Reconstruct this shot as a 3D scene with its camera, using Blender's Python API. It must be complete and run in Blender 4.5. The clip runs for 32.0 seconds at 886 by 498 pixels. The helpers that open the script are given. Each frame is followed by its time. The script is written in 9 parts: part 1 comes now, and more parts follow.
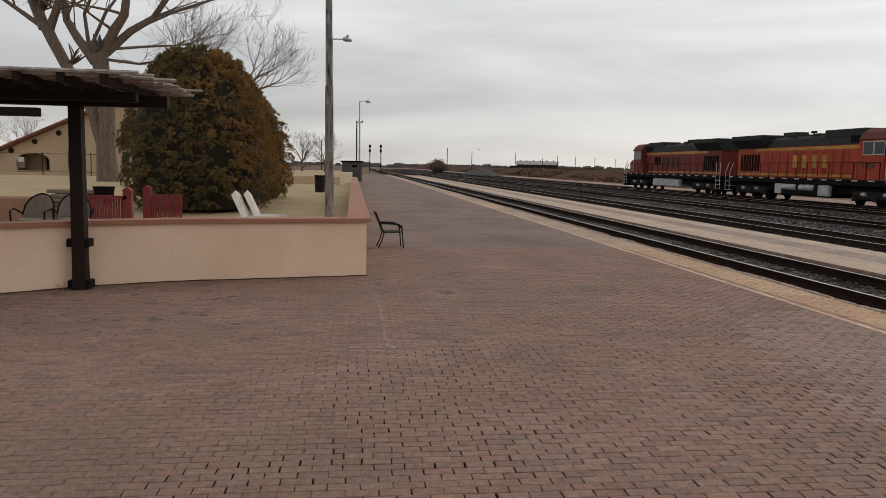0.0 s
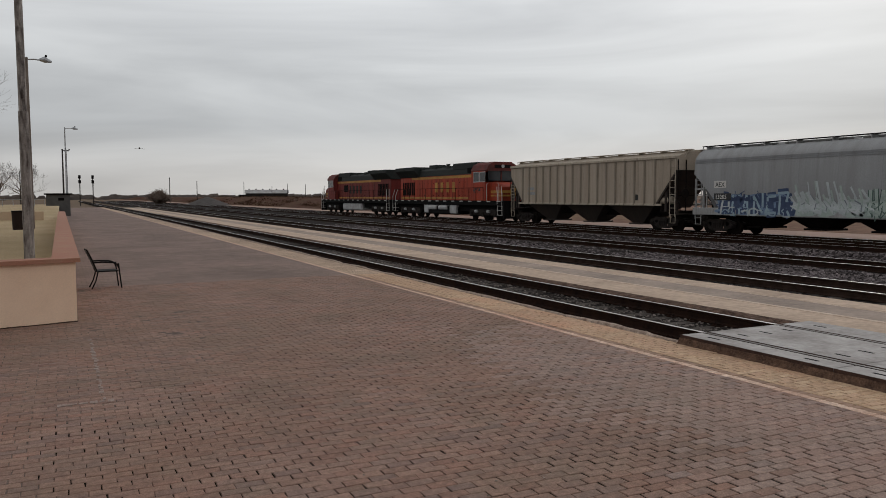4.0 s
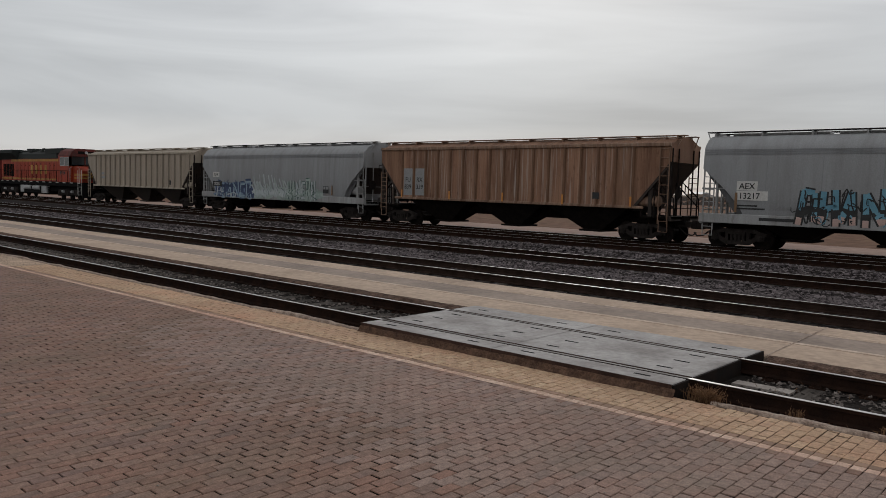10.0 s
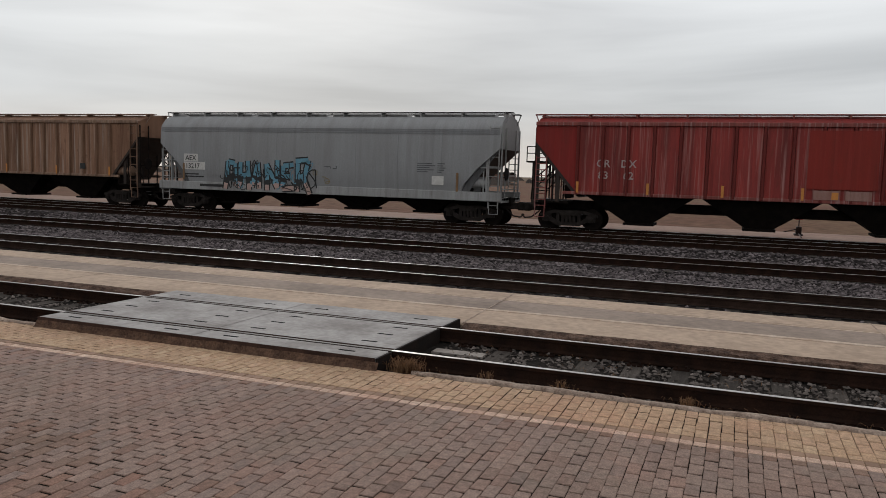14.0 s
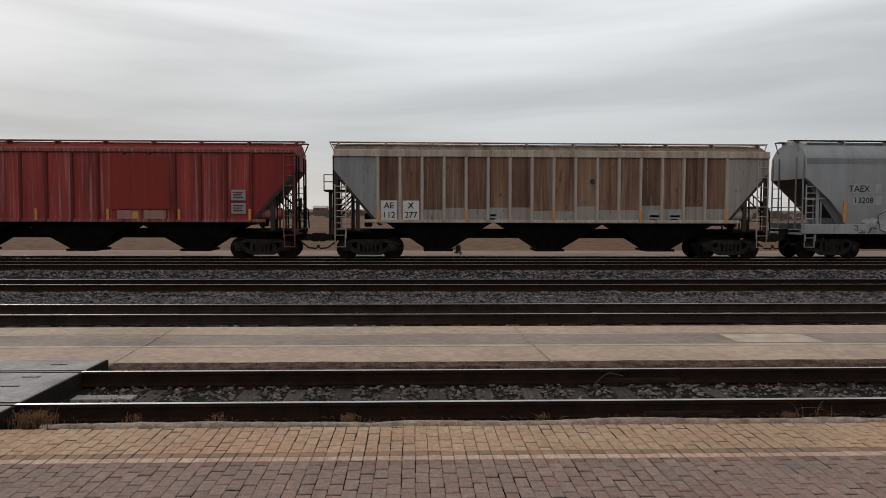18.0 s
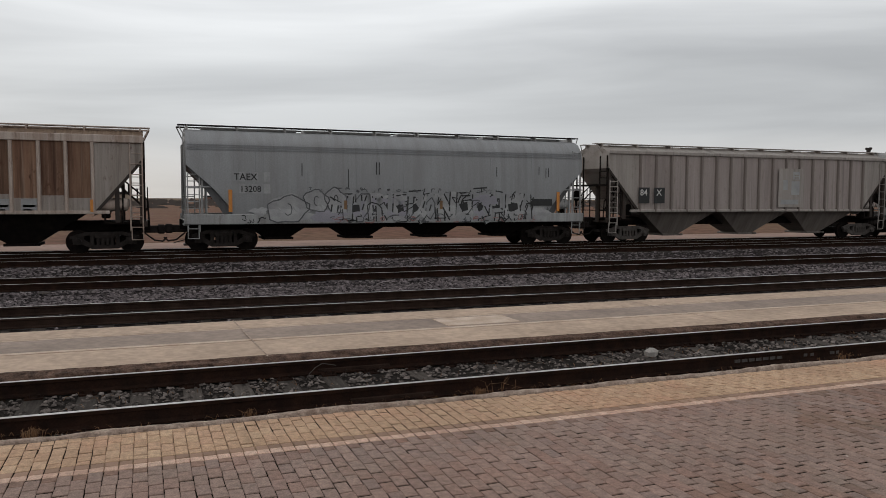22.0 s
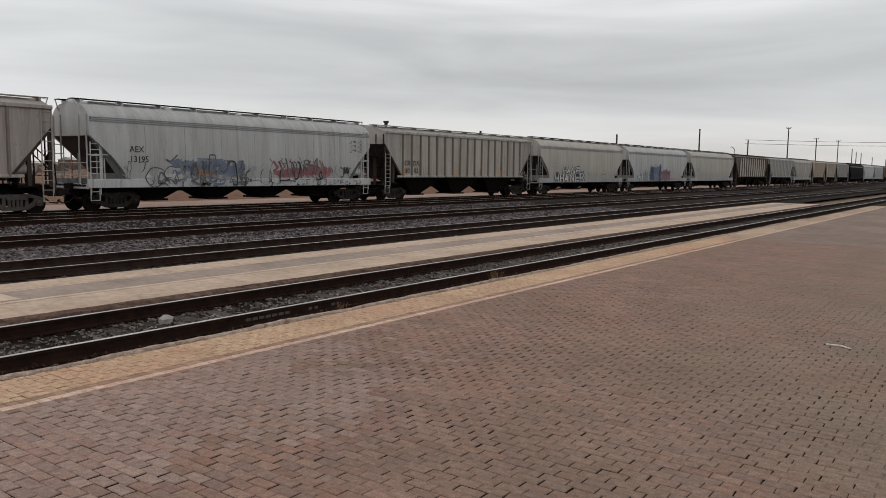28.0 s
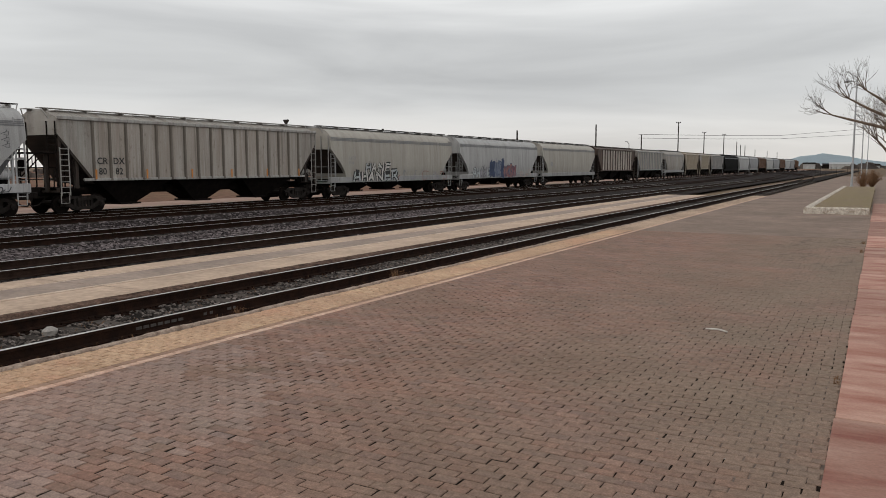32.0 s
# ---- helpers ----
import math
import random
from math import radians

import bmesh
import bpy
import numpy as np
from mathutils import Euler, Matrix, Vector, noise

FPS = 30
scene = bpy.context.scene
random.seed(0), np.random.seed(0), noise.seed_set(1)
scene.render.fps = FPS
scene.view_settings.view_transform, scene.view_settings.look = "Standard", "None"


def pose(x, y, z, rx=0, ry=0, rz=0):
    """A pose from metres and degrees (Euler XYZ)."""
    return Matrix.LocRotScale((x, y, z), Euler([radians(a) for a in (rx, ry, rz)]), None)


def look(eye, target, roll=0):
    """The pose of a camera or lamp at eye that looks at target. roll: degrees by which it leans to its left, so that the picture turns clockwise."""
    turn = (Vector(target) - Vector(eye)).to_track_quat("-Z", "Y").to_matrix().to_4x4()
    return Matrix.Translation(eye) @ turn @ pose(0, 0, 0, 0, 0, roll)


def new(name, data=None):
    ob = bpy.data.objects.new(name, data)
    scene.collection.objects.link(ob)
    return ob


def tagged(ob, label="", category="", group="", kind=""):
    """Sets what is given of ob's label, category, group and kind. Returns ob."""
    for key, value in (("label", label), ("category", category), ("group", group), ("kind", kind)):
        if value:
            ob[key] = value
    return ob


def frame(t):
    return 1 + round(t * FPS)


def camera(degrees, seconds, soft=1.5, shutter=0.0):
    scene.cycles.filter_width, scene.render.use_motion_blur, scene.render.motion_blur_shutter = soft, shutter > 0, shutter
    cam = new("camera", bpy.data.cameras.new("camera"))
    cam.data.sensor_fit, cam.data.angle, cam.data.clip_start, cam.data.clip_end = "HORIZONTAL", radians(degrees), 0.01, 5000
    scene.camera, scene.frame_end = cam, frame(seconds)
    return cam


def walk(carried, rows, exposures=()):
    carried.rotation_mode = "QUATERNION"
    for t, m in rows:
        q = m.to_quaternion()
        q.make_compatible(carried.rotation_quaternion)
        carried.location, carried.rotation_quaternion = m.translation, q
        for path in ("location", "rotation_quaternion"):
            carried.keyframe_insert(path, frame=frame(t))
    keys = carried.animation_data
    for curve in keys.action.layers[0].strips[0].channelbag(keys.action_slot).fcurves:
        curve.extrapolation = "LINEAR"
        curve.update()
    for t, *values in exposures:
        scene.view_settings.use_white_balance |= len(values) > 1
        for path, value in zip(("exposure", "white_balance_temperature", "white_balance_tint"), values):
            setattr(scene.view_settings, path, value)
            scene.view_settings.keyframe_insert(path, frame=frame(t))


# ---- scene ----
cam = camera(59.59, 32.0, soft=0.5)
PATH = [
    (0.0, pose(-0.256, 0.428, 2.057, 83.89, -1.10, -6.59)),
    (0.5, pose(-0.209, 0.472, 2.076, 84.45, -0.51, -11.93)),
    (1.0, pose(-0.225, 0.502, 2.095, 84.60, -0.05, -15.63)),
    (1.5, pose(-0.244, 0.550, 2.090, 84.62, 0.01, -19.74)),
    (2.0, pose(-0.243, 0.538, 2.089, 84.79, 0.05, -21.96)),
    (2.5, pose(-0.223, 0.540, 2.084, 85.03, 0.10, -23.54)),
    (3.0, pose(-0.198, 0.496, 2.082, 85.31, 0.12, -24.54)),
    (3.5, pose(-0.199, 0.516, 2.085, 85.63, 0.19, -25.67)),
    (5.5, pose(-0.154, 0.501, 2.105, 87.23, 0.13, -27.05)),
    (6.0, pose(-0.151, 0.457, 2.117, 87.33, 0.17, -27.62)),
    (6.5, pose(-0.174, 0.473, 2.122, 87.71, 0.20, -28.07)),
    (7.0, pose(-0.184, 0.448, 2.127, 87.90, 0.01, -29.02)),
    (7.5, pose(-0.171, 0.422, 2.117, 88.13, -0.17, -29.54)),
    (8.0, pose(-0.182, 0.399, 2.137, 87.78, -0.38, -31.74)),
    (8.5, pose(-0.089, 0.319, 2.118, 87.48, -0.57, -33.01)),
    (9.0, pose(-0.015, 0.333, 2.111, 87.05, -0.94, -36.98)),
    (9.5, pose(-0.009, 0.341, 2.104, 86.41, -1.16, -42.76)),
    (10.0, pose(-0.019, 0.386, 2.121, 85.53, -1.64, -48.21)),
    (10.5, pose(-0.000, 0.438, 2.114, 84.96, -1.73, -49.83)),
    (11.0, pose(0.030, 0.378, 2.120, 85.47, -1.74, -52.48)),
    (11.5, pose(0.083, 0.371, 2.107, 85.18, -1.51, -55.41)),
    (12.0, pose(0.159, 0.382, 2.085, 84.60, -1.50, -58.61)),
    (12.5, pose(0.227, 0.380, 2.076, 84.02, -1.83, -61.68)),
    (13.0, pose(0.266, 0.356, 2.085, 83.83, -1.77, -64.15)),
    (13.5, pose(0.277, 0.348, 2.090, 84.26, -1.93, -66.65)),
    (14.0, pose(0.217, 0.330, 2.119, 84.49, -1.71, -68.99)),
    (14.5, pose(0.227, 0.304, 2.122, 84.76, -1.43, -72.02)),
    (15.0, pose(0.240, 0.242, 2.123, 85.80, -1.32, -75.65)),
    (15.5, pose(0.272, 0.182, 2.121, 85.85, -0.72, -78.16)),
    (17.5, pose(0.479, 0.122, 2.052, 87.39, -0.31, -88.81)),
    (18.0, pose(0.501, 0.074, 2.016, 87.06, -0.18, -92.33)),
    (18.5, pose(0.510, 0.045, 2.031, 86.45, -0.03, -94.55)),
    (19.0, pose(0.489, 0.018, 2.045, 86.68, 0.05, -96.64)),
    (19.5, pose(0.426, -0.034, 2.072, 86.59, 0.18, -99.48)),
    (20.0, pose(0.420, -0.094, 2.080, 86.77, 0.10, -101.91)),
    (20.5, pose(0.357, -0.150, 2.104, 87.03, -0.17, -104.66)),
    (21.0, pose(0.352, -0.194, 2.105, 86.95, -0.16, -107.08)),
    (21.5, pose(0.347, -0.222, 2.092, 86.58, -0.13, -108.71)),
    (22.0, pose(0.338, -0.278, 2.081, 86.28, -0.21, -111.19)),
    (22.5, pose(0.298, -0.288, 2.081, 86.59, -0.90, -113.61)),
    (23.0, pose(0.253, -0.289, 2.086, 86.31, -1.30, -116.36)),
    (23.5, pose(0.205, -0.353, 2.072, 86.00, -1.13, -120.04)),
    (24.0, pose(0.259, -0.445, 2.043, 83.95, 0.04, -121.98)),
    (24.5, pose(0.225, -0.490, 2.041, 84.98, 0.05, -124.48)),
    (25.0, pose(0.190, -0.562, 2.025, 85.03, -0.14, -127.94)),
    (25.5, pose(0.172, -0.634, 2.011, 84.94, -0.34, -130.07)),
    (26.0, pose(0.148, -0.673, 2.003, 84.49, -0.23, -132.23)),
    (26.5, pose(0.120, -0.702, 1.991, 84.45, -0.56, -136.35)),
    (28.5, pose(-0.108, -0.606, 2.097, 83.99, -0.59, -145.38)),
    (29.0, pose(-0.148, -0.624, 2.097, 84.02, -0.46, -147.60)),
    (29.5, pose(-0.161, -0.632, 2.100, 83.93, -0.90, -149.38)),
    (30.0, pose(-0.162, -0.642, 2.095, 83.93, -0.40, -149.12)),
    (30.5, pose(-0.170, -0.638, 2.102, 83.80, -0.04, -148.97)),
    (31.0, pose(-0.201, -0.639, 2.105, 84.05, 0.09, -149.84)),
    (31.5, pose(-0.206, -0.637, 2.102, 84.04, 0.04, -150.50)),
    (32.0, pose(-0.213, -0.636, 2.107, 83.92, 0.10, -150.65)),
]
EXPOSURE = [(0.0, -0.12, 6650, 10), (1.0, -0.19, 6650, 10), (2.0, -0.27, 6600, 10), (3.0, -0.34, 6550, 10), (6.0, -0.48, 6450, 10), (8.0, -0.53, 6450, 10), (9.0, -0.52, 6450, 10), (11.0, -0.45, 6480, 10), (13.0, -0.26, 6500, 10), (15.0, -0.33, 6500, 10), (19.0, -0.30, 6500, 10),
            (21.0, -0.26, 6500, 10), (22.0, -0.23, 6500, 10), (23.0, -0.19, 6500, 10), (24.0, 0.13, 6500, 10), (25.0, -0.09, 6500, 10), (26.0, -0.01, 6520, 10), (29.0, 0.02, 6600, 10), (32.0, 0.03, 6650, 10)]
walk(cam, PATH, EXPOSURE)

# world: high overcast with long soft streaks, brighter towards the hidden sun
SUN_AZ, SUN_EL = radians(60), radians(24)
world = bpy.data.worlds.new("overcast_sky")
scene.world = world
world.use_nodes = True
wn, wl = world.node_tree.nodes, world.node_tree.links
wn.clear()
w_out = wn.new("ShaderNodeOutputWorld")
w_bg = wn.new("ShaderNodeBackground")
w_bg.inputs["Strength"].default_value = 1.0
w_sky = wn.new("ShaderNodeTexSky")
w_sky.sky_type = "NISHITA"
w_sky.sun_disc = False
w_sky.sun_elevation = SUN_EL
w_sky.sun_rotation = SUN_AZ
w_tc = wn.new("ShaderNodeTexCoord")
w_map = wn.new("ShaderNodeMapping")
w_map.inputs["Scale"].default_value = (1.3, 0.8, 7.5)
w_map.inputs["Rotation"].default_value = (0.05, 0.06, 0.5)
w_noise = wn.new("ShaderNodeTexNoise")
w_noise.inputs["Scale"].default_value = 1.5
w_noise.inputs["Detail"].default_value = 5.0
w_noise.inputs["Roughness"].default_value = 0.5
w_noise.inputs["Distortion"].default_value = 0.5
w_ramp = wn.new("ShaderNodeValToRGB")
w_ramp.color_ramp.elements[0].position = 0.33
w_ramp.color_ramp.elements[0].color = (0.545, 0.555, 0.568, 1)
w_ramp.color_ramp.elements[1].position = 0.66
w_ramp.color_ramp.elements[1].color = (0.80, 0.812, 0.82, 1)
w_dim = wn.new("ShaderNodeVectorMath")
w_dim.operation = "SCALE"
w_dim.inputs["Scale"].default_value = 0.1
w_mix = wn.new("ShaderNodeMix")
w_mix.data_type = "RGBA"
w_mix.inputs["Factor"].default_value = 0.95
# soft glow of the sun behind the cloud sheet
w_dot = wn.new("ShaderNodeVectorMath")
w_dot.operation = "DOT_PRODUCT"
w_dot.inputs[1].default_value = (math.sin(SUN_AZ) * math.cos(SUN_EL), math.cos(SUN_AZ) * math.cos(SUN_EL), math.sin(SUN_EL))
w_glow = wn.new("ShaderNodeMapRange")
w_glow.interpolation_type = "SMOOTHSTEP"
w_glow.inputs["From Min"].default_value = 0.35
w_glow.inputs["From Max"].default_value = 1.0
w_glow.inputs["To Min"].default_value = 1.0
w_glow.inputs["To Max"].default_value = 1.19
w_mul = wn.new("ShaderNodeVectorMath")
w_mul.operation = "SCALE"
# thin bright strip at the horizon, a duller band of cloud above it, brighter sheets higher up
w_sep = wn.new("ShaderNodeSeparateXYZ")
w_lift = wn.new("ShaderNodeValToRGB")
w_stops = ((0.0, (1.0, 0.97, 0.93)), (0.035, (0.97, 0.95, 0.93)), (0.085, (0.86, 0.87, 0.88)), (0.15, (0.97, 0.98, 0.985)), (0.26, (1.33, 1.335, 1.335)), (0.5, (1.27, 1.27, 1.27)), (1.0, (0.86, 0.86, 0.86)))
while len(w_lift.color_ramp.elements) < len(w_stops):
    w_lift.color_ramp.elements.new(0.5)
for w_el, (w_at, w_col) in zip(w_lift.color_ramp.elements, w_stops):
    w_el.position = w_at
    w_el.color = (*[c / 1.4 for c in w_col], 1)
w_mul2 = wn.new("ShaderNodeVectorMath")
w_mul2.operation = "MULTIPLY"
w_gain = wn.new("ShaderNodeVectorMath")
w_gain.operation = "SCALE"
w_gain.inputs["Scale"].default_value = 1.4
wl.new(w_tc.outputs["Generated"], w_sep.inputs[0])
wl.new(w_sep.outputs["Z"], w_lift.inputs["Fac"])
wl.new(w_tc.outputs["Generated"], w_map.inputs["Vector"])
wl.new(w_map.outputs["Vector"], w_noise.inputs["Vector"])
wl.new(w_noise.outputs["Fac"], w_ramp.inputs["Fac"])
wl.new(w_sky.outputs["Color"], w_dim.inputs[0])
wl.new(w_dim.outputs["Vector"], w_mix.inputs[6])
wl.new(w_ramp.outputs["Color"], w_mix.inputs[7])
wl.new(w_tc.outputs["Generated"], w_dot.inputs[0])
wl.new(w_dot.outputs["Value"], w_glow.inputs["Value"])
wl.new(w_mix.outputs[2], w_mul.inputs[0])
wl.new(w_glow.outputs["Result"], w_mul.inputs["Scale"])
wl.new(w_mul.outputs["Vector"], w_mul2.inputs[0])
wl.new(w_lift.outputs["Color"], w_mul2.inputs[1])
wl.new(w_mul2.outputs["Vector"], w_gain.inputs[0])
wl.new(w_gain.outputs["Vector"], w_bg.inputs["Color"])
wl.new(w_bg.outputs["Background"], w_out.inputs["Surface"])

sun = new("sun", bpy.data.lights.new("sun", "SUN"))
sun.data.energy = 0.55
sun.data.angle = radians(16)
sun.data.color = (1.0, 0.96, 0.9)
sun.matrix_world = look((0, 0, 0), (-math.sin(SUN_AZ) * math.cos(SUN_EL), -math.cos(SUN_AZ) * math.cos(SUN_EL), -math.sin(SUN_EL)))


# ---- materials ----
def mat(name, col, rough=0.7, metal=0.0, col2=None, scale=3.0, amount=0.5, fine=40.0, fine_amt=0.15,
        bump=0.15, bump_scale=60.0, bump_dist=0.01, random_amt=0.0, island=False, spec=0.4, stretch=(1, 1, 1)):
    """Principled material: large blotches towards col2, fine grain, bump, random value from piece to piece."""
    m = bpy.data.materials.new(name)
    m.use_nodes = True
    n, l = m.node_tree.nodes, m.node_tree.links
    b = n["Principled BSDF"]
    b.inputs["Metallic"].default_value = metal
    b.inputs["Specular IOR Level"].default_value = spec
    tc = n.new("ShaderNodeTexCoord")
    mp = n.new("ShaderNodeMapping")
    mp.inputs["Scale"].default_value = stretch
    l.new(tc.outputs["Object"], mp.inputs["Vector"])
    n1 = n.new("ShaderNodeTexNoise")
    n1.inputs["Scale"].default_value = scale
    n1.inputs["Detail"].default_value = 6
    n1.inputs["Roughness"].default_value = 0.6
    l.new(mp.outputs["Vector"], n1.inputs["Vector"])
    r1 = n.new("ShaderNodeMapRange")
    r1.inputs["From Min"].default_value = 0.35
    r1.inputs["From Max"].default_value = 0.68
    r1.inputs["To Max"].default_value = amount
    l.new(n1.outputs["Fac"], r1.inputs["Value"])
    mx = n.new("ShaderNodeMix")
    mx.data_type = "RGBA"
    mx.inputs[6].default_value = (*col, 1)
    mx.inputs[7].default_value = (*(col2 or [c * 0.55 for c in col]), 1)
    l.new(r1.outputs["Result"], mx.inputs["Factor"])
    n2 = n.new("ShaderNodeTexNoise")
    n2.inputs["Scale"].default_value = fine
    n2.inputs["Detail"].default_value = 4
    l.new(tc.outputs["Object"], n2.inputs["Vector"])
    r2 = n.new("ShaderNodeMapRange")
    r2.inputs["From Min"].default_value = 0.25
    r2.inputs["From Max"].default_value = 0.75
    r2.inputs["To Min"].default_value = 1 - fine_amt
    r2.inputs["To Max"].default_value = 1 + fine_amt
    l.new(n2.outputs["Fac"], r2.inputs["Value"])
    sc = n.new("ShaderNodeVectorMath")
    sc.operation = "SCALE"
    l.new(mx.outputs[2], sc.inputs[0])
    l.new(r2.outputs["Result"], sc.inputs["Scale"])
    last = sc.outputs["Vector"]
    if random_amt:
        src = n.new("ShaderNodeNewGeometry" if island else "ShaderNodeObjectInfo")
        r3 = n.new("ShaderNodeMapRange")
        r3.inputs["To Min"].default_value = 1 - random_amt
        r3.inputs["To Max"].default_value = 1 + random_amt
        l.new(src.outputs["Random Per Island" if island else "Random"], r3.inputs["Value"])
        s2 = n.new("ShaderNodeVectorMath")
        s2.operation = "SCALE"
        l.new(last, s2.inputs[0])
        l.new(r3.outputs["Result"], s2.inputs["Scale"])
        last = s2.outputs["Vector"]
    l.new(last, b.inputs["Base Color"])
    rr = n.new("ShaderNodeMapRange")
    rr.inputs["To Min"].default_value = max(0.03, rough - 0.12)
    rr.inputs["To Max"].default_value = min(1, rough + 0.12)
    l.new(n1.outputs["Fac"], rr.inputs["Value"])
    l.new(rr.outputs["Result"], b.inputs["Roughness"])
    if bump:
        n3 = n.new("ShaderNodeTexNoise")
        n3.inputs["Scale"].default_value = bump_scale
        n3.inputs["Detail"].default_value = 3
        l.new(tc.outputs["Object"], n3.inputs["Vector"])
        bp = n.new("ShaderNodeBump")
        bp.inputs["Strength"].default_value = bump
        bp.inputs["Distance"].default_value = bump_dist
        l.new(n3.outputs["Fac"], bp.inputs["Height"])
        l.new(bp.outputs["Normal"], b.inputs["Normal"])
    return m


def stained(name, col, stain, amount=0.6, rough=0.65, streak=0.5, rust=0.25, vary=0.0, chalk=None, chalk_amt=0.35):
    """Weathered paint: blotches, thin vertical runs of dirt and pale chalking, specks of rust."""
    m = mat(name, col, rough, 0, stain, 0.9, amount, 25, 0.12, 0.06, 30, 0.01, vary, spec=0.22, stretch=(1.0, 2.6, 0.28))
    n, l = m.node_tree.nodes, m.node_tree.links
    b = n["Principled BSDF"]
    last = b.inputs["Base Color"].links[0].from_socket
    tc = n.new("ShaderNodeTexCoord")
    for sc, seed, target, lo, hi, amt in (((0.5, 7.0, 0.22), 3.0, [c * 0.45 for c in stain], 0.52, 0.72, streak), ((0.5, 11.0, 0.3), 9.0, chalk or [min(1, c * 1.25 + 0.03) for c in col], 0.52, 0.74, chalk_amt if chalk else streak * 0.7),
                                      ((1.0, 6.0, 2.2), 17.0, (0.085, 0.038, 0.02), 0.60, 0.70, rust)):
        mp = n.new("ShaderNodeMapping")
        mp.inputs["Scale"].default_value = sc
        mp.inputs["Location"].default_value = (seed, seed * 1.7, seed * 0.3)
        l.new(tc.outputs["Object"], mp.inputs["Vector"])
        nz = n.new("ShaderNodeTexNoise")
        nz.inputs["Scale"].default_value = 1.0
        nz.inputs["Detail"].default_value = 5
        nz.inputs["Roughness"].default_value = 0.6
        l.new(mp.outputs["Vector"], nz.inputs["Vector"])
        r = n.new("ShaderNodeMapRange")
        r.inputs["From Min"].default_value = lo
        r.inputs["From Max"].default_value = hi
        r.inputs["To Max"].default_value = amt
        l.new(nz.outputs["Fac"], r.inputs["Value"])
        mx = n.new("ShaderNodeMix")
        mx.data_type = "RGBA"
        mx.inputs[7].default_value = (*target, 1)
        l.new(last, mx.inputs[6])
        l.new(r.outputs["Result"], mx.inputs["Factor"])
        last = mx.outputs[2]
    l.new(last, b.inputs["Base Color"])
    return m


def brick_mat(name, cols, dirt, island, bump=0.5):
    """Paving brick: a tone of its own from piece to piece, worn grain, and broad patches of trodden dirt."""
    m = bpy.data.materials.new(name)
    m.use_nodes = True
    n, l = m.node_tree.nodes, m.node_tree.links
    b = n["Principled BSDF"]
    b.inputs["Roughness"].default_value = 0.85
    b.inputs["Specular IOR Level"].default_value = 0.2
    tc = n.new("ShaderNodeTexCoord")
    geo = n.new("ShaderNodeNewGeometry")
    src = geo if island else n.new("ShaderNodeObjectInfo")
    rp = n.new("ShaderNodeValToRGB")
    while len(rp.color_ramp.elements) < len(cols):
        rp.color_ramp.elements.new(0.5)
    for i, c in enumerate(cols):
        rp.color_ramp.elements[i].position = i / (len(cols) - 1)
        rp.color_ramp.elements[i].color = (*c, 1)
    l.new(src.outputs["Random Per Island" if island else "Random"], rp.inputs["Fac"])
    last = rp.outputs["Color"]
    tones = (dirt, [dirt[0] * 1.32, dirt[1] * 1.10, dirt[2] * 1.08], [dirt[0] * 0.88, dirt[1] * 0.98, dirt[2] * 0.98])
    for sc, lo, hi, amt, tone in ((0.42, 0.42, 0.66, 0.7, tones[0]), (0.62, 0.50, 0.72, 0.6, tones[1]), (1.3, 0.52, 0.72, 0.55, tones[2])):
        nz = n.new("ShaderNodeTexNoise")
        nz.inputs["Scale"].default_value = sc
        nz.inputs["Detail"].default_value = 6
        nz.inputs["Roughness"].default_value = 0.62
        sh = n.new("ShaderNodeVectorMath")
        sh.operation = "ADD"
        sh.inputs[1].default_value = (sc * 37, sc * 91, 0)
        l.new(geo.outputs["Position"], sh.inputs[0])
        l.new(sh.outputs["Vector"], nz.inputs["Vector"])
        r = n.new("ShaderNodeMapRange")
        r.inputs["From Min"].default_value = lo
        r.inputs["From Max"].default_value = hi
        r.inputs["To Max"].default_value = amt
        l.new(nz.outputs["Fac"], r.inputs["Value"])
        mx = n.new("ShaderNodeMix")
        mx.data_type = "RGBA"
        mx.inputs[7].default_value = (*tone, 1)
        l.new(last, mx.inputs[6])
        l.new(r.outputs["Result"], mx.inputs["Factor"])
        last = mx.outputs[2]
    # brown earth carried on from the beds and the slab path
    xyz = n.new("ShaderNodeSeparateXYZ")
    l.new(geo.outputs["Position"], xyz.inputs[0])
    masks = []
    for axis, lo, hi in (("X", 4.6, 0.8), ("Y", -2.0, -9.0)):
        r = n.new("ShaderNodeMapRange")
        r.inputs["From Min"].default_value = lo
        r.inputs["From Max"].default_value = hi
        l.new(xyz.outputs[axis], r.inputs["Value"])
        masks.append(r)
    nz = n.new("ShaderNodeTexNoise")
    nz.inputs["Scale"].default_value = 0.55
    nz.inputs["Detail"].default_value = 6
    l.new(geo.outputs["Position"], nz.inputs["Vector"])
    r = n.new("ShaderNodeMapRange")
    r.inputs["From Min"].default_value = 0.28
    r.inputs["From Max"].default_value = 0.55
    r.inputs["To Max"].default_value = 0.95
    l.new(nz.outputs["Fac"], r.inputs["Value"])
    fac = r.outputs["Result"]
    for k in masks:
        mu = n.new("ShaderNodeMath")
        mu.operation = "MULTIPLY"
        l.new(fac, mu.inputs[0])
        l.new(k.outputs["Result"], mu.inputs[1])
        fac = mu.outputs["Value"]
    mx = n.new("ShaderNodeMix")
    mx.data_type = "RGBA"
    mx.inputs[7].default_value = (0.205, 0.152, 0.113, 1)
    l.new(last, mx.inputs[6])
    l.new(fac, mx.inputs["Factor"])
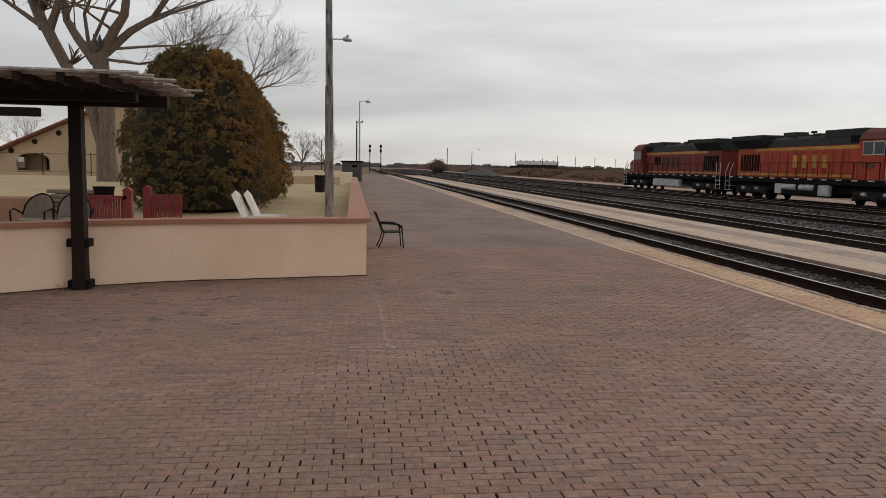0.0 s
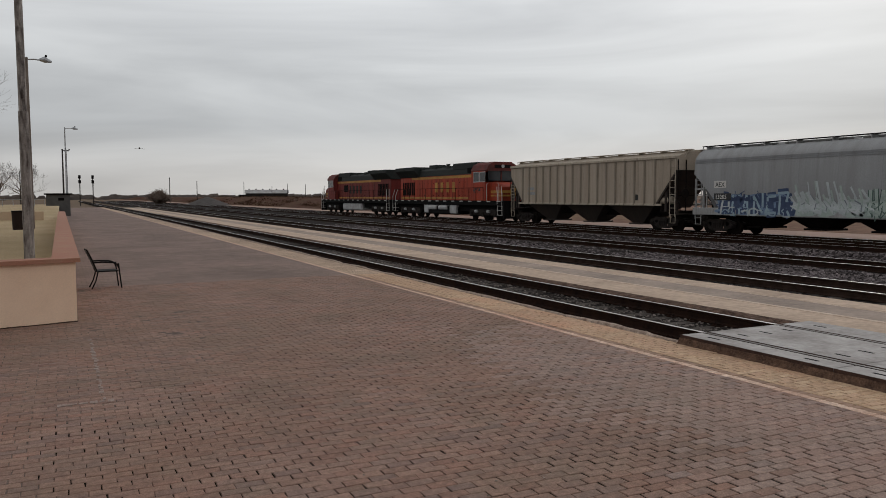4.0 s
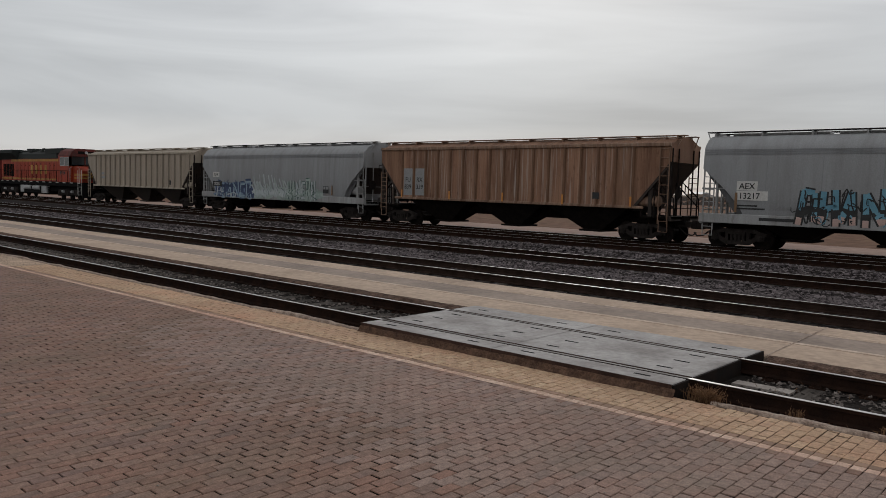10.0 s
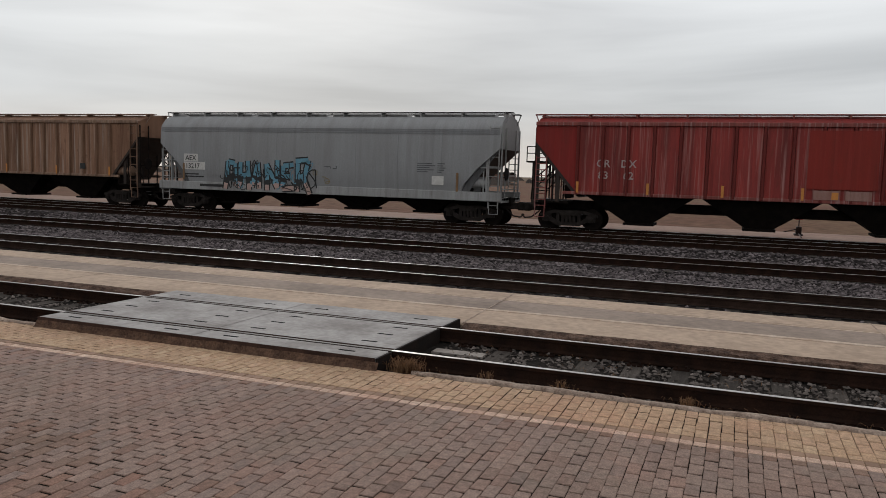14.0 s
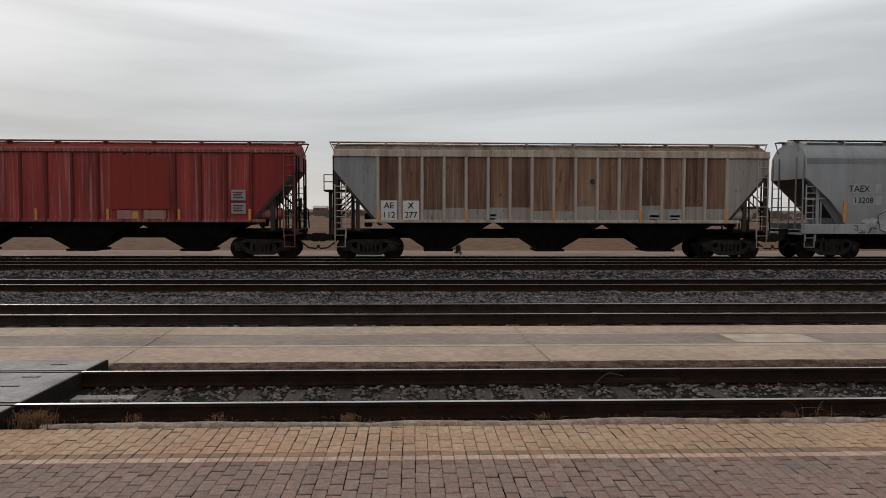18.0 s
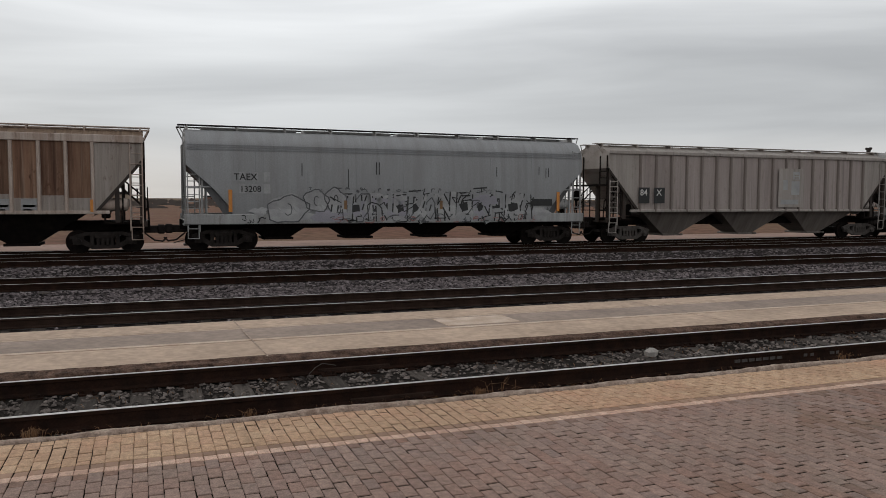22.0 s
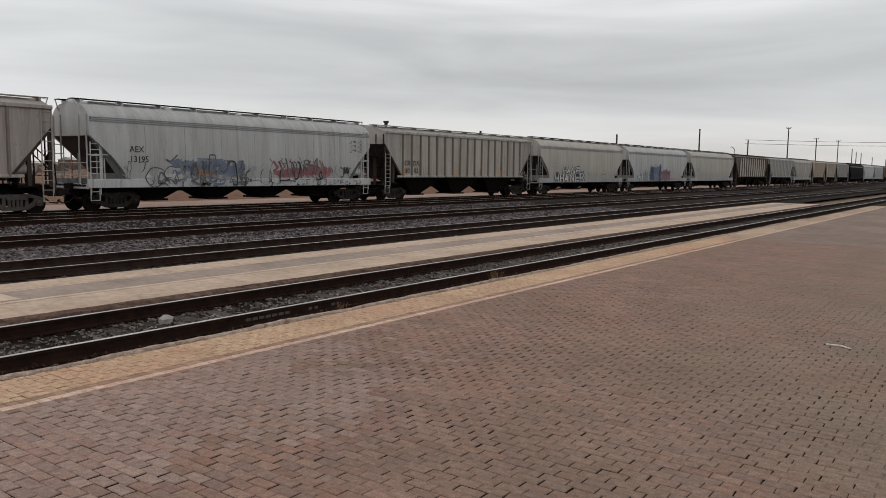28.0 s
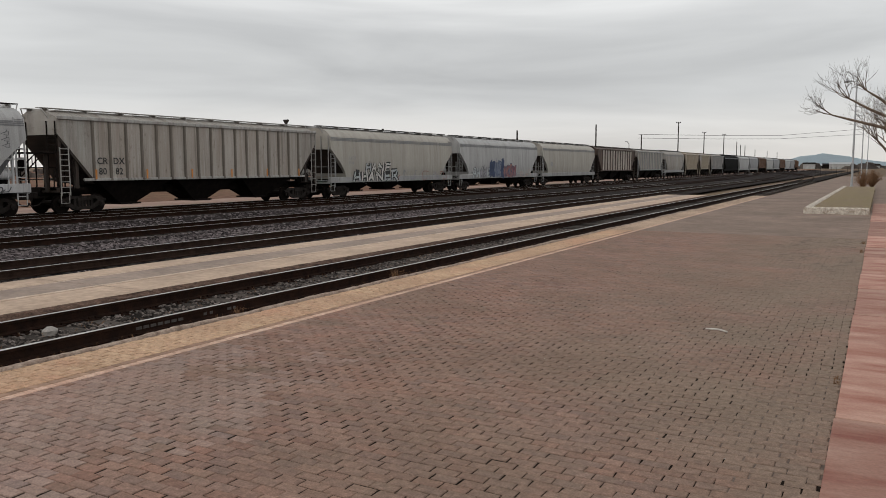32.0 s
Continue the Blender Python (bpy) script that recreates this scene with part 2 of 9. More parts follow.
    last = mx.outputs[2]
    for sc, amp in ((0.9, 0.09), (18.0, 0.22), (75.0, 0.25)):
        nz = n.new("ShaderNodeTexNoise")
        nz.inputs["Scale"].default_value = sc
        nz.inputs["Detail"].default_value = 4
        l.new(geo.outputs["Position"], nz.inputs["Vector"])
        r = n.new("ShaderNodeMapRange")
        r.inputs["From Min"].default_value = 0.28
        r.inputs["From Max"].default_value = 0.72
        r.inputs["To Min"].default_value = 1 - amp
        r.inputs["To Max"].default_value = 1 + amp
        l.new(nz.outputs["Fac"], r.inputs["Value"])
        s = n.new("ShaderNodeVectorMath")
        s.operation = "SCALE"
        l.new(last, s.inputs[0])
        l.new(r.outputs["Result"], s.inputs["Scale"])
        last = s.outputs["Vector"]
    l.new(last, b.inputs["Base Color"])
    bp = n.new("ShaderNodeBump")
    bp.inputs["Strength"].default_value = bump
    bp.inputs["Distance"].default_value = 0.004
    l.new(nz.outputs["Fac"], bp.inputs["Height"])
    l.new(bp.outputs["Normal"], b.inputs["Normal"])
    return m


def paver_mat(name, cols, mortar, along_y=True):
    """Distant paving: courses of bricks as colour and relief where single pieces are too small to see."""
    m = bpy.data.materials.new(name)
    m.use_nodes = True
    n, l = m.node_tree.nodes, m.node_tree.links
    b = n["Principled BSDF"]
    b.inputs["Roughness"].default_value = 0.8
    b.inputs["Specular IOR Level"].default_value = 0.12
    tc = n.new("ShaderNodeTexCoord")
    mp = n.new("ShaderNodeMapping")
    if along_y:
        mp.inputs["Rotation"].default_value = (0, 0, radians(90))
    l.new(tc.outputs["Object"], mp.inputs["Vector"])
    br = n.new("ShaderNodeTexBrick")
    br.inputs["Scale"].default_value = 1.0
    br.inputs["Brick Width"].default_value = 0.21
    br.inputs["Row Height"].default_value = 0.105
    br.inputs["Mortar Size"].default_value = 0.006
    br.inputs["Color1"].default_value = (*cols[0], 1)
    br.inputs["Color2"].default_value = (*cols[1], 1)
    br.inputs["Mortar"].default_value = (*mortar, 1)
    l.new(mp.outputs["Vector"], br.inputs["Vector"])
    last = br.outputs["Color"]
    for sc, lo, hi in ((0.35, 0.78, 1.22), (2.2, 0.86, 1.14), (30, 0.9, 1.1)):
        nz = n.new("ShaderNodeTexNoise")
        nz.inputs["Scale"].default_value = sc
        nz.inputs["Detail"].default_value = 5
        l.new(tc.outputs["Object"], nz.inputs["Vector"])
        r = n.new("ShaderNodeMapRange")
        r.inputs["From Min"].default_value = 0.3
        r.inputs["From Max"].default_value = 0.7
        r.inputs["To Min"].default_value = lo
        r.inputs["To Max"].default_value = hi
        l.new(nz.outputs["Fac"], r.inputs["Value"])
        s = n.new("ShaderNodeVectorMath")
        s.operation = "SCALE"
        l.new(last, s.inputs[0])
        l.new(r.outputs["Result"], s.inputs["Scale"])
        last = s.outputs["Vector"]
    l.new(last, b.inputs["Base Color"])
    bp = n.new("ShaderNodeBump")
    bp.inputs["Strength"].default_value = 0.4
    bp.inputs["Distance"].default_value = 0.005
    bp.invert = True
    l.new(br.outputs["Fac"], bp.inputs["Height"])
    l.new(bp.outputs["Normal"], b.inputs["Normal"])
    return m


M_EARTH = mat("dry_earth", (0.13, 0.09, 0.068), 0.95, 0, (0.19, 0.14, 0.09), 0.05, 0.9, 2.0, 0.25, 0.5, 3, 0.08, spec=0.05)
M_RED_EARTH = mat("red_earth", (0.15, 0.075, 0.052), 0.95, 0, (0.17, 0.11, 0.07), 0.07, 0.8, 1.5, 0.3, 0.5, 2, 0.1, spec=0.05)
M_LAWN = mat("dormant_lawn", (0.44, 0.325, 0.19), 0.95, 0, (0.34, 0.255, 0.13), 0.4, 0.8, 25, 0.28, 0.6, 80, 0.03)
M_BALLAST = mat("ballast_bed", (0.05, 0.042, 0.040), 0.95, 0, (0.013, 0.011, 0.0105), 14, 0.9, 50, 0.5, 1.0, 18, 0.07, spec=0.02)
M_STONE = mat("ballast_stone", (0.165, 0.14, 0.127), 0.9, 0, (0.05, 0.041, 0.036), 8, 0.8, 60, 0.2, 0.3, 60, 0.01, 0.8, True, 0.08)
M_STONE_YARD = mat("yard_ballast_stone", (0.158, 0.134, 0.134), 0.9, 0, (0.034, 0.028, 0.029), 3, 0.75, 60, 0.2, 0.3, 60, 0.01, 0.9, True, 0.06)
M_TROUGH = mat("oily_trough_dirt", (0.032, 0.027, 0.024), 0.95, 0, (0.014, 0.012, 0.011), 12, 0.9, 50, 0.4, 1.0, 26, 0.04, spec=0.03)
M_TIE = mat("creosoted_tie", (0.085, 0.072, 0.063), 0.9, 0, (0.03, 0.025, 0.022), 6, 0.8, 60, 0.3, 0.5, 40, 0.01, 0.35, stretch=(0.4, 4, 4), spec=0.08)
M_RAIL = mat("rusty_rail", (0.016, 0.0095, 0.0075), 0.9, 0, (0.036, 0.018, 0.012), 5, 0.8, 60, 0.25, 0.3, 60, 0.004, spec=0.05)
M_RAIL_RUST = mat("brown_rusted_rail", (0.042, 0.026, 0.02), 0.95, 0, (0.018, 0.011, 0.0085), 4, 0.8, 60, 0.25, 0.3, 60, 0.004, spec=0.05)
M_RAIL_DULL = mat("dull_rail_head", (0.045, 0.034, 0.029), 0.6, 0.0, (0.10, 0.082, 0.072), 2.5, 0.9, 60, 0.1, 0.05, 60, 0.001)
M_RAILTOP = mat("worn_rail_head", (0.58, 0.56, 0.545), 0.34, 1.0, (0.30, 0.27, 0.25), 1.2, 0.8, 60, 0.05, 0.02, 60, 0.001)
M_CONC = mat("tan_concrete", (0.515, 0.378, 0.28), 0.9, 0, (0.365, 0.267, 0.197), 0.55, 0.9, 9, 0.2, 0.25, 70, 0.004)
M_CONC_GREY = mat("grey_concrete_band", (0.335, 0.254, 0.205), 0.9, 0, (0.22, 0.167, 0.135), 0.6, 0.9, 9, 0.2, 0.25, 70, 0.004)
M_LINE = mat("worn_pale_line", (0.60, 0.475, 0.38), 0.85, 0, (0.40, 0.28, 0.2), 2.5, 0.9, 40, 0.15, 0.1)
M_KERB = mat("weathered_kerb", (0.48, 0.37, 0.295), 0.9, 0, (0.17, 0.108, 0.08), 7, 0.9, 50, 0.35, 1.0, 28, 0.03)
M_PANEL = mat("crossing_panel_concrete", (0.41, 0.385, 0.372), 0.8, 0, (0.24, 0.215, 0.203), 1.3, 1.0, 14, 0.2, 0.15, 80, 0.003)
M_STEEL_DK = mat("dark_steel", (0.012, 0.010, 0.0095), 0.85, 0, (0.03, 0.019, 0.015), 5, 0.6, 50, 0.2, 0.1, spec=0.08)
# far bricks greyed: the sky sheen at low angles is in the colour
M_PAVE = paver_mat("brick_paving_far", ((0.228, 0.157, 0.130), (0.195, 0.138, 0.117)), (0.135, 0.098, 0.083), False)
M_YELLOW_FAR = paver_mat("buff_paving_far", ((0.452, 0.325, 0.238), (0.404, 0.288, 0.201)), (0.115, 0.084, 0.063), False)
M_BRICK = brick_mat("paving_brick", ((0.243, 0.161, 0.131), (0.270, 0.151, 0.113), (0.196, 0.130, 0.109), (0.291, 0.179, 0.136), (0.251, 0.162, 0.128), (0.217, 0.120, 0.090)), (0.195, 0.129, 0.094), True)
M_BRICK_OB = brick_mat("paving_brick_near", ((0.266, 0.187, 0.156), (0.275, 0.171, 0.135), (0.222, 0.159, 0.137), (0.305, 0.209, 0.171), (0.275, 0.194, 0.161), (0.234, 0.146, 0.117)), (0.237, 0.166, 0.133), False)
M_BRICK_PALE = brick_mat("paving_brick_worn_pale", ((0.280, 0.197, 0.164), (0.289, 0.180, 0.142), (0.234, 0.167, 0.144), (0.321, 0.220, 0.180), (0.289, 0.204, 0.169), (0.246, 0.154, 0.123)), (0.250, 0.175, 0.140), True)
M_BUFF = brick_mat("buff_brick", ((0.506, 0.347, 0.222), (0.453, 0.291, 0.183), (0.549, 0.385, 0.251), (0.479, 0.300, 0.197)), (0.418, 0.262, 0.171), True)
M_DARKCOURSE = mat("red_brown_course", (0.27, 0.165, 0.115), 0.85, 0, (0.34, 0.22, 0.15), 1.5, 0.8, 90, 0.12, 0.2, 90, 0.003, 0.2, True, 0.3)
M_LINEBRICK = brick_mat("pale_line_brick", ((0.653, 0.470, 0.370), (0.530, 0.346, 0.259), (0.694, 0.509, 0.403)), (0.428, 0.269, 0.202), True)
M_JOINT = mat("sand_joint", (0.012, 0.010, 0.008), 0.95, 0, (0.035, 0.026, 0.021), 0.8, 1.0, 9, 0.6, spec=0.0)
M_SAND = mat("trodden_joint_sand", (0.19, 0.147, 0.124), 0.95, 0, (0.105, 0.08, 0.068), 1.6, 1.0, 14, 0.5, spec=0.03)
M_BUFF_SAND = mat("buff_joint_sand", (0.25, 0.165, 0.108), 0.95, 0, (0.12, 0.078, 0.052), 1.6, 1.0, 14, 0.5, spec=0.03)
M_PAVE_S = paver_mat("brick_paving_south", ((0.242, 0.175, 0.138), (0.210, 0.155, 0.125)), (0.165, 0.118, 0.094), False)
M_DEBRIS = mat("crumbled_red_dirt", (0.085, 0.05, 0.036), 0.95, 0, (0.035, 0.022, 0.017), 9, 0.9, 50, 0.4, 1.0, 25, 0.03, spec=0.05)
M_EDGE_STRIP = mat("dark_brown_edge", (0.075, 0.044, 0.034), 0.9, 0, (0.028, 0.018, 0.015), 6, 0.9, 50, 0.3, 0.4, 40, 0.006, spec=0.08)
M_BROKEN = mat("broken_concrete_edge", (0.17, 0.105, 0.078), 0.95, 0, (0.05, 0.032, 0.025), 7, 1.0, 40, 0.4, 1.0, 22, 0.05, spec=0.1)
M_REDSLAB = mat("red_sandstone", (0.25, 0.085, 0.058), 0.85, 0, (0.46, 0.29, 0.225), 1.1, 1.0, 40, 0.12, 0.3, 20, 0.01, 0.28, stretch=(0.6, 1.8, 1))
M_STUCCO = mat("tan_stucco", (0.86, 0.63, 0.46), 0.9, 0, (0.74, 0.51, 0.355), 0.7, 0.7, 60, 0.08, 0.4, 90, 0.006)
M_CAP = mat("terracotta_cap", (0.34, 0.14, 0.088), 0.85, 0, (0.36, 0.20, 0.13), 2.0, 0.8, 50, 0.15, 0.3, 50, 0.006)
M_WOODPOLE = mat("weathered_pole", (0.22, 0.18, 0.15), 0.9, 0, (0.09, 0.07, 0.06), 3, 0.9, 40, 0.25, 0.6, 30, 0.02, stretch=(5, 5, 0.4))
M_POLE_DK = mat("dark_pole", (0.045, 0.038, 0.034), 0.9, 0, None, 3, 0.5, spec=0.15)
M_GALV = mat("galvanised_steel", (0.42, 0.43, 0.44), 0.5, 0.7, (0.3, 0.3, 0.31), 4, 0.5)
M_BROWN_STEEL = mat("dark_brown_steel", (0.016, 0.010, 0.008), 0.7, 0, (0.028, 0.016, 0.012), 4, 0.6, spec=0.15)
M_REED = mat("grey_reed_cover", (0.46, 0.40, 0.345), 0.95, 0, (0.07, 0.055, 0.045), 9, 0.8, 60, 0.3, 0.4, stretch=(1, 6, 1))
M_BLACK = mat("black_metal", (0.008, 0.007, 0.007), 0.7, 0, None, 6, 0.4, spec=0.1)
M_WHEEL = mat("wheel_steel", (0.009, 0.0075, 0.007), 0.9, 0, (0.022, 0.015, 0.012), 8, 0.7, spec=0.06)
M_TRUCK = mat("truck_casting", (0.034, 0.028, 0.025), 0.9, 0, (0.013, 0.0105, 0.0095), 4, 0.8, spec=0.1)
M_UNDER = mat("near_black_underframe", (0.007, 0.006, 0.0055), 0.95, 0, (0.018, 0.0135, 0.0115), 3, 0.8, spec=0.04)
M_SHADE = mat("sooty_black_and_shade", (0.007, 0.0068, 0.007), 0.9, 0, (0.015, 0.0135, 0.013), 2, 0.7, spec=0.06)


# ---- mesh building ----
class Mb:
    """A plain collector of vertices and faces."""

    def __init__(self):
        self.v, self.f = [], []

    def add(self, vs, fs):
        k = len(self.v)
        self.v += [tuple(p) for p in vs]
        self.f += [tuple(k + i for i in q) for q in fs]
        return self

    def box(self, x0, x1, y0, y1, z0, z1, c=0.0):
        if not c:
            return self.add([(x, y, z) for z in (z0, z1) for y in (y0, y1) for x in (x0, x1)],
                            [(0, 2, 3, 1), (4, 5, 7, 6), (0, 1, 5, 4), (2, 6, 7, 3), (0, 4, 6, 2), (1, 3, 7, 5)])
        c = min(c, (x1 - x0) / 3, (y1 - y0) / 3, (z1 - z0) / 3)
        vs, idx = [], {}
        for a, x in enumerate((x0, x1)):
            for b_, y in enumerate((y0, y1)):
                for d, z in enumerate((z0, z1)):
                    sx, sy, sz = (c if a == 0 else -c), (c if b_ == 0 else -c), (c if d == 0 else -c)
                    for ax, p in enumerate(((x, y + sy, z + sz), (x + sx, y, z + sz), (x + sx, y + sy, z))):
                        idx[a, b_, d, ax] = len(vs)
                        vs.append(p)
        fs = []
        for a in (0, 1):
            q = [idx[a, 0, 0, 0], idx[a, 1, 0, 0], idx[a, 1, 1, 0], idx[a, 0, 1, 0]]
            fs.append(q if a else q[::-1])
            q = [idx[0, a, 0, 1], idx[0, a, 1, 1], idx[1, a, 1, 1], idx[1, a, 0, 1]]
            fs.append(q if a else q[::-1])
            q = [idx[0, 0, a, 2], idx[1, 0, a, 2], idx[1, 1, a, 2], idx[0, 1, a, 2]]
            fs.append(q if a else q[::-1])
        for a in (0, 1):
            for b_ in (0, 1):
                fs.append((idx[a, b_, 0, 0], idx[a, b_, 1, 0], idx[a, b_, 1, 1], idx[a, b_, 0, 1]))
                fs.append((idx[a, 0, b_, 0], idx[a, 1, b_, 0], idx[a, 1, b_, 2], idx[a, 0, b_, 2]))
                fs.append((idx[0, a, b_, 1], idx[1, a, b_, 1], idx[1, a, b_, 2], idx[0, a, b_, 2]))
                for d in (0, 1):
                    fs.append((idx[a, b_, d, 0], idx[a, b_, d, 1], idx[a, b_, d, 2]))
        return self.add(vs, fs)

    def tube(self, pts, rads, n=6, cap=True):
        """A tapered tube along points."""
        k0 = len(self.v)
        m = len(pts)
        up = None
        for i, p in enumerate(pts):
            d = (Vector(pts[min(i + 1, m - 1)]) - Vector(pts[max(i - 1, 0)])).normalized()
            if up is None or abs(up.dot(d)) > 0.95:
                up = Vector((0, 0, 1)) if abs(d.z) < 0.9 else Vector((1, 0, 0))
            a = d.cross(up).normalized()
            b_ = a.cross(d)
            up = b_
            r = rads[i] if isinstance(rads, (list, tuple)) else rads
            for j in range(n):
                t = 2 * math.pi * j / n
                self.v.append(tuple(Vector(p) + a * (r * math.cos(t)) + b_ * (r * math.sin(t))))
        for i in range(m - 1):
            for j in range(n):
                q = k0 + i * n
                self.f.append((q + j, q + (j + 1) % n, q + n + (j + 1) % n, q + n + j))
        if cap:
            self.f.append(tuple(k0 + j for j in range(n))[::-1])
            self.f.append(tuple(k0 + (m - 1) * n + j for j in range(n)))
        return self

    def disc(self, c, ax, r, w, n=20):
        """A round plate or drum of width w with its axis along x, y or z."""
        d = Vector([w / 2 if i == "xyz".index(ax) else 0 for i in range(3)])
        return self.tube([Vector(c) - d, Vector(c) + d], r, n)

    def extrude(self, poly, ax, a, b_):
        """A closed outline of 2D points, in the two axes other than ax, pushed from a to b_."""
        def p3(p, t):
            return {"x": (t, p[0], p[1]), "y": (p[0], t, p[1]), "z": (p[0], p[1], t)}[ax]
        n = len(poly)
        vs = [p3(p, a) for p in poly] + [p3(p, b_) for p in poly]
        fs = [tuple(range(n)), tuple(range(n, 2 * n))[::-1]] + [(i, i + n, (i + 1) % n + n, (i + 1) % n) for i in range(n)]
        return self.add(vs, fs)

    def mesh(self, name, material, smooth=None):
        me = bpy.data.meshes.new(name)
        me.from_pydata(self.v, [], self.f)
        bm = bmesh.new()
        bm.from_mesh(me)
        bmesh.ops.recalc_face_normals(bm, faces=bm.faces)
        bm.to_mesh(me)
        bm.free()
        me.materials.append(material)
        if smooth is not None:
            me.polygons.foreach_set("use_smooth", [True] * len(me.polygons))
            me.set_sharp_from_angle(angle=radians(smooth))
        return me


def part(name, mb, material, parent=None, label="", smooth=None, at=None):
    """One mesh object, under a thing or a part."""
    me = mb if isinstance(mb, bpy.types.Mesh) else mb.mesh(name, material, smooth)
    ob = new(name, me)
    ob.parent = parent
    if at is not None:
        ob.matrix_basis = at
    if label:
        tagged(ob, label)
    return ob


def thing(name, label, category, m=None, group="", kind=""):
    ob = new(name)
    ob.empty_display_size = 0.2
    if m is not None:
        ob.matrix_basis = m
    return tagged(ob, label, category, group, kind)


def structure(name, mb, material, label, category, smooth=None):
    return tagged(part(name, mb, material, None, "", smooth), label, category, "", "structure")


TEXTS = {}


def text_mesh(s, size, material):
    key = (s, size, material.name)
    if key not in TEXTS:
        cu = bpy.data.curves.new("lettering", "FONT")
        cu.body = s
        cu.size = size
        cu.offset = size * 0.012
        cu.resolution_u = 2
        ob = bpy.data.objects.new("lettering", cu)
        scene.collection.objects.link(ob)
        bpy.context.view_layer.update()
        me = bpy.data.meshes.new_from_object(ob.evaluated_get(bpy.context.evaluated_depsgraph_get()))
        bpy.data.objects.remove(ob)
        bpy.data.curves.remove(cu)
        me.materials.clear()
        me.materials.append(material)
        TEXTS[key] = me
    return TEXTS[key]


def side_pose(y, z, x):
    """Writing on a side that faces -x: reads towards -y."""
    return Matrix(((0, 0, -1, x), (-1, 0, 0, y), (0, 1, 0, z), (0, 0, 0, 1)))


# ---- the ground, yard and platform ----
LINE_X, EDGE_X = 6.71, 7.62          # pale brick line and platform kerb
TRACKS = ((8.82, 0.12), (15.43, 0.09), (21.45, 0.05), (26.9, 0.18), (33.0, 0.0))   # centre line and rail-top height
FAR = 420.0

g = Mb()
g.add([(-4000, -4000, -0.42), (4000, -4000, -0.42), (4000, 4500, -0.42), (-4000, 4500, -0.42)], [(0, 1, 2, 3)])
structure("ground", g, M_EARTH, "dry brown plain with sparse winter grass reaching the horizon", "ground")

# yard bed: one ballast surface with shoulders between the tracks
def bed_height(x, y):
    h = -0.32
    for cx, zt in TRACKS[1:]:
        d = abs(x - cx)
        h = max(h, zt - 0.20 - max(0, d - 1.35) * 0.35)
    return max(h, -0.20) + 0.035 * noise.noise((x * 1.3, y * 1.3, 0))


b = Mb()
xs = [13.55 + i * 0.30 for i in range(77)]
ys = [-60 + i * 1.0 for i in range(131)]
vs = [(x, y, bed_height(x, y)) for y in ys for x in xs]
fs = [(j * len(xs) + i, j * len(xs) + i + 1, (j + 1) * len(xs) + i + 1, (j + 1) * len(xs) + i) for j in range(len(ys) - 1) for i in range(len(xs) - 1)]
b.add(vs, fs)
for y0, y1 in ((-FAR, -60), (70, FAR)):
    xx = [13.55 + i * 0.6 for i in range(39)]
    b.add([(x, y, bed_height(x, 0.37)) for y in (y0, y1) for x in xx], [(i, i + 1, 39 + i + 1, 39 + i) for i in range(38)])
structure("ballast_bed", b, M_BALLAST, "dark grey crushed stone ballast between the yard tracks", "ballast", 60)

# shallow trough of the platform track
b = Mb()
b.box(EDGE_X + 0.12, 10.22, -FAR, FAR, -0.3, -0.07)
structure("ballast_bed", b, M_TROUGH, "dirty ballast in the trough of the platform track", "ballast")

# rough bank of red earth and scrub along the far side of the yard
def bank_height(x, y):
    rise = max(0, min(1, (x - 42.5 - 2.5 * nz_bank(y)) / 9.0)) * max(0, min(1, (y - 105) / 40)) * max(0, min(1, (105 - x) / 20))
    return -0.3 + rise * (2.1 + 0.35 * noise.noise((x * 0.12, y * 0.05, 4.0)) + 0.22 * noise.noise((x * 0.5, y * 0.22, 6.0)))


def nz_bank(y):
    return noise.noise((y * 0.03, 0.4, 9.1))


b = Mb()
xs = [41.0 + 1.0 * i for i in range(18)] + [60, 64, 70, 80, 92, 106]
ys = [104 + i * 4.0 for i in range(60)] + [350 + i * 12 for i in range(26)]
b.add([(x, y, bank_height(x, y)) for y in ys for x in xs], [(j * len(xs) + i, j * len(xs) + i + 1, (j + 1) * len(xs) + i + 1, (j + 1) * len(xs) + i) for j in range(len(ys) - 1) for i in range(len(xs) - 1)])
structure("earth_bank", b, mat("red_brown_bank", (0.078, 0.033, 0.023), 0.95, 0, (0.095, 0.06, 0.037), 0.16, 0.95, 0.8, 0.35, 0.6, 1.5, 0.2, spec=0.03), "low bank of red earth and dry scrub beside the yard", "ground", 60)
rng = random.Random(91)
b = Mb()
for _ in range(3000):
    x, y = 43.5 + 18 * rng.random() ** 1.6, rng.uniform(112, 330)
    if noise.noise((x * 0.09, y * 0.04, 2.0)) + rng.uniform(-0.3, 0.3) < 0.02:
        continue
    z, s = bank_height(x, y), rng.uniform(0.25, 0.75)
    for _k in range(9):
        q = Vector((rng.gauss(0, 0.7), rng.gauss(0, 0.7), 1)).normalized() * s * rng.uniform(0.5, 1)
        w = Vector((rng.uniform(-1, 1), rng.uniform(-1, 1), 0)) * 0.09
        o = Vector((x + rng.gauss(0, 0.25 * s), y + rng.gauss(0, 0.25 * s), z - 0.03))
        b.add([o - w, o + w, o + q], [(0, 1, 2)])
tagged(part("dry_scrub", b, mat("dry_red_scrub", (0.10, 0.058, 0.036), 0.95, 0, (0.055, 0.031, 0.022), 0.4, 0.9, 6, 0.25, spec=0.05)), "dry brown scrub on the red earth bank", "scrub", "", "stuff")

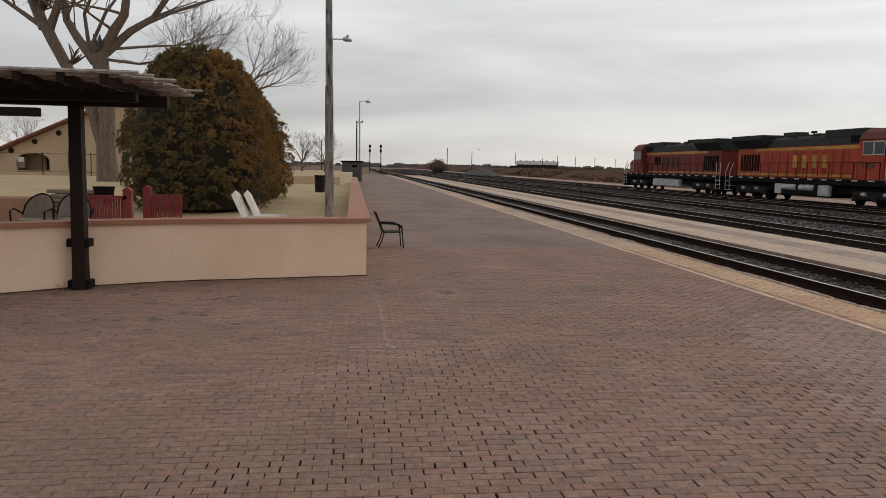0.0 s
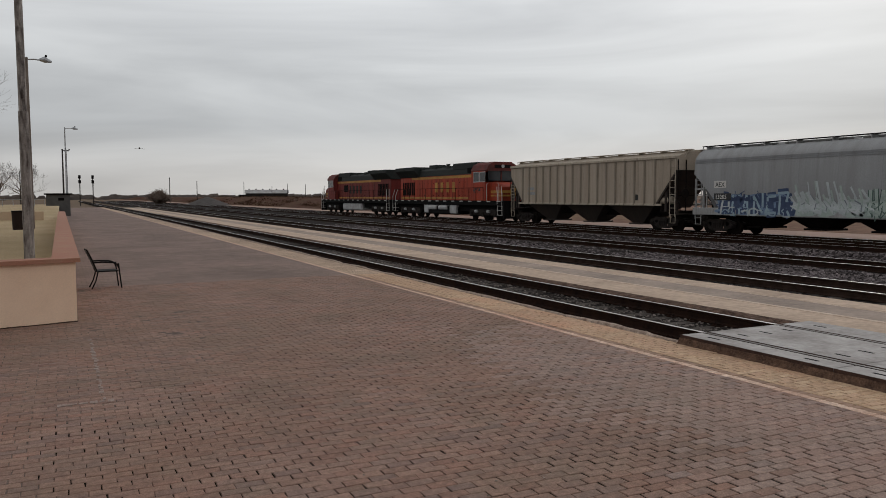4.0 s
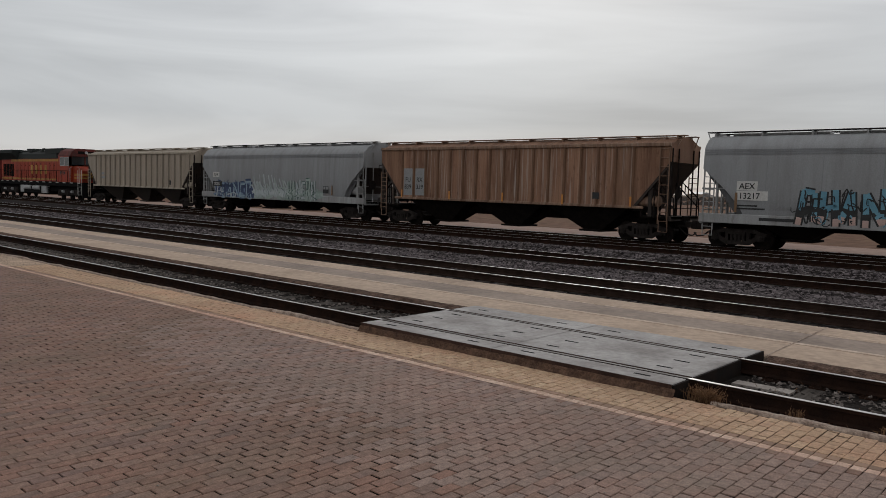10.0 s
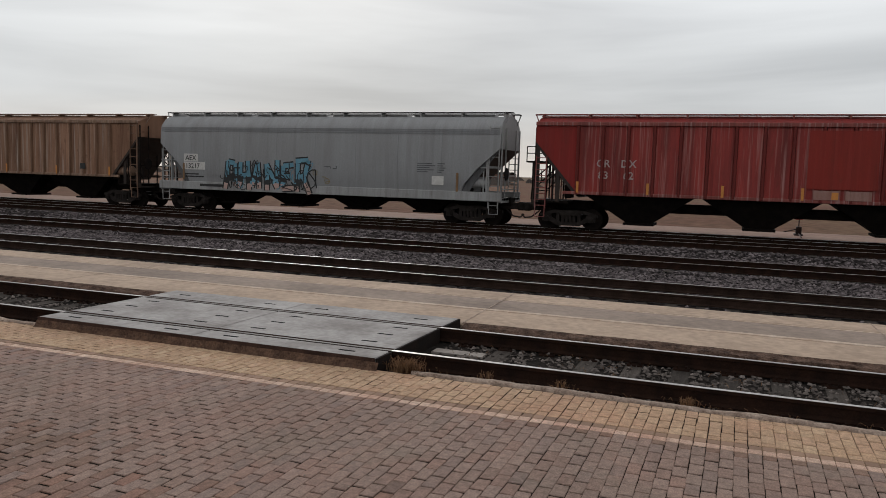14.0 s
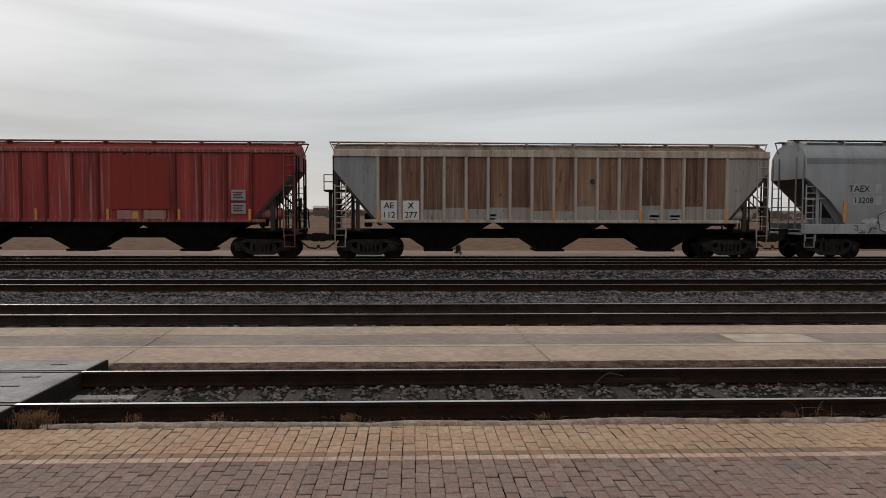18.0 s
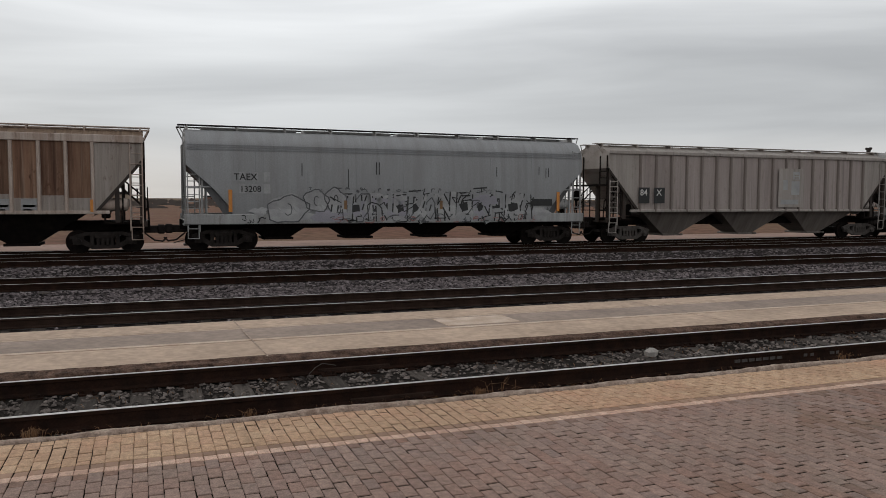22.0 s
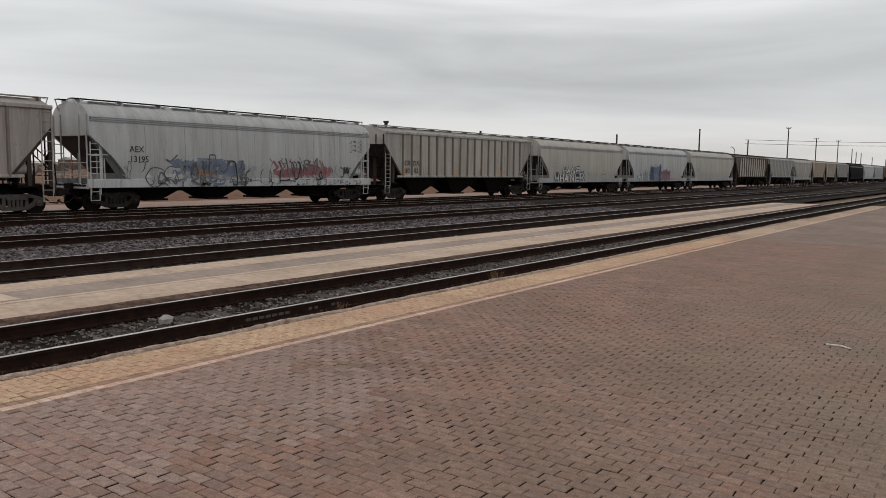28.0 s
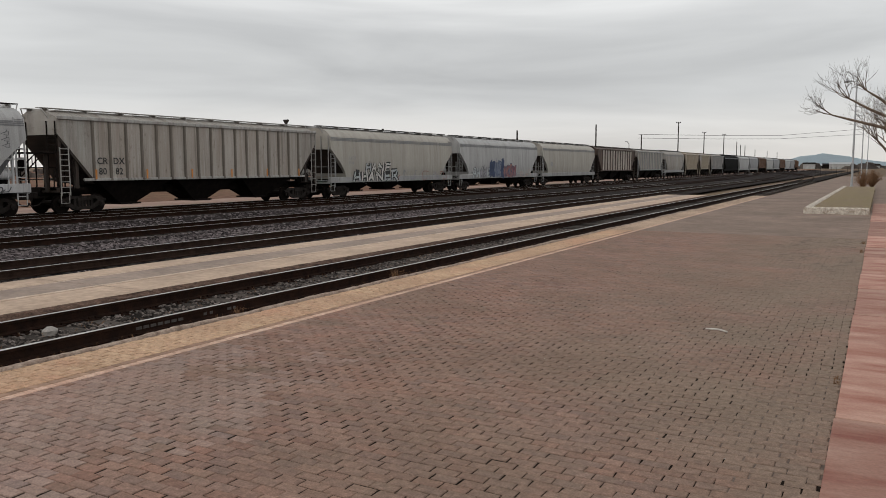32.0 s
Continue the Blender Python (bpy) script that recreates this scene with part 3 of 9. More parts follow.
# red earth beyond the train
b = Mb()
b.add([(36.2, -600, -0.36), (44, -600, -0.15), (44, 900, -0.15), (36.2, 900, -0.36), (60, -600, 0.4), (60, 900, 0.4), (160, -600, 0.1), (160, 900, 0.1),
       (420, -900, -0.1), (420, 1300, -0.1)],
      [(0, 1, 2, 3), (1, 4, 5, 2), (4, 6, 7, 5), (6, 8, 9, 7)])
structure("red_earth_field", b, M_RED_EARTH, "reddish bare earth field with dry grass beyond the tracks", "ground")
b = Mb()
b.box(36.0, 40.5, -500, 700, -0.5, -0.12)
structure("access_road", b, mat("pink_dirt_road", (0.33, 0.215, 0.165), 0.95, 0, (0.24, 0.15, 0.115), 0.3, 0.9, 3, 0.2, 0.4, 8, 0.03), "pale dirt service road beside the far track", "road")

# concrete walkway between first and second track
b = Mb()
b.box(10.36, 11.52, -58, 160, -0.4, 0.05, 0.03)
b.box(12.66, 13.45, -58, 160, -0.4, 0.05, 0.03)


def worn_run(y0, y1, step, section):
    """A run along y whose cross section (a list of x, z) wanders from station to station."""
    m = Mb()
    n = int((y1 - y0) / step) + 1
    k = 0
    for i in range(n):
        y = y0 + i * step
        s = section(y)
        k = len(s)
        m.v += [(x, y, z) for x, z in s]
    m.f += [(i * k + j, i * k + j + 1, (i + 1) * k + j + 1, (i + 1) * k + j) for i in range(n - 1) for j in range(k - 1)]
    return m


def nz1(y, f, s):
    return noise.noise((y * f, s, 0.7))


def edge_section(y):
    a, c = nz1(y, 1.7, 3) + 0.5 * nz1(y, 7, 5), nz1(y, 2.3, 11) + 0.6 * nz1(y, 9, 13)
    return [(10.13 + 0.06 * a, -0.3), (10.17 + 0.06 * a, -0.03 + 0.03 * c), (10.24 + 0.05 * c, 0.02 + 0.02 * a), (10.33 + 0.04 * a, 0.045 + 0.018 * c), (10.39 + 0.035 * c, 0.056)]


def joined(ms):
    m = Mb()
    for q in ms:
        m.add(q.v, q.f)
    return m


wb = joined([worn_run(-58, 3.85, 0.09, edge_section), worn_run(8.8, 100, 0.14, edge_section)])
structure("walkway_edge", wb, M_BROKEN, "dark crumbling edge of the concrete walkway", "kerb")
structure("walkway", b, M_CONC, "tan concrete walkway between the tracks", "pavement")
b = Mb()
b.box(11.66, 12.58, -58, 160, -0.4, 0.046)
structure("walkway_band", b, M_CONC_GREY, "greyer worn concrete band along the walkway", "pavement")
b = Mb()
b.box(11.53, 11.65, -58, 160, -0.4, 0.052)
b.box(12.59, 12.65, -58, 160, -0.4, 0.050)
structure("painted_line", b, M_LINE, "faded pale line painted along the concrete walkway", "marking")

# platform: joint bed below the bricks, distant paving, kerb
PAVE_X0, PAVE_Y0, PAVE_Y1 = -6.2, -26.0, 20.0
b = Mb()


def joint_level(x, y):
    """Joints are swept deep near the edge and filled with trodden sand elsewhere."""
    k = noise.noise((x * 0.35, y * 0.35, 4.2)) + 0.6 * noise.noise((x * 1.1, y * 1.1, 8.1)) + 0.7 * max(0, min(1, (3.2 - x) / 2.5)) * max(0, min(1, (-2.0 - y) / 3))
    return -0.0075 + 0.003 * max(0, min(1, 0.5 + k * 0.9))


def sand_level(x, y):
    k = noise.noise((x * 0.35, y * 0.35, 4.2)) + 0.6 * noise.noise((x * 1.1, y * 1.1, 8.1)) + 0.8 * max(0, min(1, (2.8 - x) / 2.0)) * max(0, min(1, (-1.0 - y) / 3))
    k += 0.9 * max(0, min(1, (0.6 - x) / 2.5)) * max(0, min(1, (y - 2.0) / 4)) - 0.35
    far = max(0, min(1, (y - 6) / 9)) + max(0, min(1, (-13 - y) / 9))      # swept full of sand away from the busy stretch
    return min(-0.0012, -0.0100 + 0.0056 * max(0, min(1, 0.5 + k * 0.9)) + 0.0065 * far) - 0.012 * max(0, min(1, (x - 2.2) / 1.5))


jx, jy = int((EDGE_X - PAVE_X0) / 0.23), int((PAVE_Y1 - PAVE_Y0) / 0.23)
for j in range(jy + 1):
    for i in range(jx + 1):
        x, y = PAVE_X0 + (EDGE_X - PAVE_X0) * i / jx, PAVE_Y0 + (PAVE_Y1 - PAVE_Y0) * j / jy
        b.v.append((x, y, joint_level(x, y)))
b.f += [(j * (jx + 1) + i, j * (jx + 1) + i + 1, (j + 1) * (jx + 1) + i + 1, (j + 1) * (jx + 1) + i) for j in range(jy) for i in range(jx)]
structure("platform_bed", b, M_JOINT, "dark swept joints of the brick platform", "pavement")
b = Mb()
SAND_X = 4.8
jx = int((SAND_X - PAVE_X0) / 0.23)
for j in range(jy + 1):
    for i in range(jx + 1):
        x, y = PAVE_X0 + (SAND_X - PAVE_X0) * i / jx, PAVE_Y0 + (PAVE_Y1 - PAVE_Y0) * j / jy
        b.v.append((x, y, sand_level(x, y)))
b.f += [(j * (jx + 1) + i, j * (jx + 1) + i + 1, (j + 1) * (jx + 1) + i + 1, (j + 1) * (jx + 1) + i) for j in range(jy) for i in range(jx)]
structure("joint_sand", b, M_SAND, "trodden brown sand filling the joints", "pavement")
b = Mb()
b.box(LINE_X - 0.07, EDGE_X - 0.005, PAVE_Y0, PAVE_Y1, -0.03, -0.0062)
structure("joint_sand", b, M_BUFF_SAND, "buff sand in the joints of the edge strip", "pavement")
b = Mb()
b.box(PAVE_X0 - 12, LINE_X - 0.07, -176, PAVE_Y0, -0.4, 0)
structure("platform", b, M_PAVE_S, "worn red-brown brick platform", "pavement")
b = Mb()
b.box(-0.2, LINE_X - 0.07, PAVE_Y1, 170, -0.4, 0)
b.box(PAVE_X0 - 12, PAVE_X0, PAVE_Y0, PAVE_Y1, -0.4, 0)
b.box(PAVE_X0, -1.6, PAVE_Y0, -2.6, -0.4, 0.002)
structure("platform", b, M_PAVE, "worn red-brown brick platform", "pavement")
b = Mb()
b.box(LINE_X + 0.04, EDGE_X, -60, PAVE_Y0, -0.4, 0)
b.box(LINE_X + 0.04, EDGE_X, PAVE_Y1, 170, -0.4, 0)
structure("platform_edge", b, M_YELLOW_FAR, "buff brick safety strip along the platform edge", "pavement")
b = Mb()
b.box(LINE_X - 0.07, LINE_X + 0.04, -60, PAVE_Y0, -0.4, 0.002)
b.box(LINE_X - 0.07, LINE_X + 0.04, PAVE_Y1, 170, -0.4, 0.002)
structure("platform_line", b, M_LINEBRICK, "pale brick line along the platform edge", "pavement")


def kerb_section(y):
    a, c = nz1(y, 0.9, 21) + 0.5 * nz1(y, 4, 25), nz1(y, 1.9, 31) + 0.5 * nz1(y, 8, 33)
    e = nz1(y, 14, 71)
    x, w, z = EDGE_X + 0.10 + 0.035 * a, 0.046 + 0.02 * c, 0.016 + 0.028 * nz1(y, 0.7, 41) + 0.008 * c + 0.006 * e
    return [(x - w - 0.01, -0.12), (x - w, z - 0.02), (x - w * 0.6, z), (x + w * 0.6, z + 0.002 * a), (x + w, z - 0.02), (x + w + 0.015, -0.3)]


def debris_section(y):
    a, c = nz1(y, 2.1, 51) + 0.6 * nz1(y, 8, 55), nz1(y, 3.1, 61)
    return [(EDGE_X - 0.002, -0.2), (EDGE_X - 0.001, -0.02 + 0.012 * a), (EDGE_X + 0.10, -0.035 + 0.012 * c), (EDGE_X + 0.2, -0.05 + 0.025 * a), (EDGE_X + 0.33, -0.06 + 0.02 * c), (EDGE_X + 0.45, -0.09)]


structure("kerb", joined([worn_run(-40, 3.55, 0.05, kerb_section), worn_run(8.85, 130, 0.15, kerb_section)]), M_KERB, "thin crumbling concrete kerb at the platform edge", "kerb", 70)
structure("kerb_debris", joined([worn_run(-60, 3.85, 0.1, debris_section), worn_run(8.8, 130, 0.2, debris_section)]), M_DEBRIS, "red dirt and crumbs between kerb and rail", "ground")


# ---- tracks ----
def rail_profile(cx, zt):
    return [(cx - 0.07, zt - 0.17), (cx + 0.07, zt - 0.17), (cx + 0.07, zt - 0.155), (cx + 0.012, zt - 0.135), (cx + 0.012, zt - 0.045),
            (cx + 0.036, zt - 0.035), (cx + 0.036, zt - 0.004), (cx - 0.036, zt - 0.004), (cx - 0.036, zt - 0.035), (cx - 0.012, zt - 0.045),
            (cx - 0.012, zt - 0.135), (cx - 0.07, zt - 0.155)]


BENDS = {0: (100.0, 700.0, 0.5), 1: (122.0, 620.0, 0.075), 2: (95.0, 900.0, 0.06)}     # where a track leaves the straight, its radius and how far it turns
TIE = Mb().box(-1.3, 1.3, -0.11, 0.11, -0.16, 0.0, 0.012).mesh("tie", M_TIE)
tp = Mb().box(-0.18, 0.18, -0.09, 0.09, 0.0, 0.018)
for sx in (-0.13, 0.13):
    for sy in (-0.05, 0.05):
        tp.box(sx - 0.02, sx + 0.02, sy - 0.012, sy + 0.012, 0.0, 0.05)
TIE_PLATE = tp.mesh("tie_plate", M_RAIL)
rng = random.Random(8)
for k, (cx, zt) in enumerate(TRACKS):
    tr = thing("railway_track", "standard gauge track with rusty rails on dark wooden ties", "track", None, "yard tracks", "structure")
    for s in (-1, 1):
        rx = cx + s * 0.753
        y0, y1 = -BENDS[k][0] if k in BENDS else -FAR, FAR
        hw = 0.028 if k == 0 else 0.032
        r = part("rail", Mb().extrude(rail_profile(rx, zt), "y", y0, y1), M_RAIL_RUST if k == 1 else M_RAIL, tr)
        for ya, yb, mt in (((y0, 3.9, M_RAILTOP), (3.9, 8.76, M_RAIL_DULL), (8.76, y1, M_RAILTOP)) if k == 0 else ((y0, y1, M_RAILTOP),)):
            part("rail_head", Mb().box(rx - hw, rx + hw, ya, yb, zt - 0.004, zt, 0.001), mt, r, "polished steel running surface" if mt is M_RAILTOP else "dull rusty running surface")
    far = Mb()
    near = (-22, 22) if k == 0 else (-10, 14) if k == 1 else (0, 0)
    y = -120.0
    while y < 150:
        if not (k == 0 and 3.9 < y < 8.75):
            z = zt - 0.175 + rng.uniform(-0.02, 0.0)
            if near[0] < y < near[1]:
                part("tie", TIE, M_TIE, tr, at=pose(cx + rng.uniform(-0.05, 0.05), y, z, 0, 0, rng.uniform(-1, 1)))
                if k == 0 and -13 < y < 12:
                    for s in (-1, 1):
                        part("tie_plate", TIE_PLATE, M_RAIL, tr, at=pose(cx + s * 0.753, y, z, 0, 0, rng.uniform(-1, 1)))
            else:
                far.box(cx - 1.3, cx + 1.3, y - 0.11, y + 0.11, z - 0.16, z)
        y += 0.53
    tagged(part("ties", far, M_TIE, tr), "", "", "", "stuff")

# the first tracks swing away past the end of the platform
for k, (start, R, turn) in BENDS.items():
    cx, zt = TRACKS[k]
    tr = thing("railway_track", "curved end of a yard track swinging away past the platform", "track", None, "yard tracks", "structure")
    for s in (-1, 1):
        pts = []
        for i in range(26):
            d = i * 12.0
            a = min(d / R, turn)
            over = max(0.0, d - R * turn)
            pts.append((cx + R * (1 - math.cos(a)) + over * math.sin(a) + s * 0.753 * math.cos(a), -start - R * math.sin(a) - over * math.cos(a) + s * 0.753 * math.sin(a), zt - 0.075))
        part("rail", Mb().tube(pts, 0.085, 4), M_RAIL, tr)


# crossing panels of concrete with flangeways
cr = thing("track_crossing", "light grey concrete crossing panels over the platform track", "crossing", None, "", "structure")
# slots are near-black bars laid on top, painted like shaded hollows
SLOT = Mb().box(-0.02, 0.02, -0.10, 0.10, 0, 0.006).mesh("slot", M_SHADE)
for (x0, x1) in ((7.63, 8.00), (8.14, 9.50), (9.64, 10.28)):
    for y0, y1 in ((3.9, 6.33), (6.34, 8.76)):
        p = part("panel", Mb().box(x0, x1, y0, y1, -0.08, 0.122, 0.012), M_PANEL, cr)
        for f in (0.18, 0.82):
            part("slot", SLOT, M_SHADE, p, at=pose(x0 + (x1 - x0) * 0.5, y0 + f * (y1 - y0), 0.1185))
            if x1 - x0 > 1:
                for dx in (-0.45, 0.45):
                    part("slot", SLOT, M_SHADE, p, at=pose(x0 + (x1 - x0) * 0.5 + dx, y0 + f * (y1 - y0), 0.1185))
        # strip added to darken the near side face of each panel
        part("edge_angle", Mb().box(x0 - 0.012, x0 - 0.001, y0, y1, -0.06, 0.1225), M_EDGE_STRIP, p, "dark brown strip over the near side face")
part("end_plate", Mb().box(7.63, 10.28, 8.765, 8.80, -0.08, 0.10), M_STEEL_DK, cr)
for x0, x1 in ((7.63, 8.0), (8.14, 9.5), (9.64, 10.28)):
    part("end_plate", Mb().box(x0, x1, 3.87, 3.895, -0.08, 0.118), M_STEEL_DK, cr)




def fillet_section(y):
    a, c = nz1(y, 2.1, 21) + 0.5 * nz1(y, 8, 23), nz1(y, 3.1, 27)
    return [(7.555 + 0.025 * a, -0.01), (7.59 + 0.012 * c, 0.03 + 0.010 * a), (7.616, 0.085 + 0.012 * c)]


structure("crossing_dirt", worn_run(3.85, 8.8, 0.06, fillet_section), mat("swept_red_dirt", (0.15, 0.09, 0.062), 0.95, 0, (0.06, 0.037, 0.028), 7, 1.0, 40, 0.4, 1.0, 25, 0.03, spec=0.05), "red dirt swept against the crossing edge", "ground")


# ---- low wall round the garden ----
WALL = [(0.0, 14.78), (-3.35, 14.0), (-4.45, 13.5), (-5.55, 12.72), (-7.5, 10.9), (-11, 7.5)]


def strip(pts, off0, off1, z0, z1, mb):
    """A wall of given side offsets along a bent line."""
    ring = []
    for i, p in enumerate(pts):
        a, c = Vector(pts[max(i - 1, 0)]), Vector(pts[min(i + 1, len(pts) - 1)])
        d = (c - a).normalized()
        nrm = Vector((-d.y, d.x))
        ring.append((Vector(p) + nrm * off0, Vector(p) + nrm * off1))
    vs, fs = [], []
    for q0, q1 in ring:
        vs += [(q0.x, q0.y, z0), (q1.x, q1.y, z0), (q1.x, q1.y, z1), (q0.x, q0.y, z1)]
    for i in range(len(ring) - 1):
        k = i * 4
        for j in range(4):
            fs.append((k + j, k + (j + 1) % 4, k + 4 + (j + 1) % 4, k + 4 + j))
    fs += [(0, 1, 2, 3), (len(vs) - 4, len(vs) - 3, len(vs) - 2, len(vs) - 1)]
    mb.add(vs, fs)
    return mb


w = strip(WALL, -0.28, 0.0, -0.2, 1.0, Mb())
structure("garden_wall", w, M_STUCCO, "low tan stucco garden wall with cracks at its foot", "wall")
w = strip([(0.06, 14.80)] + WALL[1:], -0.34, 0.07, 1.004, 1.075, Mb())
structure("wall_cap", w, M_CAP, "terracotta coloured coping on the low wall", "wall")
w = strip([(0.0, 62.0), (0.0, 14.80)], -0.30, 0.0, -0.2, 0.996, Mb())
structure("platform_wall", w, M_STUCCO, "low tan stucco wall along the platform", "wall")
w = strip([(0.06, 62.0), (0.06, 14.86)], -0.42, 0.01, 1.0, 1.07, Mb())
structure("wall_cap", w, M_CAP, "terracotta coloured coping along the platform wall", "wall")


# narrow dark strip of uneven width along the wall foot
wf_ = Mb()
k = 0
for (xa, ya), (xb, yb) in zip(WALL[:4], WALL[1:5]):
    n = int(math.hypot(xb - xa, yb - ya) / 0.12)
    for i in range(n + 1):
        q = i / n
        x, y = xa + (xb - xa) * q, ya + (yb - ya) * q
        w0 = 0.03 + 0.03 * max(0, noise.noise((x * 1.3, y * 1.3, 5))) + 0.012 * noise.noise((x * 6, y * 6, 1))
        wf_.v += [(x, y + 0.05, 0.03 + 0.018 * noise.noise((x * 3, y * 2, 9))), (x + 0.2 * w0, y - w0 - 0.012, 0.004)]
wf_.f = [(2 * i, 2 * i + 1, 2 * i + 3, 2 * i + 2) for i in range(len(wf_.v) // 2 - 1)]
structure("wall_foot_dirt", wf_, M_DEBRIS, "dark ragged strip along the foot of the wall", "ground")


def lawn_height(x, y):
    return 0.05 + 0.25 * max(0, min(1, (y - 24.5) / 3)) + max(0, min(1, (y - 24) / 36)) * 0.28 + max(0, min(1, (y - 58) / 30)) * 0.55 + 0.05 * noise.noise((x * 0.2, y * 0.2, 3))


b = Mb()
xs = [-0.31 - i * 1.2 for i in range(56)]
ys = [7 + i * 1.8 for i in range(61)]
def wall_y(x):
    for (xa, ya), (xb, yb) in zip(WALL, WALL[1:]):
        if xb <= x <= xa:
            return yb + (ya - yb) * (x - xb) / (xa - xb) + 0.25
    return 7.5
vs = [(x, max(y, wall_y(x)), lawn_height(x, y)) for y in ys for x in xs]
fs = [(j * len(xs) + i, (j + 1) * len(xs) + i, (j + 1) * len(xs) + i + 1, j * len(xs) + i + 1) for j in range(len(ys) - 1) for i in range(len(xs) - 1)]
b.add(vs, fs)
structure("lawn", b, M_LAWN, "straw coloured dormant lawn of the station garden", "lawn", 60)

# planting strip and red stone slabs past the camera's other end
b = Mb()
b.box(0.10, 2.68, -38.8, -38.5, -0.2, 0.30, 0.05)
b.box(2.38, 2.68, -80, -38.8, -0.2, 0.30, 0.05)
structure("planter_kerb", b, mat("chipped_white_kerb", (0.66, 0.61, 0.53), 0.85, 0, (0.27, 0.20, 0.15), 4, 1.0, 18, 0.35, 0.4, 20, 0.01), "chipped whitewashed kerb of a planting bed", "kerb")
b = Mb()
b.box(0.10, 2.38, -80, -38.8, -0.2, 0.25)
structure("planting_bed", b, mat("bare_bed_earth", (0.205, 0.145, 0.092), 0.95, 0, (0.21, 0.165, 0.072), 0.9, 1.0, 9, 0.5, 1.0, 14, 0.06), "dry grass in the kerbed planting bed", "ground")


# ---- train ----
def shift(t):
    """How far the train has rolled at t seconds."""
    return 3.1810 * t + 0.00669 * t * t + 0.0000673 * t ** 3


AXIS_X, TRAIN_Z = TRACKS[4]
MESHES = {}


def cached(key, make, material, smooth=None):
    k = (key, material.name)
    if k not in MESHES:
        MESHES[k] = make().mesh(key if isinstance(key, str) else key[0], material, smooth)
    return MESHES[k]


def wheelset_mb():
    m = Mb()
    for s in (-1, 1):
        m.disc((s * 0.77, 0, 0), "x", 0.42, 0.10, 24)
        m.disc((s * 0.71, 0, 0), "x", 0.45, 0.03, 24)
        m.disc((s * 0.83, 0, 0), "x", 0.11, 0.12, 10)
        m.disc((s * 0.825, 0, 0), "x", 0.31, 0.012, 20)
    m.tube([(-1.02, 0, 0), (1.02, 0, 0)], 0.075, 8)
    return m


def side_frame_mb(s):
    """Cast side frame: arched top member, sagging bottom member, columns, springs and journal boxes, with open windows between."""
    m = Mb()
    x0, x1 = sorted((s * 0.98, s * 1.11))
    m.extrude([(-1.20, 0.53), (-1.20, 0.63), (-0.62, 0.80), (0.62, 0.80), (1.20, 0.63), (1.20, 0.53), (0.56, 0.67), (-0.56, 0.67)], "x", x0, x1)
    m.extrude([(-0.98, 0.44), (-0.80, 0.55), (-0.40, 0.31), (0.40, 0.31), (0.80, 0.55), (0.98, 0.44), (0.46, 0.16), (-0.46, 0.16)], "x", x0, x1)
    for y in (-0.44, 0.44):
        m.extrude([(y - 0.07, 0.27), (y + 0.07, 0.27), (y + 0.06, 0.72), (y - 0.06, 0.72)], "x", x0, x1)
    xa, xb = sorted((s * 1.04, s * 1.17))
    m.extrude([(-0.36, 0.58), (0.36, 0.58), (0.34, 0.70), (-0.34, 0.70)], "x", xa, xb)
    for y in (-0.24, -0.08, 0.08, 0.24):
        m.tube([(s * 1.09, y, 0.30), (s * 1.09, y, 0.60)], 0.062, 8)
    for y in (-0.92, 0.92):
        m.extrude([(y - 0.17, 0.33), (y + 0.17, 0.33), (y + 0.20, 0.60), (y - 0.20, 0.60)], "x", x0, x1)
        m.disc((s * 1.14, y, 0.44), "x", 0.13, 0.10, 12)
        m.disc((s * 1.20, y, 0.44), "x", 0.07, 0.05, 10)
    return m


SPIN = []     # wheelsets whose turning is keyed


def truck(parent, y, spin, axles=(-0.92, 0.92), frame_mat=None):
    t = part("truck", cached("bolster", lambda: Mb().box(-1.1, 1.1, -0.2, 0.2, 0.42, 0.72, 0.03).box(-0.3, 0.3, -1.1, 1.1, 0.5, 0.6), M_TRUCK), M_TRUCK, parent, at=pose(0, y, 0))
    for s in (-1, 1):
        part("side_frame", cached(("side_frame", s), lambda: side_frame_mb(s), frame_mat or M_TRUCK), frame_mat or M_TRUCK, t)
    for a in axles:
        wset = part("wheelset", cached("wheelset", wheelset_mb, M_WHEEL, 40), M_WHEEL, t, at=pose(0, a, 0.42))
        if spin:
            SPIN.append((wset, a))
    return t


def ladder_mb(y0, y1, x, z0, z1, n):
    m = Mb()
    for y in (y0, y1):
        m.tube([(x, y, z0), (x, y, z1)], 0.028, 5)
    for i in range(n):
        z = z0 + 0.12 + (z1 - z0 - 0.2) * i / (n - 1)
        m.tube([(x, y0, z), (x, y1, z)], 0.018, 5)
    return m


def coupler_mb(s):
    m = Mb()
    ya, yb = sorted((0, s * 0.85))
    m.box(-0.16, 0.16, ya, yb, 0.70, 0.98, 0.04)
    m.box(-0.22, 0.22, *sorted((s * 0.75, s * 1.06)), 0.66, 1.02, 0.06)
    m.tube([(-0.35, s * 0.3, 0.7), (-0.38, s * 0.65, 0.42), (-0.36, s * 0.95, 0.38), (-0.3, s * 1.1, 0.52)], 0.035, 6)
    m.box(-1.0, 1.0, *sorted((-s * 0.1, s * 0.12)), 0.95, 1.14)
    return m


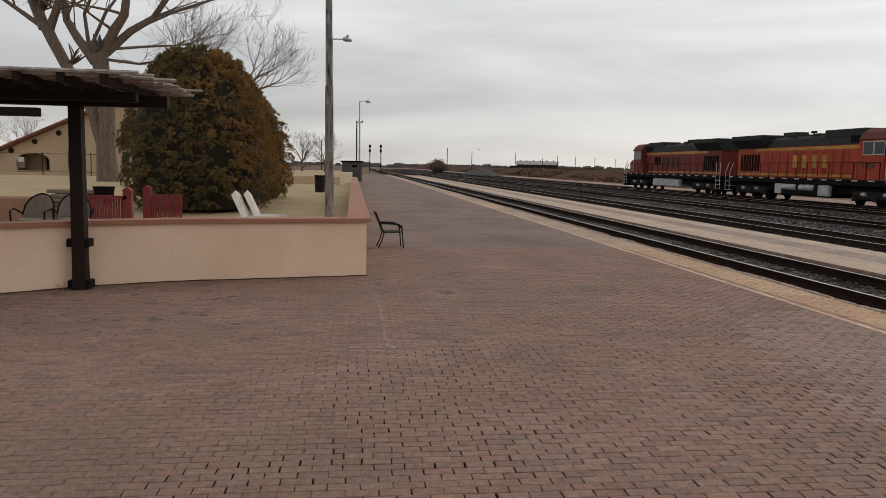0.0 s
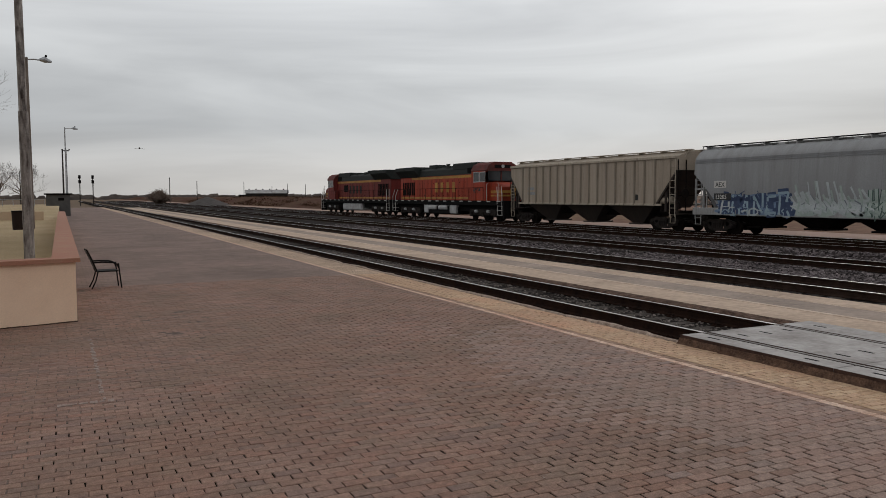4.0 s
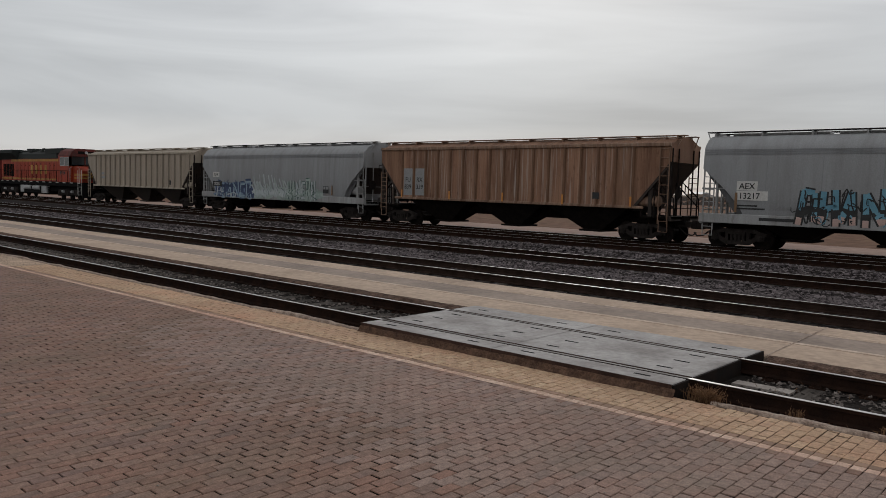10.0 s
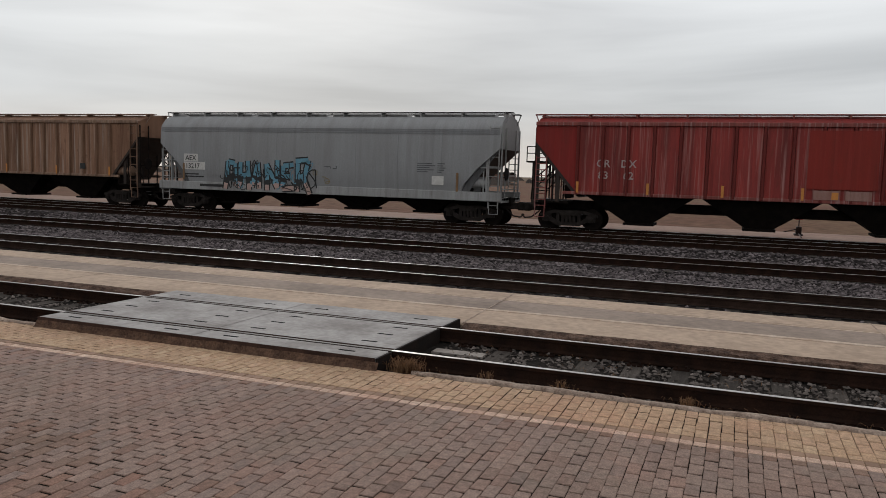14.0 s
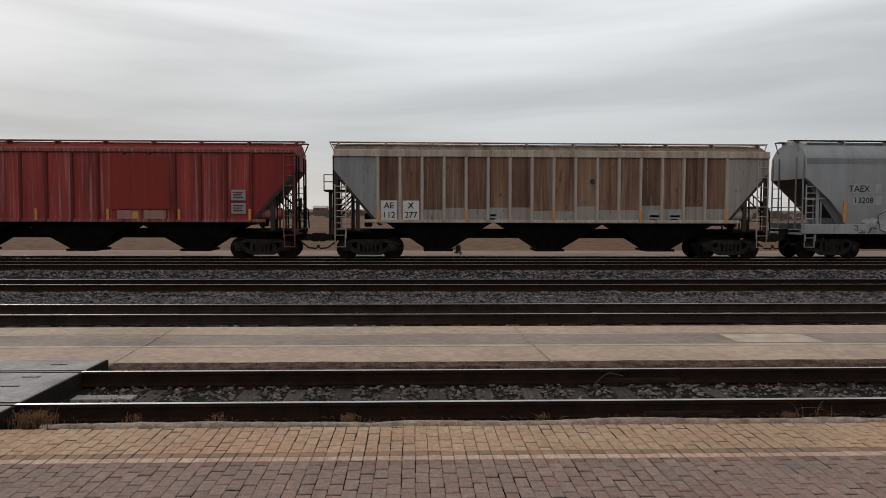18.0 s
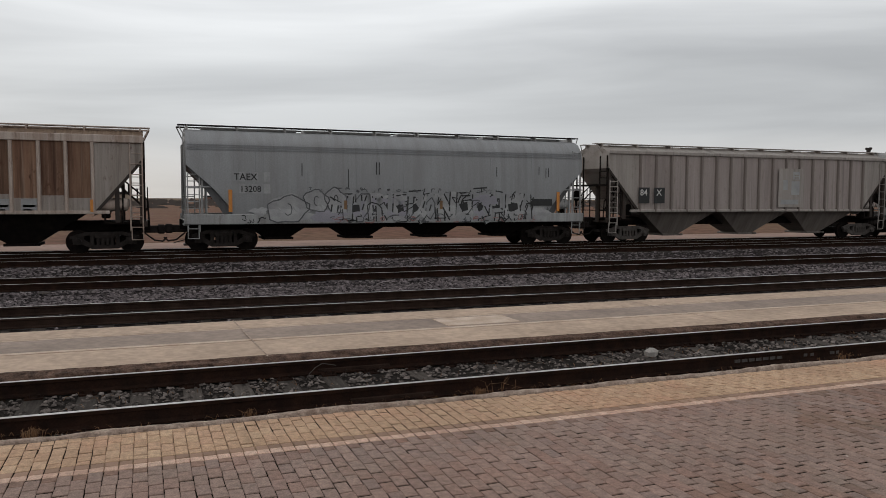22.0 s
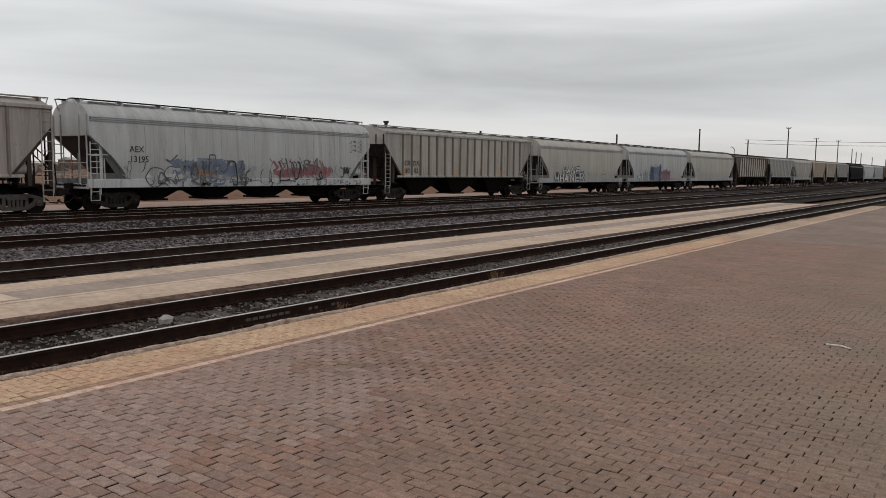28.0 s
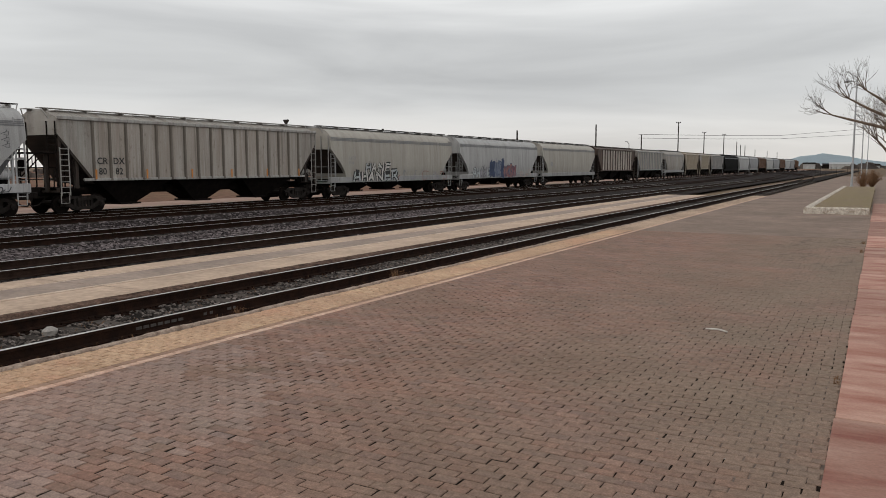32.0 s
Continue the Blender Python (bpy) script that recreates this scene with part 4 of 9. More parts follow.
def smooth_profile(z):
    """Half width of the round-sided hopper body at height z."""
    pts = ((1.05, 1.40), (1.5, 1.52), (2.2, 1.585), (3.0, 1.58), (3.75, 1.53), (4.08, 1.49), (4.20, 1.42), (4.46, 1.17), (4.62, 0.8), (4.70, 0.0))
    for (a, u), (b_, v) in zip(pts, pts[1:]):
        if a <= z <= b_:
            return u + (v - u) * (z - a) / (b_ - a)
    return 1.4


def over_sill(z):
    """The round side with the sill that stands proud below it."""
    return 1.567 if z < 1.45 else max(smooth_profile(z), 1.567 - (z - 1.45) * 0.2)


def flat_profile(z):
    pts = ((1.3, 1.47), (4.26, 1.47), (4.32, 1.42), (4.50, 0.95), (4.62, 0.6), (4.64, 0.0))
    for (a, u), (b_, v) in zip(pts, pts[1:]):
        if a <= z <= b_:
            return u + (v - u) * (z - a) / (b_ - a)
    return 1.47


def body_mb(prof, zs, half, cuts):
    """A hopper body: outline swept along the car, its lower corners cut off by the end slope sheets."""
    m = Mb()
    ys = [-half] + [-half + c for c, _z in cuts] + [half - c for c, _z in cuts[::-1]] + [half]
    lows = [cuts[0][1]] + [z for _c, z in cuts] + [z for _c, z in cuts[::-1]] + [cuts[0][1]]
    n = len(zs) * 2
    for y, lo in zip(ys, lows):
        right = [(prof(max(z, lo)), max(z, lo)) for z in zs]
        m.v += [(x, y, z) for x, z in right] + [(-x, y, z) for x, z in right[::-1]]
    for i in range(len(ys) - 1):
        for j in range(n):
            a = i * n
            m.f.append((a + j, a + (j + 1) % n, a + n + (j + 1) % n, a + n + j))
    m.f.append(tuple(range(n)))
    m.f.append(tuple(range((len(ys) - 1) * n, len(ys) * n)))
    return m


def chute_mb(len_top, z_top, z_bot, w_top=1.3, len_bot=0.95, w_bot=0.55):
    m = Mb()
    a, c = len_top / 2, len_bot / 2
    m.add([(-w_top, -a, z_top), (w_top, -a, z_top), (w_top, a, z_top), (-w_top, a, z_top), (-w_bot, -c, z_bot), (w_bot, -c, z_bot), (w_bot, c, z_bot), (-w_bot, c, z_bot)],
          [(0, 1, 2, 3), (7, 6, 5, 4), (0, 4, 5, 1), (1, 5, 6, 2), (2, 6, 7, 3), (3, 7, 4, 0)])
    m.box(-w_bot - 0.25, w_bot + 0.25, -c - 0.12, c + 0.12, z_bot - 0.07, z_bot + 0.02)
    m.tube([(-w_bot - 0.4, -c + 0.1, z_bot - 0.02), (w_bot + 0.4, -c + 0.1, z_bot - 0.02)], 0.05, 6)
    return m


def stroke(m, pts, width, z_of, x_off):
    """A painted stroke on the camera-side wall; pts are (distance along car, height)."""
    for (u0, h0), (u1, h1) in zip(pts, pts[1:]):
        d = Vector((u1 - u0, h1 - h0))
        ln = d.length
        if ln < 1e-4:
            continue
        d /= ln
        nx, nz = -d.y * width / 2, d.x * width / 2
        k = max(1, int(abs(h1 - h0) / 0.35) + 1)
        for i in range(k):
            a, c = i / k, (i + 1) / k
            q = []
            for t, s in ((a, 1), (c, 1), (c, -1), (a, -1)):
                u, h = u0 + (u1 - u0) * t + nx * s, h0 + (h1 - h0) * t + nz * s
                q.append((-z_of(min(max(h, 1.06), 4.4)) - x_off, u, h))
            m.add(q, [(0, 1, 2, 3)])


def scribble(parent, prof, seed, u0, u1, z0, z1, materials, n, width=0.045):
    """Tangles of thin spray lines, loops and hooks."""
    rng = random.Random(seed)
    ms = [Mb() for _ in materials]
    for i in range(n):
        u, h = rng.uniform(u1, u0), rng.uniform(z0, z1)
        a, da, st = rng.uniform(0, 6.28), rng.uniform(-0.9, 0.9), rng.uniform(0.08, 0.2)
        pts = [(u, h)]
        for _ in range(rng.randrange(3, 8)):
            a += da + rng.gauss(0, 0.3)
            u, h = min(max(u + math.cos(a) * st, u1), u0), min(max(h + math.sin(a) * st * 1.3, z0), z1)
            pts.append((u, h))
        stroke(ms[rng.randrange(len(ms))], pts, width * rng.uniform(0.6, 1.5), prof, 0.019 + 0.0005 * (i % 9))
    for mb, mt in zip(ms, materials):
        if mb.f:
            tagged(part("graffiti_line", mb, mt, parent, "tangled spray-painted lines"), "", "", "", "stuff")


def bubble(parent, prof, seed, u0, u1, z0, z1, fills, line, n, width=0.06):
    """Round puffed letters that spell nothing: wobbly closed outlines over a pale fill, with inner strokes."""
    rng = random.Random(seed)
    ol, outs = Mb(), [Mb() for _ in fills]
    w = (u0 - u1) / n
    for i in range(n):
        cu, ch = u0 - (i + 0.5) * w, (z0 + z1) / 2 + rng.uniform(-0.08, 0.08)
        rx, rz = w * rng.uniform(0.5, 0.68), (z1 - z0) / 2 * rng.uniform(0.8, 1.0)
        ph, k1, k2 = rng.uniform(0, 6), rng.uniform(0.05, 0.2), rng.uniform(0.04, 0.12)
        ring = []
        for j in range(18):
            a = 2 * math.pi * j / 18
            r = 1 + k1 * math.sin(2 * a + ph) + k2 * math.sin(5 * a + ph * 2)
            ring.append((cu + rx * r * math.cos(a), ch + rz * r * math.sin(a)))
        mb = outs[rng.randrange(len(outs))]
        off = 0.008 + 0.0008 * (i % 3)
        k = len(mb.v)
        for lev in (0.0, 0.5, 1.0):
            mb.v += [(-prof(min(max(ch + (h - ch) * lev, 1.06), 4.4)) - off, cu + (u - cu) * lev, ch + (h - ch) * lev) for u, h in ring]
        mb.f += [(k + l * 18 + j, k + l * 18 + (j + 1) % 18, k + (l + 1) * 18 + (j + 1) % 18, k + (l + 1) * 18 + j) for l in (0, 1) for j in range(18)]
        stroke(ol, ring + ring[:1], width, prof, 0.015)
        for _ in range(2):
            a = rng.uniform(0, 6.28)
            stroke(ol, [(cu + rx * 0.2 * math.cos(a + q), ch + rz * 0.45 * math.sin(a + q)) for q in (0, 0.8, 1.6, 2.4)], width * 0.8, prof, 0.016)
    for mb, mt in zip(outs, fills):
        if mb.f:
            tagged(part("graffiti", mb, mt, parent, "spray-painted graffiti"), "", "", "", "stuff")
    tagged(part("graffiti_outline", ol, line, parent, "spray-painted outlines"), "", "", "", "stuff")


LETTER_PIECE = (   # strokes of the big piece, in units of a letter's width and height
    ((0.10, 0.0), (0.34, 1.0), (0.80, 0.95), (0.84, 0.1)), ((0.2, 0.42), (0.84, 0.46))), (
    ((0.12, 0.05), (0.22, 1.0)), ((0.80, 0.0), (0.72, 1.05)), ((0.2, 0.5), (0.8, 0.55))), (
    ((0.0, 0.1), (0.42, 1.0), (0.52, 0.05)), ((0.2, 0.4), (0.5, 0.36))), (
    ((0.06, 0.0), (0.02, 0.95), (0.74, 0.1), (0.78, 1.1))), (
    ((0.86, 0.95), (0.18, 0.9), (0.10, 0.08), (0.86, 0.12)), ((0.14, 0.5), (0.66, 0.55))), (
    ((0.0, 1.08), (0.84, 1.12), (0.62, 0.6), (0.25, 0.5)), ((0.5, 0.52), (0.95, -0.08)), ((0.15, 1.0), (0.1, 0.0)))


def graffiti(parent, prof, seed, u0, u1, z0, z1, fills, line, n, wild=0.5, grade=0.0, edge=0.10, shapes=None, fat=None):
    """Spray-painted lettering: blocky fills with dark outlines that spell nothing."""
    rng = random.Random(seed)
    outs = [Mb() for _ in fills]
    ol = Mb()
    w = (u0 - u1) / n
    for i in range(n):
        c = u0 - (i + 0.5) * w
        top, bot = z1 - rng.uniform(0, 0.25) * (z1 - z0), z0 + rng.uniform(0, 0.15) * (z1 - z0)
        mid = (top + bot) / 2
        lean = rng.uniform(-0.2, 0.2) * wild
        a, d = c + w * 0.36, c - w * 0.36
        kind = rng.randrange(5)
        paths = {0: [[(a, bot), (a - lean, top)], [(d, bot), (d - lean, top)], [(a, mid), (d, mid + 0.1)]],
                 1: [[(a, bot), (c, top), (d, bot)], [(c + w * 0.2, mid - 0.1), (c - w * 0.2, mid - 0.1)]],
                 2: [[(d, top), (a, top - 0.1), (a, bot), (d, bot + 0.05)], [(a, mid), (d + 0.1 * w, mid)]],
                 3: [[(a, bot), (a, top), (d, bot), (d, top)]],
                 4: [[(d, top), (a, top - 0.12), (a + 0.05, mid), (d, mid - 0.1), (d, bot), (a, bot + 0.08)]]}[kind]
        if shapes:
            sh = shapes[i % len(shapes)]
            sh = sh if isinstance(sh[0][0], tuple) else (sh,)
            paths = [[(u0 - (i + px) * w, z0 + pz * (z1 - z0)) for px, pz in q] for q in sh]
        fill = outs[rng.randrange(len(outs))]
        for p in paths:
            wd = fat or min(w * rng.uniform(0.36, 0.46), 0.42)
            ext = [(p[0][0], p[0][1])] + p[1:]
            stroke(ol, ext, wd + edge, prof, 0.008)
            if grade:
                for (ua, ha), (ub, hb) in zip(p, p[1:]):
                    k = max(1, int(abs(hb - ha) / 0.2))
                    for q in range(k):
                        h0, h1 = ha + (hb - ha) * q / k, ha + (hb - ha) * (q + 1) / k
                        stroke(outs[0 if (h0 + h1) / 2 > grade else 1], [(ua + (ub - ua) * q / k, h0), (ua + (ub - ua) * (q + 1) / k, h1)], wd, prof, 0.013)
            else:
                stroke(fill, p, wd, prof, 0.013)
        for _ in range(int(3 * wild) + 1):
            x, h = c + rng.uniform(-0.6, 0.6) * w, rng.uniform(z0, z1 + 0.1)
            stroke(ol, [(x, h), (x + rng.uniform(-0.3, 0.3), h + rng.uniform(-0.3, 0.3)), (x + rng.uniform(-0.3, 0.3), h + rng.uniform(-0.2, 0.3))], 0.04, prof, 0.017)
    for mb, mt in zip(outs, fills):
        if mb.f:
            tagged(part("graffiti", mb, mt, parent, "spray-painted graffiti"), "", "", "", "stuff")
    tagged(part("graffiti_outline", ol, line, parent, "spray-painted outlines"), "", "", "", "stuff")


def tags(parent, prof, seed, u0, u1, z0, z1, materials, pitch=0.42, width=0.045, off=0.020):
    """Rows of small hand-drawn letter shapes that spell nothing."""
    rng = random.Random(seed)
    ms = [Mb() for _ in materials]
    u = u0
    while u - pitch > u1:
        w, h0 = pitch * rng.uniform(0.7, 1.2), z0 + rng.uniform(-0.05, 0.12) * (z1 - z0)
        h = (z1 - z0) * rng.uniform(0.6, 1.0)
        m = ms[rng.randrange(len(ms))]
        lean = rng.uniform(-0.12, 0.06)
        px, pz, a, da = rng.uniform(0.1, 0.9), rng.uniform(0, 1), rng.uniform(0, 6.28), rng.choice((-1, 1)) * rng.uniform(0.5, 1.3)
        q = []
        for k in range(rng.randrange(5, 11)):
            q.append((u - px * w + lean * pz, h0 + pz * h))
            a += da * rng.uniform(0.3, 1.4)
            if rng.random() < 0.18:
                da = -da
            px, pz = min(max(px + math.cos(a) * 0.34, -0.15), 1.15), min(max(pz + math.sin(a) * 0.42, -0.05), 1.08)
        stroke(m, q, width * rng.uniform(0.7, 1.3), prof, off)
        u -= w * rng.uniform(0.7, 1.05)
    for mb, mt in zip(ms, materials):
        if mb.f:
            tagged(part("graffiti_tag", mb, mt, parent, "small sprayed tags"), "", "", "", "stuff")


def spikes(parent, prof, seed, u0, u1, z0, z1, materials, n, width=0.07):
    """Tall leaning strokes with kinked ends, sprayed side by side."""
    rng = random.Random(seed)
    ms = [Mb() for _ in materials]
    for i in range(n):
        u = u0 + (u1 - u0) * (i + rng.uniform(0.1, 0.9)) / n
        k = rng.uniform(0.10, 0.35)
        b, t = z0 + rng.uniform(0, 0.25), z1 - rng.uniform(0, 0.5) * (z1 - z0)
        pts = [(u + k, t), (u, (b + t) / 2 + rng.uniform(-0.1, 0.1)), (u + rng.uniform(-0.12, 0.15), b)]
        if i % 3 == 1:
            pts = [(u + k, t)] + pts[1:2] + [(u + 0.35, (b + t) / 2 - 0.1), (u - 0.25, b)]
        stroke(ms[i % len(ms)], pts, width * rng.uniform(0.6, 1.4), prof, 0.020 + 0.0006 * (i % 6))
    for mb, mt in zip(ms, materials):
        if mb.f:
            tagged(part("graffiti_stroke", mb, mt, parent, "tall sprayed strokes"), "", "", "", "stuff")


def haze(parent, prof, seed, u0, u1, z0, z1, material, n, off=0.006):
    """Thin patches of overspray with ragged outlines."""
    rng = random.Random(seed)
    m = Mb()
    for i in range(n):
        u, h = rng.uniform(u1, u0), rng.uniform(z0 + 0.15, z1 - 0.15)
        rx, rz, ph = rng.uniform(0.25, 0.7), rng.uniform(0.15, 0.4), rng.uniform(0, 6)
        k = len(m.v)
        ring = []
        for j in range(14):
            a = 2 * math.pi * j / 14
            r = 1 + 0.22 * math.sin(3 * a + ph) + 0.14 * math.sin(7 * a + 2 * ph)
            ring.append((u + rx * r * math.cos(a), min(max(h + rz * r * math.sin(a), z0), z1)))
        o = off + 0.0007 * (i % 5)
        m.v.append((-prof(h) - o, u, h))
        for lev in (0.5, 1.0):
            m.v += [(-prof(min(max(h + (b - h) * lev, 1.06), 4.4)) - o, u + (a - u) * lev, h + (b - h) * lev) for a, b in ring]
        m.f += [(k, k + 1 + j, k + 1 + (j + 1) % 14) for j in range(14)]
        m.f += [(k + 1 + j, k + 15 + j, k + 15 + (j + 1) % 14, k + 1 + (j + 1) % 14) for j in range(14)]
    tagged(part("overspray", m, material, parent, "patches of sprayed colour"), "", "", "", "stuff")


def bars(parent, prof, u, z, widths, h, material, gap=0.06):
    """Small stencilled data too small to read."""
    m = Mb()
    for i, wd in enumerate(widths):
        zz = z - i * (h + gap)
        x = -prof(zz) - 0.012
        m.add([(x, u, zz), (x, u - wd, zz), (x, u - wd, zz + h), (x, u, zz + h)], [(0, 1, 2, 3)])
    part("stencil", m, material, parent)


def plate(parent, name, prof, u, z, w, h, material, off=0.008, label=""):
    m = Mb()
    x = -max(prof(z), prof(z + h)) - off
    m.add([(x, u, z), (x, u - w, z), (x, u - w, z + h), (x, u, z + h)], [(0, 1, 2, 3)])
    return part(name, m, material, parent, label)


def hopper_car(name_label, y, length, style, paint, sill, slope, ribs=0, spin=False, bays=3, bay_mat=None, group="covered hopper cars", chute_low=0.36, rib_mat=None, gap=1.5, panel=None, frame_mat=None, chord=4.22):
    """A covered hopper. style: smooth or ribbed. Origin at the middle, on the rail top."""
    car = thing("hopper_car", name_label, "hopper car", pose(AXIS_X, y, TRAIN_Z), group)
    half = length / 2 - gap / 2
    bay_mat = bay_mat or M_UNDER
    if style == "smooth":
        prof = smooth_profile
        zs = (1.05, 1.5, 2.2, 3.0, 3.75, 4.08, 4.20, 4.46, 4.62, 4.70)
        body = part("body", body_mb(prof, zs, half, ((0.02, 3.25), (1.0, 2.38), (1.55, 1.75), (1.8, 1.25))), paint, car, "", 35)
        # stiffeners get a darker grey in place of the shading under the eave
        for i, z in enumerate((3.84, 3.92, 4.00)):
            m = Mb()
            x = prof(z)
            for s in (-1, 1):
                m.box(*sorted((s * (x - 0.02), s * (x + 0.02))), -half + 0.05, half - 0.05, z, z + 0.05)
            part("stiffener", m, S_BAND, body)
        if spin:
            for q in range(7):
                u = -half + 2.6 + (2 * half - 5.2) * q / 6
                part("weld_seam", Mb().add([(-prof(z) - 0.004, u + w_, z) for z in (1.45, 2.2, 3.0, 3.8) for w_ in (-0.012, 0.012)], [(2 * i_, 2 * i_ + 1, 2 * i_ + 3, 2 * i_ + 2) for i_ in range(3)]), S_BAND, body)
        m = Mb()
        for s in (-1, 1):
            m.box(*sorted((s * 1.40, s * 1.56)), -half - 0.1, half + 0.1, 1.03, 1.42, 0.02)
        part("side_sill", m, sill, car, "grubby side sill")
        z_roof, z_edge = 4.70, 3.3
    else:
        prof = flat_profile
        zs = (1.54, 2.5, 3.4, 4.26, 4.32, 4.50, 4.62, 4.64)
        body = part("body", body_mb(prof, zs, half, ((0.02, 3.55), (1.75, 1.54))), paint, car, "", 30)
        m = Mb()
        for s in (-1, 1):
            m.box(*sorted((s * 1.46, s * 1.56)), -half, half, chord, 4.38, 0.02)
        part("top_chord", m, sill, car)
        m = Mb()
        for s in (-1, 1):
            m.box(*sorted((s * 1.44, s * 1.55)), -half + 1.2, half - 1.2, 1.47, 1.60, 0.02)
        part("side_sill", m, sill, car)
        # a rib_mat darker than the sides carries the shade along each rib
        mp = MESHES.setdefault(("rib_raw", (rib_mat or sill).name, chord), Mb().add(
            [(x, u, z) for z in (1.50, chord + 0.002) for x, u in ((0, -0.07), (-0.095, -0.04), (-0.095, 0.04), (0, 0.07))],
            [(0, 1, 5, 4), (1, 2, 6, 5), (2, 3, 7, 6), (0, 3, 2, 1), (4, 5, 6, 7)]).mesh("rib", rib_mat or sill))
        span = 2 * (half - 1.75)
        if panel:
            for i in range(ribs - 1):
                u = half - 1.75 - span * i / (ribs - 1)
                part("side_panel", Mb().box(-1.474, -1.46, u - span / (ribs - 1) + 0.075, u - 0.075, 1.58, 4.21), panel, car)
        for i in range(ribs):
            u = half - 1.75 - span * i / (ribs - 1)
            for s in (-1, 1):
                part("rib", mp, rib_mat or sill, car, at=pose(s * 1.47, u, 0, 0, 0, 0 if s < 0 else 180))
            if spin and i % 2:
                part("rivet_plate", Mb().box(-1.585, -1.55, u - 0.06, u + 0.06, 1.49, 1.59, 0.01), rib_mat or sill, car)
        z_roof, z_edge = 4.62, 3.6
    # slope sheets coloured dark for the shade of the open ends, centre sill
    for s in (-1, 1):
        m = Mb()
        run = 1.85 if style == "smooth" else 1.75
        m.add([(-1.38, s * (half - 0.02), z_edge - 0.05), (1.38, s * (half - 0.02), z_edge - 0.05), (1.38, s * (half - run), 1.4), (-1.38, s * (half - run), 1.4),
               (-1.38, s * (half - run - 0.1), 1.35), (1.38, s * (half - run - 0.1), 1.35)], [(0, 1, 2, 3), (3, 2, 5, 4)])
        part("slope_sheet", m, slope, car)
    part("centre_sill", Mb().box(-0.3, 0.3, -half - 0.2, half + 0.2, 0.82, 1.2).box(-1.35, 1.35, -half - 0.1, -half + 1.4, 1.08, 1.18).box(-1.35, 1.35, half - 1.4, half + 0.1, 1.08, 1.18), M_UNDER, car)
    inner = 2 * (half - (1.9 if style == "smooth" else 1.9))
    for i in range(bays):
        u = -inner / 2 + inner * (i + 0.5) / bays
        top = 1.3 if style == "smooth" else 1.58
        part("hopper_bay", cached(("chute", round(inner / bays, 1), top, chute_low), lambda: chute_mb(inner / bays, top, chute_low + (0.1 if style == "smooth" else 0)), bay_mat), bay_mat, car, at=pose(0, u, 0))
    # roof walk with stanchions, hatch trough
    m = Mb()
    for s in (-1, 1):
        part("roof_walk", Mb().box(*sorted((s * 0.37, s * 0.75)), -half - 0.25, half + 0.25, z_roof + 0.10, z_roof + 0.135), M_STEEL_DK if style == "smooth" else sill, car)
        for e in (-1, 1):
            part("walk_brace", Mb().tube([(s * 0.72, e * (half + 0.22), z_roof + 0.1), (s * 0.9, e * (half - 0.02), z_roof - 0.38)], 0.025, 5), sill, car)
    k = 10
    for i in range(k):
        u = -half + 0.1 + (2 * half - 0.2) * i / (k - 1)
        part("walk_bracket", cached("walk_bracket", lambda: Mb().box(-0.76, 0.76, -0.03, 0.03, -0.16, 0.10), sill), sill, car, at=pose(0, u, z_roof))
    m = Mb()
    for i in range(4):
        u = -half + 0.5 + (2 * half - 1) * (i + 0.5) / 4
        part("hatch_cover", Mb().box(-0.3, 0.3, u - 1.9, u + 1.9, z_roof - 0.05, z_roof + 0.09, 0.03), sill, car)
    # ends: ladders, posts, platform rails, brake gear
    for s in (-1, 1):
        for sx in (-1, 1):
            part("ladder", ladder_mb(s * (half - 0.05), s * (half - 0.48), sx * 1.5, 0.75 if style == "smooth" else 0.85, 4.2 if s * sx > 0 else 3.0, 9), sill, car)
        m = Mb()
        for x in (-1.35, -0.75, 0.75, 1.35):
            m.tube([(x, s * (half + 0.02), 1.1), (x, s * (half + 0.02), 4.15)], 0.035, 5)
            m.tube([(x, s * (half - 0.75), 1.1), (x, s * (half - 0.75), 3.0)], 0.035, 5)
        for z in (1.55, 2.1):
            m.tube([(-1.4, s * (half + 0.05), z), (1.4, s * (half + 0.05), z)], 0.02, 5)
        part("end_frame", m, M_STEEL_DK if style != "smooth" else sill, car)
        if spin and style == "smooth":
            # gusset painted darker than the body to show the slope's shaded side
            g = [(half - 0.06, 3.2), (half - 1.0, 2.36), (half - 1.55, 1.73), (half - 1.8, 1.3), (half - 1.45, 1.3), (half - 1.15, 1.75), (half - 0.75, 2.3), (half - 0.3, 2.85)]
            part("slope_gusset", Mb().extrude([(s * u, z) for u, z in g], "x", -1.42, -1.39), S_GUSSET, car, "gusset under the end slope, its shade put into a darker grey")
            part("end_post", Mb().box(-1.46, -1.34, *sorted((s * (half - 0.62), s * (half - 0.54))), 1.3, 2.75), sill, car)
            part("end_rail", Mb().tube([(-1.45, s * (half + 0.05), 2.45), (-1.45, s * (half - 0.9), 2.45)], 0.03, 5), sill, car)
        elif spin:
            for x in (-1.30, 1.30):
                part("crossover_rail", Mb().tube([(x, s * (half - 1.0), 3.0), (x, s * (half + 0.12), 1.98), (x, s * (half + 0.16), 1.2)], 0.03, 5).tube([(x, s * (half - 0.9), 2.55), (x, s * (half + 0.1), 1.6)], 0.03, 5), M_STEEL_DK, car)
                for u in (0.25, 0.55, 0.85):
                    part("rail_post", Mb().tube([(x, s * (half - u), 2.3 + 0.5 * u), (x, s * (half - u), 1.75 + 0.9 * u)], 0.022, 5), M_STEEL_DK, car)
